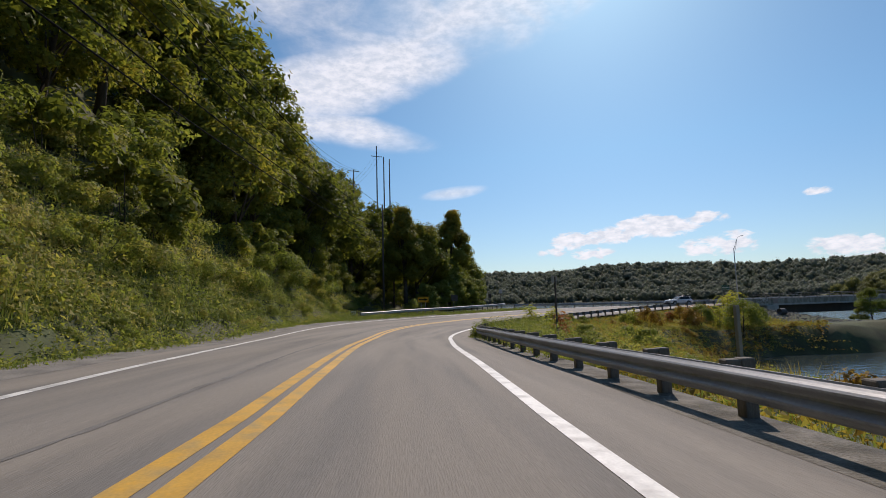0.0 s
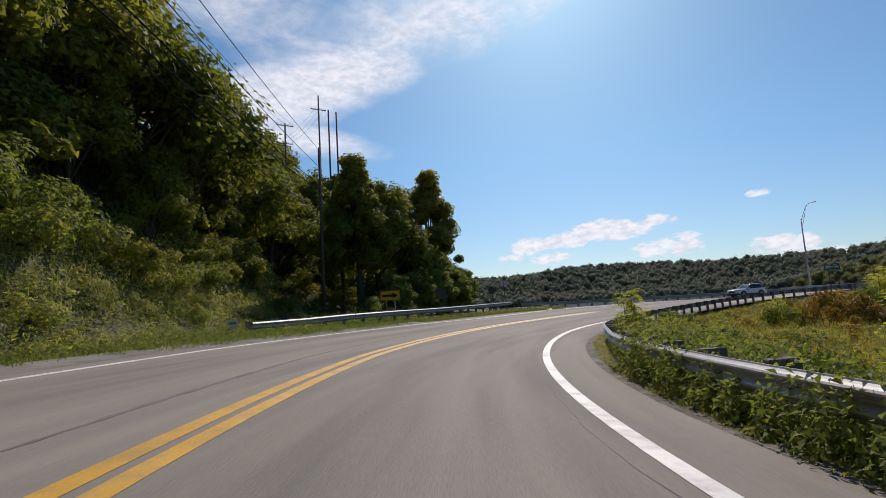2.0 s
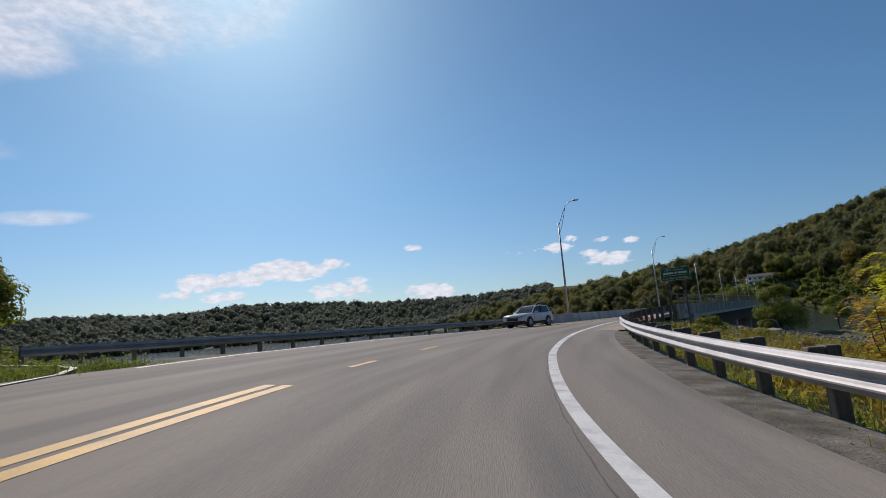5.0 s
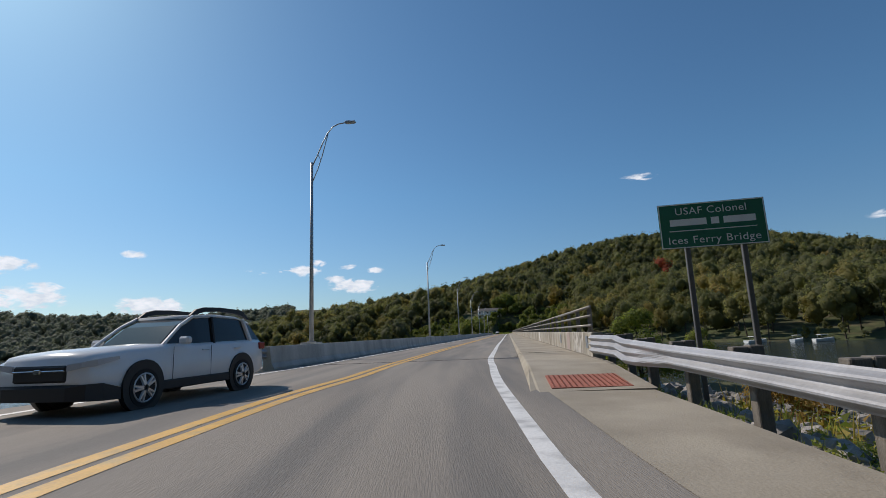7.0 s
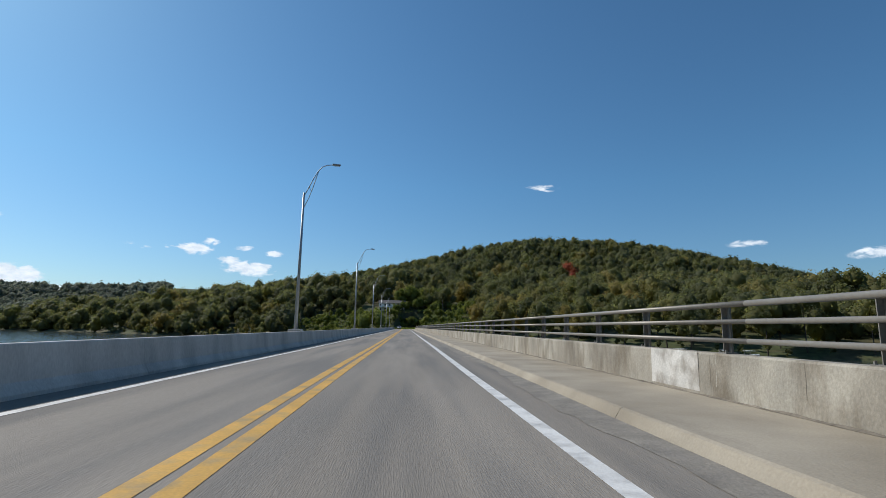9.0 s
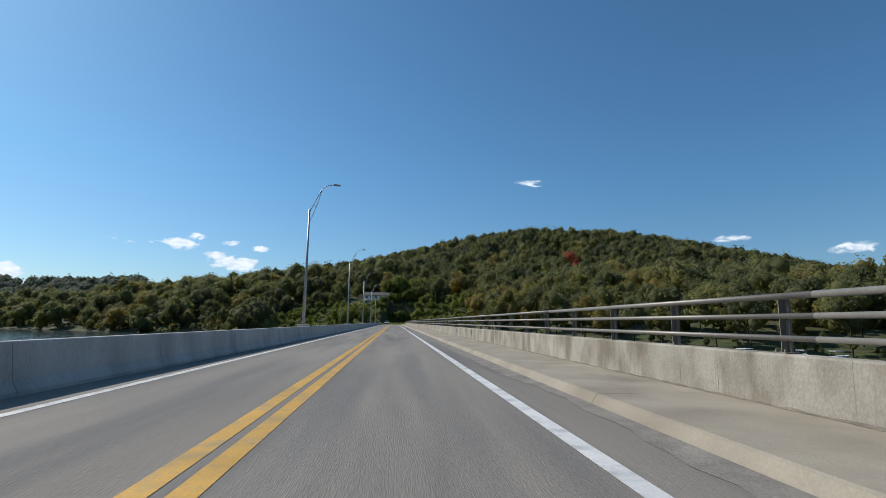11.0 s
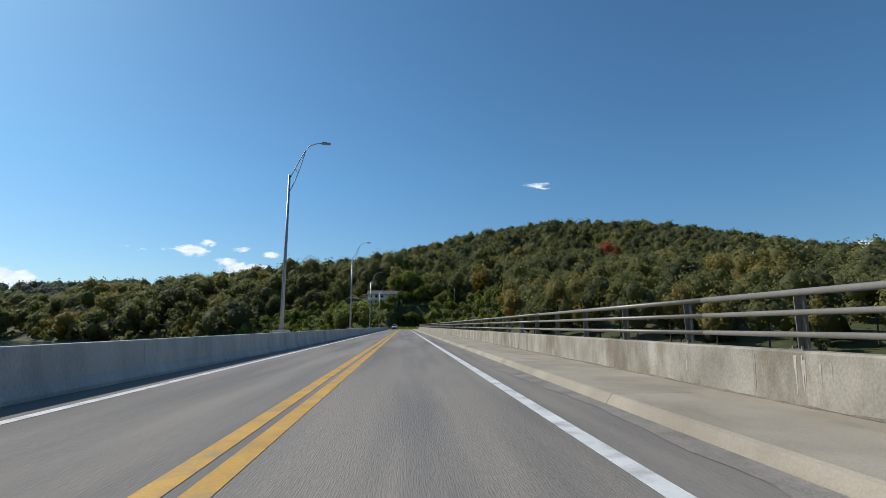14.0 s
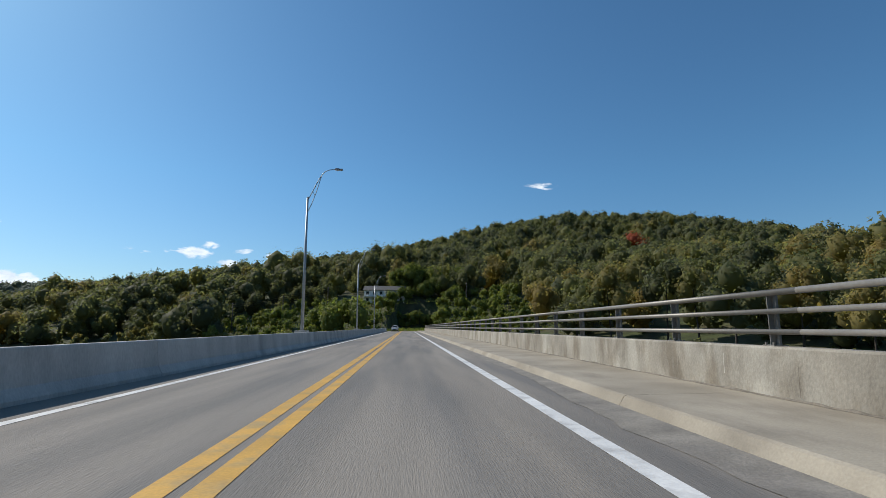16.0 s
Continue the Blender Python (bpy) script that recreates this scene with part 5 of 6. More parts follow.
def behind_foot(u, d):
    x, y = np.interp(u, foot_s, FOOT[:, 0]), np.interp(u, foot_s, FOOT[:, 1])
    x2, y2 = np.interp(u + 2, foot_s, FOOT[:, 0]), np.interp(u + 2, foot_s, FOOT[:, 1])
    n = np.array([-(y2 - y), x2 - x])
    n /= np.hypot(*n) + 1e-9
    return x + n[0] * d, y + n[1] * d


for d, gap, s0 in ((5.0, 6.5, 0.8), (10.0, 6.5, 1.05), (16.0, 7.0, 1.2), (23.0, 8.5, 1.3), (31.0, 12.0, 1.4)):
    u = 42.0 + rng.uniform(0, 3)
    while u < 222:
        x, y = behind_foot(u + rng.uniform(-1.5, 1.5), d + rng.uniform(-1.8, 1.8))
        tip = 164 < u < 200
        open_bank = 34 < x < 84
        if past_tip(x, y, 3.5) or (open_bank and d < 7):
            u += gap
            continue
        small = 0.72 if (u > 150 and d > 12) else 1.0
        put(BACK if d > 14 else BROAD, float(x), float(y), s0 * rng.uniform(0.8, 1.2) * (1.05 if tip else 1.0) * (1.3 if -6 < x < 26 and d > 8 else 1.0) * small, 6)
        u += gap * rng.uniform(0.8, 1.25)
for d, gap, s0 in ((0.9, 2.3, 0.5), (2.8, 2.5, 0.9), (5.0, 2.9, 1.15), (7.5, 3.6, 1.3)):
    u = 40.0
    while u < 186:
        x, y = behind_foot(u + rng.uniform(-0.7, 0.7), d + rng.uniform(-0.8, 0.8))
        if past_tip(x, y, 2.5):
            u += gap
            continue
        golden = 34 < x < 84 and rng.random() < (0.75 if d < 6 else 0.4)
        put([BRUSH[1], BRUSH[3]] if golden else BRUSH_B if d > 4 else BRUSH, float(x), float(y), s0 * rng.uniform(0.65, 1.2) * (0.8 if golden else 1.0), 12)
        u += gap * rng.uniform(0.75, 1.3)

def brush_stuff(name, label, places, mat, tint):
    """Many bushes that nobody could count, one object."""
    vs, ts = [], []
    for x, y, sc in places:
        pts, nrm, c = crown_points(3.4 * sc, 3.8 * sc, 0.0, 14, 120, shape=0.3)
        pts += np.array([x, y, gz(x, y) - 0.3])
        v, f, t = leaves(pts, nrm, 0.22 * sc ** 0.5 * rng.uniform(0.6, 1.3, len(pts)), np.repeat(tint + rng.uniform(-0.1, 0.25) + 0.3 * (rng.random(14) - 0.4), 120))
        vs.append(v)
        ts.append(t)
    v = np.concatenate(vs)
    return tagged(raw(name, v, np.arange(len(v)).reshape(-1, 3), mat, tint=np.clip(np.concatenate(ts), 0, 1)), label, "brush", kind="stuff")


places = []
for d, gap, s0 in ((11.0, 4.0, 1.5), (15.0, 4.8, 1.8), (19.5, 5.4, 1.9)):
    u = 40.0
    while u < 190:
        x, y = behind_foot(u + rng.uniform(-1, 1), d + rng.uniform(-1.2, 1.2))
        if not past_tip(x, y, 3.0):
            places.append((float(x), float(y), s0 * rng.uniform(0.75, 1.2)))
        u += gap * rng.uniform(0.75, 1.3)
brush_stuff("hillside_brush", "tangled green brush and vines covering the upper slope", places, M_LEAF, 0.12)


def weed_patch(name, label, xy, per, height, spread, size, mat, tint, category="weeds", lift=0.0):
    """Low leafy weeds in uneven clumps, one object."""
    n = len(xy)
    z = ground_z(xy[:, 0], xy[:, 1])
    tall = height * rng.uniform(0.3, 1.3, n) * (0.75 + 0.35 * wobble(xy[:, 0], xy[:, 1], 1.7))
    tall = np.minimum(tall, height)
    r = rng.random(n * per) ** 0.6
    a = rng.uniform(0, 2 * math.pi, n * per)
    w = np.repeat(spread * rng.uniform(0.6, 1.4, n), per)
    h = np.repeat(np.maximum(tall, 0.06), per) * (1.05 - r * r) * rng.random(n * per) ** 0.6
    c = np.stack([np.repeat(xy[:, 0], per) + np.cos(a) * r * w, np.repeat(xy[:, 1], per) + np.sin(a) * r * w, np.repeat(z, per) + h + 0.01 + lift], 1)
    nrm = np.stack([np.cos(a) * r, np.sin(a) * r, np.full(len(a), 0.7)], 1) + unit(len(a)) * 0.6
    t = np.repeat(np.clip(tint + rng.uniform(-0.2, 0.3, n) + 0.15 * wobble(xy[:, 0], xy[:, 1], 3.1, 0.7), 0, 1), per)
    v, f, tt = leaves(c, nrm, size * rng.uniform(0.5, 1.5, len(c)), t, long=2.0)
    return tagged(raw(name, v, f, mat, tint=tt), label, category, kind="stuff")


# the inside of the curve
def sumac(label, height, width, mat, stems=4, tint=0.25):
    """A thin-stemmed bush whose arching fronds carry leaflets in pairs."""
    root = empty("sumac", Matrix(), label, "shrub", "sumacs")
    mids, aims, tints = [], [], []
    for k in range(stems):
        a = 6.283 * (k + rng.random() * 0.7) / stems
        top = Vector((math.cos(a), math.sin(a), 0)) * width * 0.24 * rng.uniform(0.3, 1.0) + Vector((0, 0, height * rng.uniform(0.62, 0.92)))
        base = Vector((math.cos(a) * 0.06, math.sin(a) * 0.06, -0.3))
        bend = base.lerp(top, 0.5) * 1.0 + Vector((math.cos(a), math.sin(a), 0)) * width * 0.04
        part("stem", tube(bmesh.new(), [base, bend, top], [0.022, 0.017, 0.009], 5), M_BARK, root, smooth=True)
        own = tint + rng.uniform(-0.15, 0.25)
        for j in range(15):
            u = 1.0 - 0.72 * (j / 14) ** 1.2
            at = bend.lerp(top, u * 2 - 1) if u > 0.5 else base.lerp(bend, u * 2)
            b = a + j * 2.4 + rng.uniform(-0.4, 0.4)
            out = Vector((math.cos(b), math.sin(b), 0))
            length = width * rng.uniform(0.24, 0.36)
            side = Vector((-out.y, out.x, 0))
            for i in range(11):
                w = (i + 1) / 11
                p = at + out * length * w + Vector((0, 0, length * (0.75 * w - 0.95 * w * w)))
                for q in (-1, 1):
                    reach = side * q * 0.055 * (1.15 - 0.6 * w) * width ** 0.5
                    mids.append(p + reach)
                    aims.append(reach + out * 0.025 + Vector((0, 0, -0.012)))
                    tints.append(own + 0.1 * w)
    mids, aims = np.array(mids), np.array(aims)
    across = np.cross(aims, np.array([0.1, 0.05, 1.0]))
    across /= np.linalg.norm(across, axis=1)[:, None] + 1e-9
    lift = np.cross(across, aims / np.linalg.norm(aims, axis=1)[:, None]) * rng.uniform(-0.02, 0.02, (len(mids), 1))
    wide = across * np.linalg.norm(aims, axis=1)[:, None] * 0.36
    v = np.stack([mids - aims, mids + wide + lift, mids + aims * 1.1, mids - wide - lift], 1).reshape(-1, 3)
    raw("leaves", v, np.arange(len(v)).reshape(-1, 4), mat, root, tint=np.repeat(np.clip(tints, 0, 1), 4))
    return root


SUMAC = [sumac("red autumn sumac behind the guardrail", 2.2, 2.0, M_SUMAC, 5, 0.25), sumac("orange-red autumn sumac with drooping fronds", 1.9, 1.9, M_SUMAC, 4, 0.5)]
GOLD = [sumac("bright yellow-green sumac behind the guardrail", 2.2, 1.7, M_GOLD, 4, 0.3), sumac("tall yellow-green sumac with long fronds", 2.5, 2.0, M_GOLD, 5, 0.2)]
templates += SUMAC + GOLD
RUST = [shrub("shrub", "russet brown autumn shrub", 2.2, 3.2, M_RUST, 14, 120, 0.16, 0.2, 0.5), shrub("shrub", "orange and olive autumn brush", 1.8, 3.0, M_RUST, 14, 120, 0.15, 0.45, 0.5)]
for x, y, k in ((43.6, -46.6, 1.05), (44.4, -47.5, 0.75), (42.3, -45.9, 0.7), (19.5, -19.0, 0.9), (33.0, -34.5, 0.6), (18.9, -22.4, 0.7), (20.2, -16.6, 1.25), (17.8, -11.5, 1.5)):
    put(SUMAC, x, y, k, 4, zs=1.25)
for x, y, k in ((28.8, -43.1, 1.1), (28.2, -42.3, 0.8), (27.0, -41.3, 0.6), (43.0, -47.2, 1.05), (25.6, -38.0, 0.5), (23.6, -27.4, 0.9), (20.97, -12.5, 1.5), (19.6, -9.6, 1.9), (18.6, -8.0, 2.0), (29.6, -44.4, 0.3)):
    put(GOLD, x, y, k, 4, zs=1.15)
put(RUST, 27.0, -27.6, 0.8, 4, zs=1.5)
put(RUST, 20.6, -18.2, 1.0, 4, zs=1.7)
put(RUST, 23.5, -19.0, 1.0, 4, zs=1.3)
put([BRUSH[1]], 25.0, -28.6, 0.6, 4, zs=1.3)
put([RUST[1]], 22.6, -24.2, 0.9, 4, zs=1.4)
SMALL = [tree("small_tree", "small yellowing tree by the lake shore", 5.0, 5.0, 0.1, M_BRUSH, 40, 130, 0.20, 0.36, group="shore trees"), tree("small_tree", "young green tree by the lake shore", 6.0, 5.4, 0.1, M_BRUSH, 40, 130, 0.20, 0.2, group="shore trees")]
SHORE = [tree("small_tree", "small round-leaved tree standing by the bridge rail", 6.0, 4.0, 0.3, M_BRUSH, 36, 240, 0.14, 0.14, group="shore trees")]
for x, y, s in ((24.7, -12.2, 0.85), (22.5, -16.5, 0.6), (22.0, -7.5, 0.6)):
    put(SMALL, x, y, s, 4)
for x, y, s in ((12.9, 25.0, 1.08), (11.6, 24.0, 0.7), (17.5, 27.5, 0.6)):
    put(SHORE, x, y, s, 4)
n = 0
while n < 70:
    x, y = rng.uniform(9, 80), rng.uniform(-56, 4)
    s_, o_, d_ = (float(a[0]) for a in nearest_line(np.array([x]), np.array([y])))
    if o_ < 5.2 or o_ > 26 or gz(x, y) < WATER_Z + 0.4 or s_ > 112:
        continue
    kinds = RUST if rng.random() < (0.25 if s_ < 55 else 0.6) else BRUSH[:2] + BRUSH[3:]
    put(kinds, x, y, rng.uniform(0.22, 0.5), 5)
    n += 1


def scatter(name, label, category, xy, per, height, spread, mat, tint, blade=0.03, lift=0.0):
    """Grass and weeds: upright blades in tufts at the places xy (n, 2), one object."""
    n = len(xy)
    z = ground_z(xy[:, 0], xy[:, 1])
    base = np.repeat(np.stack([xy[:, 0], xy[:, 1], z + lift], 1), per, 0)
    m = n * per
    base[:, :2] += rng.normal(size=(m, 2)) * spread
    h = height * rng.uniform(0.4, 1.25, m) * np.repeat(rng.uniform(0.5, 1.3, n), per)
    ang = rng.uniform(0, 2 * math.pi, m)
    lean = rng.normal(size=(m, 2)) * 0.28
    side = np.stack([np.cos(ang), np.sin(ang), np.zeros(m)], 1) * blade * rng.uniform(0.6, 1.5, m)[:, None]
    tip = base + np.stack([lean[:, 0] * h, lean[:, 1] * h, h], 1)
    v = np.stack([base - side, base + side, tip], 1).reshape(-1, 3)
    t = np.repeat(np.clip(np.repeat(tint + rng.uniform(-0.22, 0.25, n), per), 0, 1), 3)
    ob = raw(name, v, np.arange(m * 3).reshape(m, 3), mat, tint=t)
    return tagged(ob, label, category, kind="stuff")


def strip_xy(n, s0, s1, lo, hi):
    s = rng.uniform(s0, s1, n)
    a, b = off(lo, s), off(hi, s)
    o = a + (b - a) * rng.random(n)
    return on_road(s, o)[:, :2]


near_left = strip_xy(3800, -20, 66, shifted(SHOULDER_L, -6.0), shifted(SHOULDER_L, -0.7))
scatter("verge_grass", "unmown green verge grass before the hillside", "grass", near_left[::2], 12, 0.28, 0.18, M_GRASS, 0.10, 0.012)
weed_patch("verge_weeds", "green and yellow weeds before the hillside", near_left[::2], 30, 0.38, 0.35, 0.055, M_GRASS, 0.12)
foot_xy = np.array([behind_foot(a, b) for a, b in zip(rng.uniform(70, 150, 3600), rng.uniform(-1.6, 4.5, 3600))])
weed_patch("bank_foot_weeds", "golden green weeds along the foot of the bank", foot_xy, 26, 0.8, 0.5, 0.08, M_BRUSH, 0.26)
lawn_l = strip_xy(8000, -8, 60, shifted(SHOULDER_L, -3.6), shifted(SHOULDER_L, -0.75))
scatter("verge_grass", "short bright green grass beside the gravel strip", "grass", lawn_l, 11, 0.16, 0.15, M_GRASS, 0.10, 0.02)
mid_left = strip_xy(1500, 42, 84, shifted(SHOULDER_L, -4.0), shifted(SHOULDER_L, 0.1))
scatter("verge_grass", "weedy green grass along the guardrail", "grass", mid_left, 10, 0.32, 0.18, M_GRASS, 0.15, 0.012)
weed_patch("verge_weeds", "green leafy weeds along the guardrail", mid_left, 34, 0.42, 0.35, 0.055, M_GRASS, 0.10)
near_right = strip_xy(2600, -14, 112, shifted(PAVE_R, 0.25), shifted(RAIL_R, 1.6))
scatter("verge_grass", "low yellow-green weeds under the guardrail", "grass", near_right[::2], 12, 0.24, 0.14, M_GRASS, 0.25, 0.012)
weed_patch("verge_weeds", "low leafy weeds and litter under the guardrail", near_right, 30, 0.26, 0.3, 0.042, M_GRASS, 0.2)
tall_r = strip_xy(1500, 14, 58, shifted(RAIL_R, 0.25), shifted(RAIL_R, 5.0))
weed_patch("tall_weeds", "tall green weeds crowding over the guardrail", tall_r, 64, 1.65, 0.42, 0.055, M_BRUSH, 0.3)
crowd_r = strip_xy(1500, 32, 60, shifted(RAIL_R, 0.3), shifted(RAIL_R, 3.2))
weed_patch("tall_weeds", "bright green waist-high weeds behind the guardrail", crowd_r, 70, 1.25, 0.4, 0.07, M_BRUSH, 0.04)
over_r = strip_xy(230, 33, 43, shifted(RAIL_R, -0.35), shifted(RAIL_R, 0.3))
weed_patch("tall_weeds", "green weeds climbing over the guardrail beam", over_r, 60, 1.2, 0.28, 0.06, M_BRUSH, 0.06, lift=0.12)
foot_r = strip_xy(3000, 26, 72, shifted(RAIL_R, -0.5), shifted(RAIL_R, 0.4))
weed_patch("verge_weeds", "yellow-green low weeds along the guardrail posts", foot_r, 30, 0.20, 0.18, 0.03, M_GRASS, 0.38, lift=0.13)
edge_r = strip_xy(2400, 10, 104, shifted(PAVE_R, -0.12), shifted(PAVE_R, 0.9))
scatter("verge_grass", "yellow-green grass creeping onto the road edge", "grass", edge_r, 14, 0.17, 0.14, M_GRASS, 0.34, 0.012)
golden_l = strip_xy(1500, 16, 66, shifted(SHOULDER_L, -6.5), shifted(SHOULDER_L, -2.2))
weed_patch("tall_weeds", "golden and green knee-high weeds along the verge", golden_l, 40, 1.0, 0.5, 0.062, M_GRASS, 0.28)
inner = strip_xy(6500, -14, 110, shifted(RAIL_R, 1.2), shifted(RAIL_R, 17.0))
inner = inner[ground_z(inner[:, 0], inner[:, 1]) > WATER_Z + 0.3]
beyond = strip_xy(3200, -14, 108, shifted(RAIL_R, 15.0), shifted(RAIL_R, 40.0))
beyond = beyond[ground_z(beyond[:, 0], beyond[:, 1]) > WATER_Z + 0.3]
weed_patch("shore_weeds", "rank olive and tan weeds down to the lake shore", beyond, 16, 0.8, 0.9, 0.2, M_RUST, 0.5)
scatter("meadow_weeds", "tall russet and olive autumn weeds inside the curve", "weeds", inner[::2], 11, 0.55, 0.30, M_RUST, 0.52, 0.013)
weed_patch("meadow_weeds", "low russet and green autumn weeds inside the curve", inner[::2], 20, 0.5, 0.55, 0.11, M_RUST, 0.45)
weed_patch("meadow_weeds", "green leafy weeds inside the curve", inner[::2] + 0.5, 22, 0.55, 0.5, 0.10, M_BRUSH, 0.28)
scatter("meadow_weeds", "olive green weeds inside the curve", "weeds", inner[1::3] + rng.normal(size=inner[1::3].shape) * 0.4, 10, 0.45, 0.28, M_GRASS, 0.25, 0.013)
bank = np.array([behind_foot(a, b) for a, b in zip(np.concatenate([rng.uniform(42, 180, 2500), rng.uniform(92, 120, 1500), rng.uniform(120, 165, 1500)]), np.concatenate([rng.uniform(0.6, 9, 4000), rng.uniform(1, 12, 1500)]))])
scatter("bank_weeds", "golden and olive weeds on the steep bank", "weeds", bank[::2], 10, 0.7, 0.34, M_GRASS, 0.45, 0.016)
weed_patch("bank_undergrowth", "leafy olive undergrowth on the steep bank", bank, 18, 0.9, 0.6, 0.13, M_BRUSH, 0.3)

# stones by the abutment
rock_mes = []
stones = empty("riprap", at_z(12, 2, -2), "grey broken stone bank beside the bridge end", "stones")
for k in range(5):
    bm = bmesh.new()
    bmesh.ops.create_icosphere(bm, subdivisions=1, radius=0.5)
    for v in bm.verts:
        v.co *= rng.uniform(0.7, 1.15)
        v.co.z *= 0.7
    ob = part("stone", bm, M_STONE, stones)
    rock_mes.append(ob.data)
    ob.location = (rng.uniform(-2, 2), rng.uniform(-2, 2), gz(12, 2) + 2)
placed = 0
while placed < 290:
    x, y = 7.7 + 9 * rng.random() ** 1.6, rng.uniform(-9, 10)
    if x - 7.7 > (13 - y) * 0.9:
        continue
    ob = new("stone", rock_mes[int(rng.integers(5))])
    ob.parent = stones
    sc = rng.uniform(0.2, 0.55)
    ob.matrix_basis = pose(x - 12, y - 2, gz(x, y) + 2 + 0.04, rng.uniform(0, 360), rng.uniform(0, 360), 0) @ Matrix.Diagonal((sc, sc, sc, 1))
    placed += 1
# smaller rubble between them
bm = bmesh.new()
bmesh.ops.create_icosphere(bm, subdivisions=1, radius=0.5)
ico_v = np.array([v.co[:] for v in bm.verts])
ico_f = np.array([[v.index for v in f.verts] for f in bm.faces])
bm.free()
rxy = np.stack([7.5 + 13 * rng.random(2600) ** 1.3, rng.uniform(-12, 13, 2600)], 1)
rz_ = ground_z(rxy[:, 0], rxy[:, 1])
rv = ico_v[None] * rng.uniform(0.6, 1.2, (2600, len(ico_v), 1)) * (rng.uniform(0.10, 0.34, 2600)[:, None, None] * np.array([1, 1, 0.7]))
rv += np.stack([rxy[:, 0], rxy[:, 1], rz_ + 0.02], 1)[:, None, :]
rf = (ico_f[None] + (np.arange(2600) * len(ico_v))[:, None, None]).reshape(-1, 3)
tagged(raw("rubble", rv.reshape(-1, 3), rf, M_STONE), "loose grey rubble on the slope beside the bridge end", "rubble", kind="stuff")


# ---- far woods ----
def far_woods(name, label, xy, heights, per, size, mat, tint, sink=0.28, rough=0.7, lobes=12, slim=0.1, wide=1.0):
    """Trees past counting: each crown is a heap of rounded boughs, covered with leaf clusters round a dense inside."""
    n = len(xy)
    h = heights
    z = ground_z(xy[:, 0], xy[:, 1]) - sink * h
    pointed = rng.random(n) < slim
    wid = h * np.where(pointed, rng.uniform(0.30, 0.40, n), rng.uniform(0.52, 0.82, n) * wide)
    half = np.stack([wid * 0.5, wid * 0.5, h * 0.46], 1)
    mid = np.stack([xy[:, 0], xy[:, 1], z + h * 0.54], 1)
    # the boughs of each crown: one on top, the others round it
    way = unit(n * lobes).reshape(n, lobes, 3)
    way[:, :, 2] = way[:, :, 2] * 0.75 + 0.12
    way[:, 0] = (0, 0, 0.78)
    reach = rng.uniform(0.5, 0.74, (n, lobes))
    hub = way * reach[:, :, None] * half[:, None, :]
    narrow = np.where(pointed[:, None], np.clip(0.95 - 0.75 * np.clip(way[:, :, 2] + 0.2, 0, 1), 0.2, 1), 1.0)
    hub[:, :, :2] *= narrow[:, :, None]
    size_l = wid[:, None] * rng.uniform(0.13, 0.27, (n, lobes)) * np.sqrt(narrow)
    k = max(per // lobes, 4)
    d = unit(n * lobes * k).reshape(n, lobes, k, 3)
    # most of the leaves on the side towards the lake, and above
    lake = np.array([5.0, 150.0]) - xy
    lake /= np.linalg.norm(lake, axis=1)[:, None] + 1e-9
    away = (d[..., :2] * lake[:, None, None, :]).sum(-1) < 0
    flip = away & (rng.random(away.shape) < 0.6)
    d[..., :2] = np.where(flip[..., None], -d[..., :2], d[..., :2])
    d[..., 2] = np.where(rng.random(away.shape) < 0.6, np.abs(d[..., 2]), d[..., 2])
    c = mid[:, None, None, :] + hub[:, :, None, :] + d * (size_l[:, :, None] * rng.uniform(0.8, 1.18, away.shape))[..., None] * np.array([1, 1, 1.25])
    nrm = d.reshape(-1, 3) + unit(n * lobes * k) * rough
    s = size * rng.uniform(0.55, 1.3, n * lobes * k) * np.repeat(h / h.mean(), lobes * k)
    tint_l = np.clip(tint[:, None] + rng.uniform(-0.06, 0.08, (n, lobes)), 0, 1)
    v, f, tint3 = leaves(c.reshape(-1, 3), nrm, s, np.repeat(tint_l.reshape(-1), k), corners=3, long=1.1)
    # the dense inside of each bough
    bm = bmesh.new()
    bmesh.ops.create_icosphere(bm, subdivisions=1, radius=1.0)
    cv = np.array([a.co[:] for a in bm.verts])
    cf = np.array([[a.index for a in face.verts] for face in bm.faces])
    bm.free()
    inside = (mid[:, None, :] + hub)[:, :, None, :] + cv[None, None] * (size_l[:, :, None] * rng.uniform(0.66, 0.92, (n, lobes, len(cv))))[..., None] * np.array([1, 1, 1.25])
    cf = (cf[None] + (np.arange(n * lobes) * len(cv))[:, None, None]).reshape(-1, 3) + len(v)
    v = np.concatenate([v, inside.reshape(-1, 3)])
    f = np.concatenate([f, cf])
    tint3 = np.concatenate([tint3, np.repeat(tint_l.reshape(-1), len(cv))])
    return tagged(raw(name, v, f, mat, tint=tint3), label, "woods", kind="stuff")


def warm(n, share=0.07):
    t = rng.normal(0.25, 0.23, n)
    hot = rng.random(n) < share
    return np.where(hot, rng.uniform(0.45, 0.72, n), t)


def stand(x0, x1, y0, y1, gap, test):
    """Trees on an uneven grid."""
    gx_, gy_ = np.meshgrid(np.arange(x0, x1, gap), np.arange(y0, y1, gap))
    x = gx_.ravel() + rng.uniform(-0.42, 0.42, gx_.size) * gap
    y = gy_.ravel() + rng.uniform(-0.42, 0.42, gx_.size) * gap
    keep = test(x, y)
    return np.stack([x[keep], y[keep]], 1)


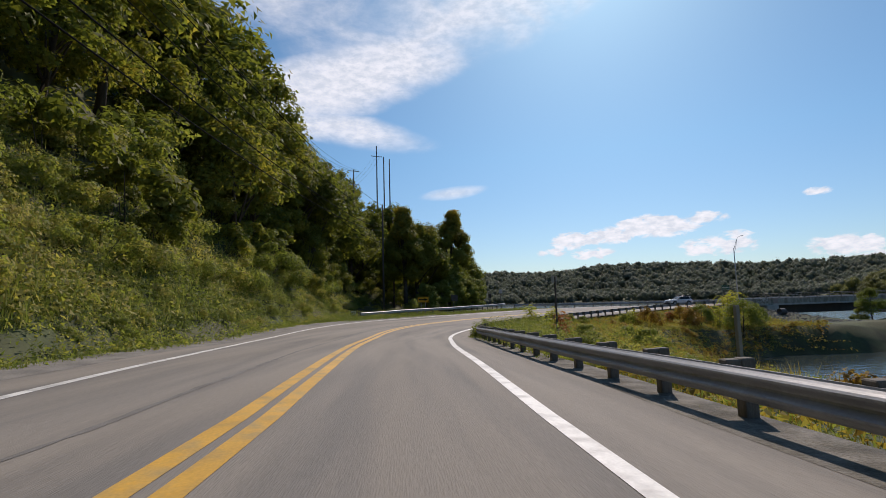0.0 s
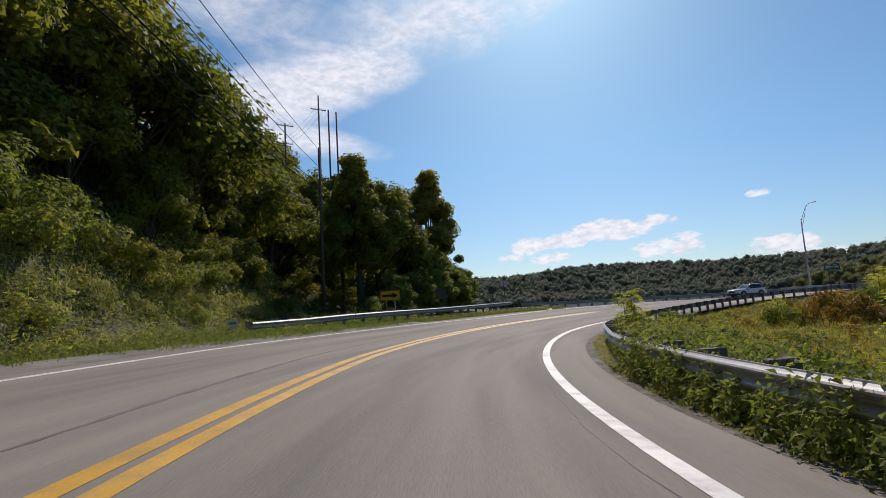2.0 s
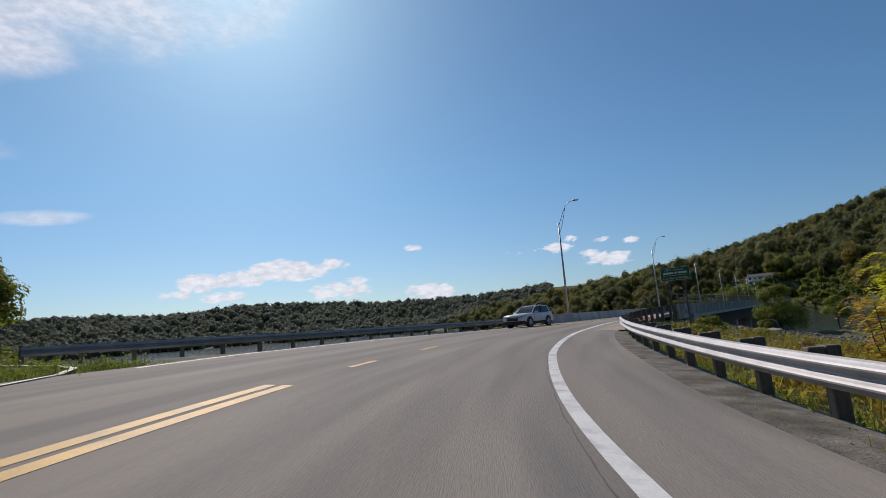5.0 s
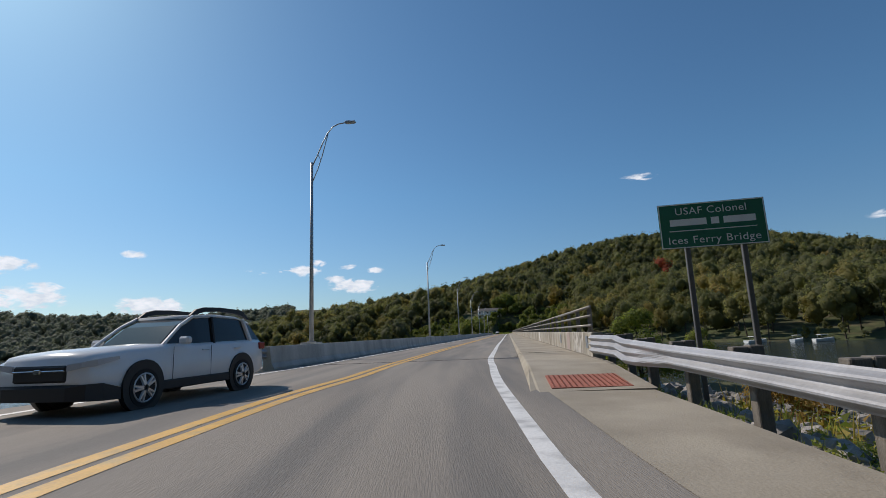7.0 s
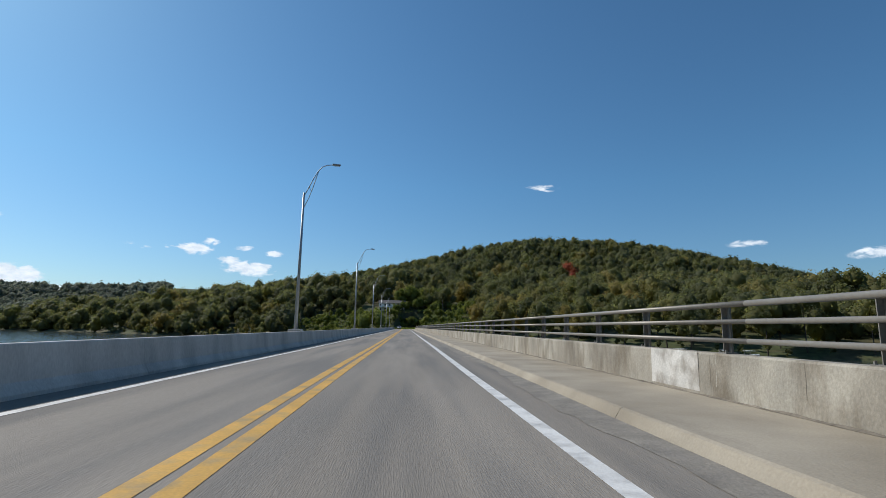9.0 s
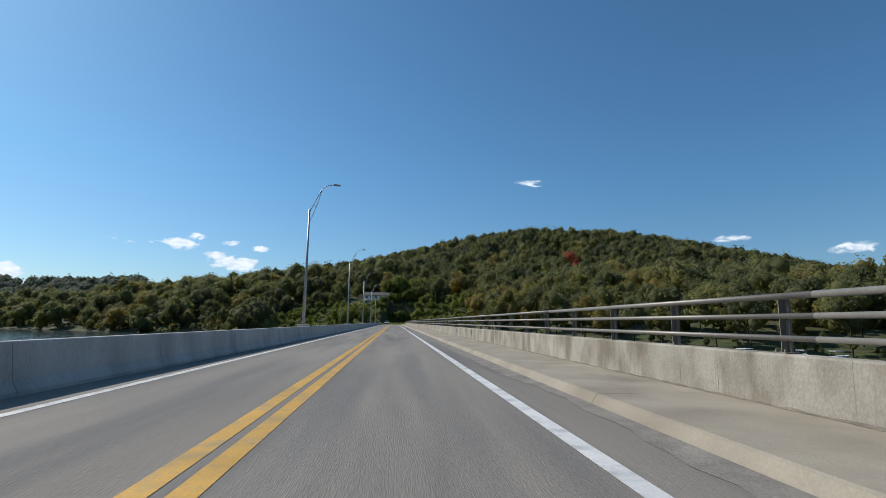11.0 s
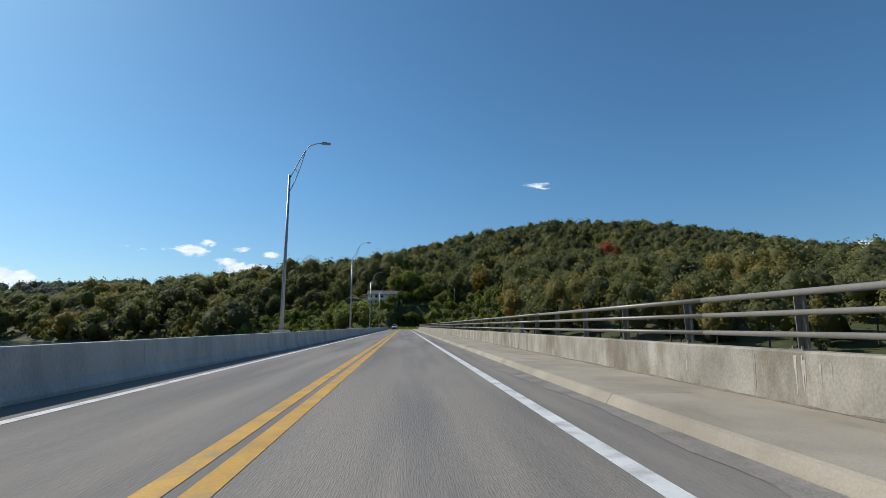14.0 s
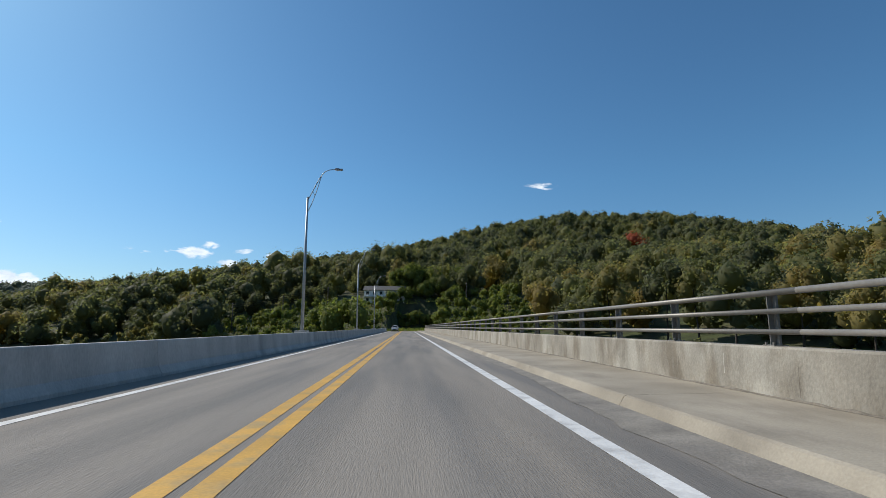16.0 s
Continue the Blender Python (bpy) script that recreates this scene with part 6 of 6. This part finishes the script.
def in_north(x, y):
    nn = -signed(SHORE_N, x, y)
    s_, o_, _ = nearest_line(x, y)
    clear = ((x > -66) & (x < 46) & (y > 280) & (y < 350)) | ((x > -32) & (x < -1) & (y > 280) & (y < 374))
    lane = (np.abs(o_) < 7) & (y < 356)
    return (nn > 3) & (nn < 150) & ~clear & ~lane


shore = stand(-330, 300, 60, 520, 10.5, in_north)
close = (np.hypot(shore[:, 0] - 10, np.maximum(shore[:, 1] - 150, 0)) < 150) & (shore[:, 0] > 0)
nn_s = -signed(SHORE_N, shore[:, 0], shore[:, 1])
rim = (nn_s < 17) & (shore[:, 0] > 30)
rim_h = rng.uniform(13, 19, rim.sum())
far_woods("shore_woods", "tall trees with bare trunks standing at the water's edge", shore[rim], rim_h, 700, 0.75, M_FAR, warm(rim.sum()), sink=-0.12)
tv, tf = [], []
for (x, y), h in zip(shore[rim], rim_h):
    base, lean = gz(x, y), rng.uniform(-0.06, 0.06, 2)
    k0 = len(tv) * 12
    rows = [[(x + lean[0] * h * u + math.cos(a) * r, y + lean[1] * h * u + math.sin(a) * r, base - 0.5 + (h * 0.75 + 0.5) * u) for a in (0.0, 1.57, 3.14, 4.71)] for u, r in ((0.0, 0.3), (0.4, 0.2), (1.0, 0.08))]
    tv.append([q for row in rows for q in row])
    tf += [(k0 + 4 * i + j, k0 + 4 * i + (j + 1) % 4, k0 + 4 * i + 4 + (j + 1) % 4, k0 + 4 * i + 4 + j) for i in (0, 1) for j in range(4)]
tagged(raw("shore_trunks", np.array(tv).reshape(-1, 3), tf, M_BARK), "grey-brown tree trunks along the lake shore", "trunks", kind="stuff")
shore = shore[~rim]
close = close[~rim]
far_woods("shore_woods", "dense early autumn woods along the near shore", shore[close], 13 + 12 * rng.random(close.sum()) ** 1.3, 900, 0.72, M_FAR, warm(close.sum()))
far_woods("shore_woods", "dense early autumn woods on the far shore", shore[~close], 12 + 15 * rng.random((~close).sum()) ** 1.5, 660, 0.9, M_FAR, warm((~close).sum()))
fringe = stand(-330, 300, 60, 520, 5.0, lambda x, y: (-signed(SHORE_N, x, y) > 0.8) & (-signed(SHORE_N, x, y) < 9) & (np.abs(x) > 9))
fringe = fringe[(fringe[:, 0] < 34) | (rng.random(len(fringe)) < 0.3)]
far_woods("shore_brush", "low green and yellowing brush along the water's edge", fringe, rng.uniform(3.0, 7.0, len(fringe)), 110, 0.75, M_FAR, warm(len(fringe), 0.15), 0.1, lobes=4)
upper = stand(-420, 480, 200, 690, 11.0, lambda x, y: (-signed(SHORE_N, x, y) >= 150) & (-signed(SHORE_N, x, y) < 480))
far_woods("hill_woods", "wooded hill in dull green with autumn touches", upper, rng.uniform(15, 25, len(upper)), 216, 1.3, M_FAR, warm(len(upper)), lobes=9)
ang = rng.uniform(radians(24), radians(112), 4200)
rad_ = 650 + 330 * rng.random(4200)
far_woods("ridge_woods", "wooded ridge across the lake, its leaves paled for haze", np.stack([-np.sin(ang) * rad_, np.cos(ang) * rad_], 1), rng.uniform(13, 20, 4200), 40, 2.2, M_RIDGE, rng.uniform(0.1, 0.4, 4200), 0.35, 0.6, 4, 0.0, 1.6)
tall_xy = np.stack([rng.uniform(-66, 24, 34), rng.uniform(384, 432, 34)], 1)
far_woods("tall_woods", "tall slender trees standing above the far shore woods", tall_xy, rng.uniform(25, 35, 34), 900, 0.8, M_FAR, warm(34), slim=0.7)
glade = np.stack([rng.uniform(-64, 46, 420), rng.uniform(290, 350, 420)], 1)
glade = glade[(np.abs(nearest_line(glade[:, 0], glade[:, 1])[1] - 0.0) > 8) & ~((glade[:, 0] > -20) & (glade[:, 0] < 3) & (glade[:, 1] > 344))]
far_woods("glade_brush", "sunny low brush below the house", glade, 1.8 + 6.5 * rng.random(len(glade)) ** 1.8, 150, 0.5, M_BRUSH, rng.uniform(0.1, 0.4, len(glade)), 0.0)
lawn = np.stack([rng.uniform(-66, 48, 4200), rng.uniform(288, 356, 4200)], 1)
scatter("shore_meadow", "rough grass slope below the house", "grass", lawn, 6, 0.8, 0.6, M_GRASS, 0.2, 0.12)
red = np.array([(134.0, 420.0), (137.0, 426.0)])
far_woods("red_maple", "single orange-red maple among green trees", red, rng.uniform(25, 28, len(red)), 900, 0.9, M_SUMAC, np.full(len(red), 0.3))
end_xy = np.array([(-17.0, 297.0), (-23.5, 300.0), (14.0, 312.0), (27.0, 316.0)] + [(-6.0 + 2.4 * k + rng.uniform(-0.8, 0.8), 345.6 + rng.uniform(-0.8, 0.8)) for k in range(13)] + [(-2.0 + 3.6 * k + rng.uniform(-1, 1), 361.0 + rng.uniform(-3, 4)) for k in range(9)] + [(0.0 + 2.3 * k + rng.uniform(-0.8, 0.8), 352.5 + rng.uniform(-1.5, 1.5)) for k in range(10)] + [(-17.0 + 2.8 * k, 349.0 + rng.uniform(-1.0, 1.5)) for k in range(6)])
end_h = np.concatenate([[19.0, 15.0, 8.0, 9.0], rng.uniform(5.5, 9.5, 13), rng.uniform(11, 17, 9), rng.uniform(7, 12, 10), rng.uniform(2.2, 3.6, 6)])
far_woods("shore_tree", "bright green trees and bushes by the end of the bridge", end_xy, end_h, 900, 0.5, M_BRUSH, rng.uniform(0.05, 0.3, len(end_xy)), 0.1)

# sources that found no place are taken away
for src in templates + RUST + SMALL + SHORE:
    if "placed" not in src:
        for ob in list(src.children_recursive) + [src]:
            bpy.data.objects.remove(ob)


# ---- the house across the lake, boats, far poles ----
M_SIDING = material("white_siding", (0.80, 0.80, 0.78), 0.7, vary=0.06, scale=1, fine=12, bump=0.1, stretch=(0.2, 0.2, 6))
M_ROOF = material("grey_shingle_roof", (0.10, 0.097, 0.097), 0.9, vary=0.2, scale=1.5, fine=10, bump=0.3)
M_PANE = plain("dark_window_glass", (0.03, 0.035, 0.04), 0.12)


def house(x, y, z, w, dpt, storeys, rz, label):
    root = empty("house", at_z(x, y, z, rz), label, "house", "houses")
    h = 2.8 * storeys
    part("wall", box(bmesh.new(), w, dpt, h + 1.5, pose(0, 0, h / 2 - 0.75)), M_SIDING, root)
    bm = bmesh.new()
    prof = [(-dpt / 2 - 0.5, h - 0.1), (0, h + 2.0), (dpt / 2 + 0.5, h - 0.1), (dpt / 2 + 0.5, h - 0.28), (0, h + 1.8), (-dpt / 2 - 0.5, h - 0.28)]
    sweep(bm, [((-w / 2 - 0.5, 0, 0), (0, 1, 0), (0, 0, 1)), ((w / 2 + 0.5, 0, 0), (0, 1, 0), (0, 0, 1))], prof)
    part("roof", bm, M_ROOF, root)
    n = int(w / 2.6)
    for lv in range(storeys):
        for k in range(n):
            wx = -w / 2 + w * (k + 0.5) / n
            win = part("window", box(bmesh.new(), 1.3, 0.10, 1.5, pose(wx, -dpt / 2, lv * 2.8 + 1.45)), M_SIGNWHITE, root)
            part("pane", box(bmesh.new(), 1.1, 0.06, 1.3, pose(wx, -dpt / 2 - 0.04, lv * 2.8 + 1.45)), M_PANE, win)
    if storeys > 1:
        part("balcony", box(bmesh.new(), w, 1.8, 0.18, pose(0, -dpt / 2 - 0.9, 2.75)), M_SIDING, root)
        bm = bmesh.new()
        for k in range(int(w / 0.6)):
            box(bm, 0.07, 0.07, 0.9, pose(-w / 2 + 0.3 + k * 0.6, -dpt / 2 - 1.75, 3.25))
        box(bm, w, 0.09, 0.09, pose(0, -dpt / 2 - 1.75, 3.72))
        part("balcony_rail", bm, M_SIDING, root)
        for k in range(7):
            part("porch_post", box(bmesh.new(), 0.16, 0.16, 2.7, pose(-w / 2 + 0.2 + k * (w - 0.4) / 6, -dpt / 2 - 1.7, 1.35)), M_SIDING, root)
    return root


house(-7.8, 358, 11.2, 17, 9, 2, -3, "long white two-storey house with a balcony on the wooded shore")
house(-76, 420, 21.0, 11, 8, 1, 14, "pale house half hidden in the woods")
for x, y in ((-62, 330), (-46, 338), (-30, 344), (24, 330)):
    utility_pole(x, y, gz(x, y), gz(x, y) + 11, [(0.5, 2.4)])
for dz in (0.0, 0.7, 1.5):
    cable((-62, 330, gz(-62, 330) + 10.6 - dz), (-46, 338, gz(-46, 338) + 10.6 - dz), 0.4, 0.05)
    cable((-46, 338, gz(-46, 338) + 10.6 - dz), (-30, 344, gz(-30, 344) + 10.6 - dz), 0.4, 0.05)


def boat(x, y, rz, length, label):
    root = empty("motor_boat", at_z(x, y, WATER_Z, rz), label, "boat", "moored boats")
    bm = bmesh.new()
    rings = []
    for k, (u, wd, zt) in enumerate(((-0.5, 0.85, 0.9), (-0.2, 1.0, 0.9), (0.15, 0.95, 1.0), (0.38, 0.55, 1.15), (0.5, 0.06, 1.25))):
        w = wd * length * 0.17
        rings.append([bm.verts.new((u * length, a * w, zz)) for a, zz in ((-1, zt), (-0.8, 0.1), (0, -0.25), (0.8, 0.1), (1, zt))])
    for a, b in zip(rings, rings[1:]):
        for i in range(5):
            bm.faces.new((a[i], a[(i + 1) % 5], b[(i + 1) % 5], b[i]))
    bm.faces.new(rings[0][::-1])
    bm.faces.new(rings[-1])
    part("hull", bm, M_SIGNWHITE, root)
    part("canopy", box(bmesh.new(), length * 0.42, length * 0.28, 0.12, pose(-0.05 * length, 0, 2.1), 0.04), M_SIGNWHITE, root)
    for a in (-0.2, 0.12):
        for b in (-0.12, 0.12):
            part("canopy_post", rod(bmesh.new(), (a * length, b * length, 0.8), (a * length, b * length, 2.06), 0.03, seg=6), M_GALV, root)
    return root


boat(85, 168, 20, 8.0, "white pontoon boat moored by the far shore")
boat(95, 163, 35, 6.0, "small white motor boat at the far shore")
boat(101, 160, 10, 6.5, "white boat under a canopy by the shore")


# ---- the oncoming car ----
M_CARPAINT = material("pearl_white_car_paint", (0.74, 0.74, 0.74), 0.18, 0.0, vary=0.02, bump=0.0)
M_CLAD = plain("black_plastic_cladding", (0.02, 0.02, 0.021), 0.6)
M_GLASS = plain("tinted_car_glass", (0.015, 0.018, 0.02), 0.05)
M_TYRE = plain("tyre_rubber", (0.015, 0.015, 0.015), 0.85)
M_RIM = material("machined_alloy", (0.55, 0.55, 0.56), 0.35, 0.8, vary=0.05, bump=0.0)
M_CHROME = plain("chrome", (0.6, 0.6, 0.6), 0.15, 1.0)
M_LAMPGLASS = plain("headlamp_lens", (0.45, 0.47, 0.5), 0.08)


def loft(bm, sections):
    """sections: (x, [(y, z), ...]) from front to back, joined into one skin with closed ends."""
    rings = [[bm.verts.new((x, y, z)) for y, z in pts] for x, pts in sections]
    n = len(rings[0])
    for a, b in zip(rings, rings[1:]):
        for i in range(n):
            bm.faces.new((a[i], a[(i + 1) % n], b[(i + 1) % n], b[i]))
    bm.faces.new(rings[0][::-1])
    bm.faces.new(rings[-1])
    return bm


def body_ring(w, low, belt, crown):
    """Half-round cross section of the lower body."""
    return [(-w, low + 0.08), (-w * 1.0, (low + belt) / 2), (-w * 0.97, belt - 0.04), (-w * 0.86, crown), (0, crown + 0.025), (w * 0.86, crown), (w * 0.97, belt - 0.04), (w * 1.0, (low + belt) / 2), (w, low + 0.08), (w * 0.9, low), (-w * 0.9, low)]


def car(m, label):
    """A wagon 4.85 m long; x forward, wheels on z = 0."""
    root = empty("car", m, label, "car", "cars")
    secs = [(2.44, 0.80, 0.40, 0.82, 0.86), (2.34, 0.89, 0.32, 0.90, 0.94), (2.1, 0.91, 0.27, 0.94, 0.985), (1.6, 0.92, 0.26, 0.97, 1.03), (1.0, 0.925, 0.26, 0.98, 1.05), (0.75, 0.925, 0.26, 1.00, 1.07), (0.0, 0.93, 0.26, 1.02, 1.06), (-1.2, 0.93, 0.26, 1.04, 1.08), (-1.9, 0.92, 0.28, 1.06, 1.10), (-2.25, 0.88, 0.34, 1.05, 1.09), (-2.42, 0.78, 0.42, 0.98, 1.02)]
    body = part("body", loft(bmesh.new(), [(x, body_ring(w, lo, be, cr)) for x, w, lo, be, cr in secs]), M_CARPAINT, root, smooth=True)
    body.data.polygons.foreach_set("use_smooth", [True] * len(body.data.polygons))
    cab = [(0.78, 0.80, 0.76, 1.04, 1.06), (0.30, 0.80, 0.68, 1.04, 1.42), (-0.10, 0.80, 0.66, 1.04, 1.60), (-0.8, 0.80, 0.66, 1.04, 1.64), (-1.6, 0.80, 0.65, 1.04, 1.61), (-2.05, 0.79, 0.62, 1.05, 1.51), (-2.33, 0.76, 0.62, 1.05, 1.12)]
    part("window_glass", loft(bmesh.new(), [(x, [(-wb, zb), (-wt, zt - 0.05), (-wt * 0.85, zt), (wt * 0.85, zt), (wt, zt - 0.05), (wb, zb)]) for x, wb, wt, zb, zt in cab]), M_GLASS, root, "dark tinted glass")
    roof = [(-0.02, 0.67, 1.61), (-0.8, 0.67, 1.655), (-1.6, 0.66, 1.625), (-2.08, 0.63, 1.525)]
    part("roof", loft(bmesh.new(), [(x, [(-w, z - 0.05), (-w * 0.85, z + 0.01), (0, z + 0.03), (w * 0.85, z + 0.01), (w, z - 0.05)]) for x, w, z in roof]), M_CARPAINT, root, smooth=True)
    for s in (-1, 1):
        rail_pts = [(-0.02, 1.60, 0.02), (-0.2, 1.70, 0.05), (-0.45, 1.755, 0.05), (-0.95, 1.775, 0.045), (-1.5, 1.75, 0.05), (-1.8, 1.70, 0.06), (-2.02, 1.585, 0.02)]
        part("roof_rail", loft(bmesh.new(), [(x, [(s * 0.585, z - h), (s * 0.59, z + h), (s * 0.635, z + h), (s * 0.65, z - h)]) for x, z, h in rail_pts]), M_CLAD, root, "raised black roof rail")
        part("front_pillar", tube(bmesh.new(), [(0.86, s * 0.78, 1.03), (0.32, s * 0.70, 1.42), (-0.06, s * 0.67, 1.60)], 0.035, 6), M_CARPAINT, root)
        part("door_pillar", tube(bmesh.new(), [(-0.55, s * 0.815, 1.04), (-0.62, s * 0.675, 1.60)], 0.035, 6), M_CLAD, root)
        part("rear_pillar", tube(bmesh.new(), [(-1.85, s * 0.80, 1.06), (-1.72, s * 0.665, 1.58)], [0.06, 0.05], 6), M_CARPAINT, root)
        part("sill_cladding", box(bmesh.new(), 1.95, 0.05, 0.17, pose(0.0, s * 0.925, 0.34), 0.02), M_CLAD, root)
        part("headlight", loft(bmesh.new(), [(2.46, [(s * 0.52, 0.70), (s * 0.52, 0.80), (s * 0.80, 0.83), (s * 0.80, 0.75)]), (2.30, [(s * 0.54, 0.71), (s * 0.54, 0.84), (s * 0.925, 0.87), (s * 0.925, 0.77)]), (1.92, [(s * 0.60, 0.82), (s * 0.60, 0.88), (s * 0.945, 0.90), (s * 0.945, 0.85)])]), M_LAMPGLASS, root, "clear headlight")
        part("tail_light", box(bmesh.new(), 0.25, 0.06, 0.16, pose(-2.22, s * 0.87, 0.95), 0.02), plain("tail_lamp_red", (0.25, 0.01, 0.01), 0.2), root)
        mir = part("mirror", box(bmesh.new(), 0.16, 0.22, 0.15, pose(0.52, s * 1.0, 1.12), 0.04), M_CARPAINT, root)
        part("fog_lamp_pocket", box(bmesh.new(), 0.20, 0.40, 0.26, pose(2.27, s * 0.66, 0.47, 0, 0, -s * 14), 0.06), M_CLAD, root)
        for k, x in enumerate((0.1, -0.95)):
            part("door_handle", box(bmesh.new(), 0.2, 0.03, 0.035, pose(x - 0.25, s * 0.935, 0.93), 0.01), M_CARPAINT, root)
            part("door_seam", box(bmesh.new(), 0.008, 0.006, 0.62, pose(x + 0.62, s * 0.929, 0.70)), M_CLAD, root)
    part("grille", box(bmesh.new(), 0.10, 1.06, 0.30, pose(2.42, 0, 0.665), 0.05), M_CLAD, root, "black mesh grille")
    part("grille_bar", box(bmesh.new(), 0.04, 1.0, 0.03, pose(2.47, 0, 0.71), 0.01), M_CHROME, root)
    part("badge", box(bmesh.new(), 0.03, 0.14, 0.08, pose(2.485, 0, 0.71), 0.02), M_CHROME, root)
    part("bumper_cladding", loft(bmesh.new(), [(2.53, [(-0.60, 0.26), (-0.60, 0.46), (0.60, 0.46), (0.60, 0.26)]), (2.44, [(-0.88, 0.25), (-0.88, 0.50), (0.88, 0.50), (0.88, 0.25)]), (2.2, [(-0.945, 0.23), (-0.945, 0.50), (0.945, 0.50), (0.945, 0.23)]), (1.86, [(-0.95, 0.22), (-0.95, 0.40), (0.95, 0.40), (0.95, 0.22)])]), M_CLAD, root, "black lower bumper")
    for x in (1.40, -1.35):
        for s in (-1, 1):
            bm = bmesh.new()
            bmesh.ops.create_cone(bm, cap_ends=True, segments=28, radius1=0.445, radius2=0.43, depth=0.12, matrix=pose(x, s * 0.90, 0.37, 90, 0, 0))
            part("wheel_arch", bm, M_CLAD, root)
            wheel = part("wheel", box(bmesh.new(), 0.1, 0.1, 0.1, pose(x, s * 0.86, 0.345)), M_CLAD, root)
            bm = bmesh.new()
            bmesh.ops.create_cone(bm, cap_ends=True, segments=32, radius1=0.345, radius2=0.345, depth=0.22, matrix=pose(x, s * 0.86, 0.345, 90, 0, 0))
            bmesh.ops.bevel(bm, geom=[e for e in bm.edges if len(e.link_faces) == 2 and e.calc_face_angle(0) > 1.0], offset=0.03, segments=2, affect="EDGES")
            part("tyre", bm, M_TYRE, wheel)
            bm = bmesh.new()
            for k in range(5):
                for j in (-0.12, 0.12):
                    a = 2 * math.pi * k / 5 + j
                    rod(bm, (x + 0.05 * math.cos(a), s * 0.974, 0.345 + 0.05 * math.sin(a)), (x + 0.23 * math.cos(a + j * 0.5), s * 0.970, 0.345 + 0.23 * math.sin(a + j * 0.5)), 0.034, 0.024, 6)
            tube(bm, [(x + 0.235 * math.cos(2 * math.pi * k / 24), s * 0.968, 0.345 + 0.235 * math.sin(2 * math.pi * k / 24)) for k in range(25)], 0.016, 6)
            part("rim", bm, M_RIM, wheel)
    return root


wagon = car(pose(-2.6, 0.1, 0.0, 0, 0.0, -95.0), "white station wagon with black cladding on the oncoming lane")
tagged(copy_thing(wagon, pose(-1.7, 284, 0.0, 0, 0, -90)), "distant white car on the bridge's oncoming lane")
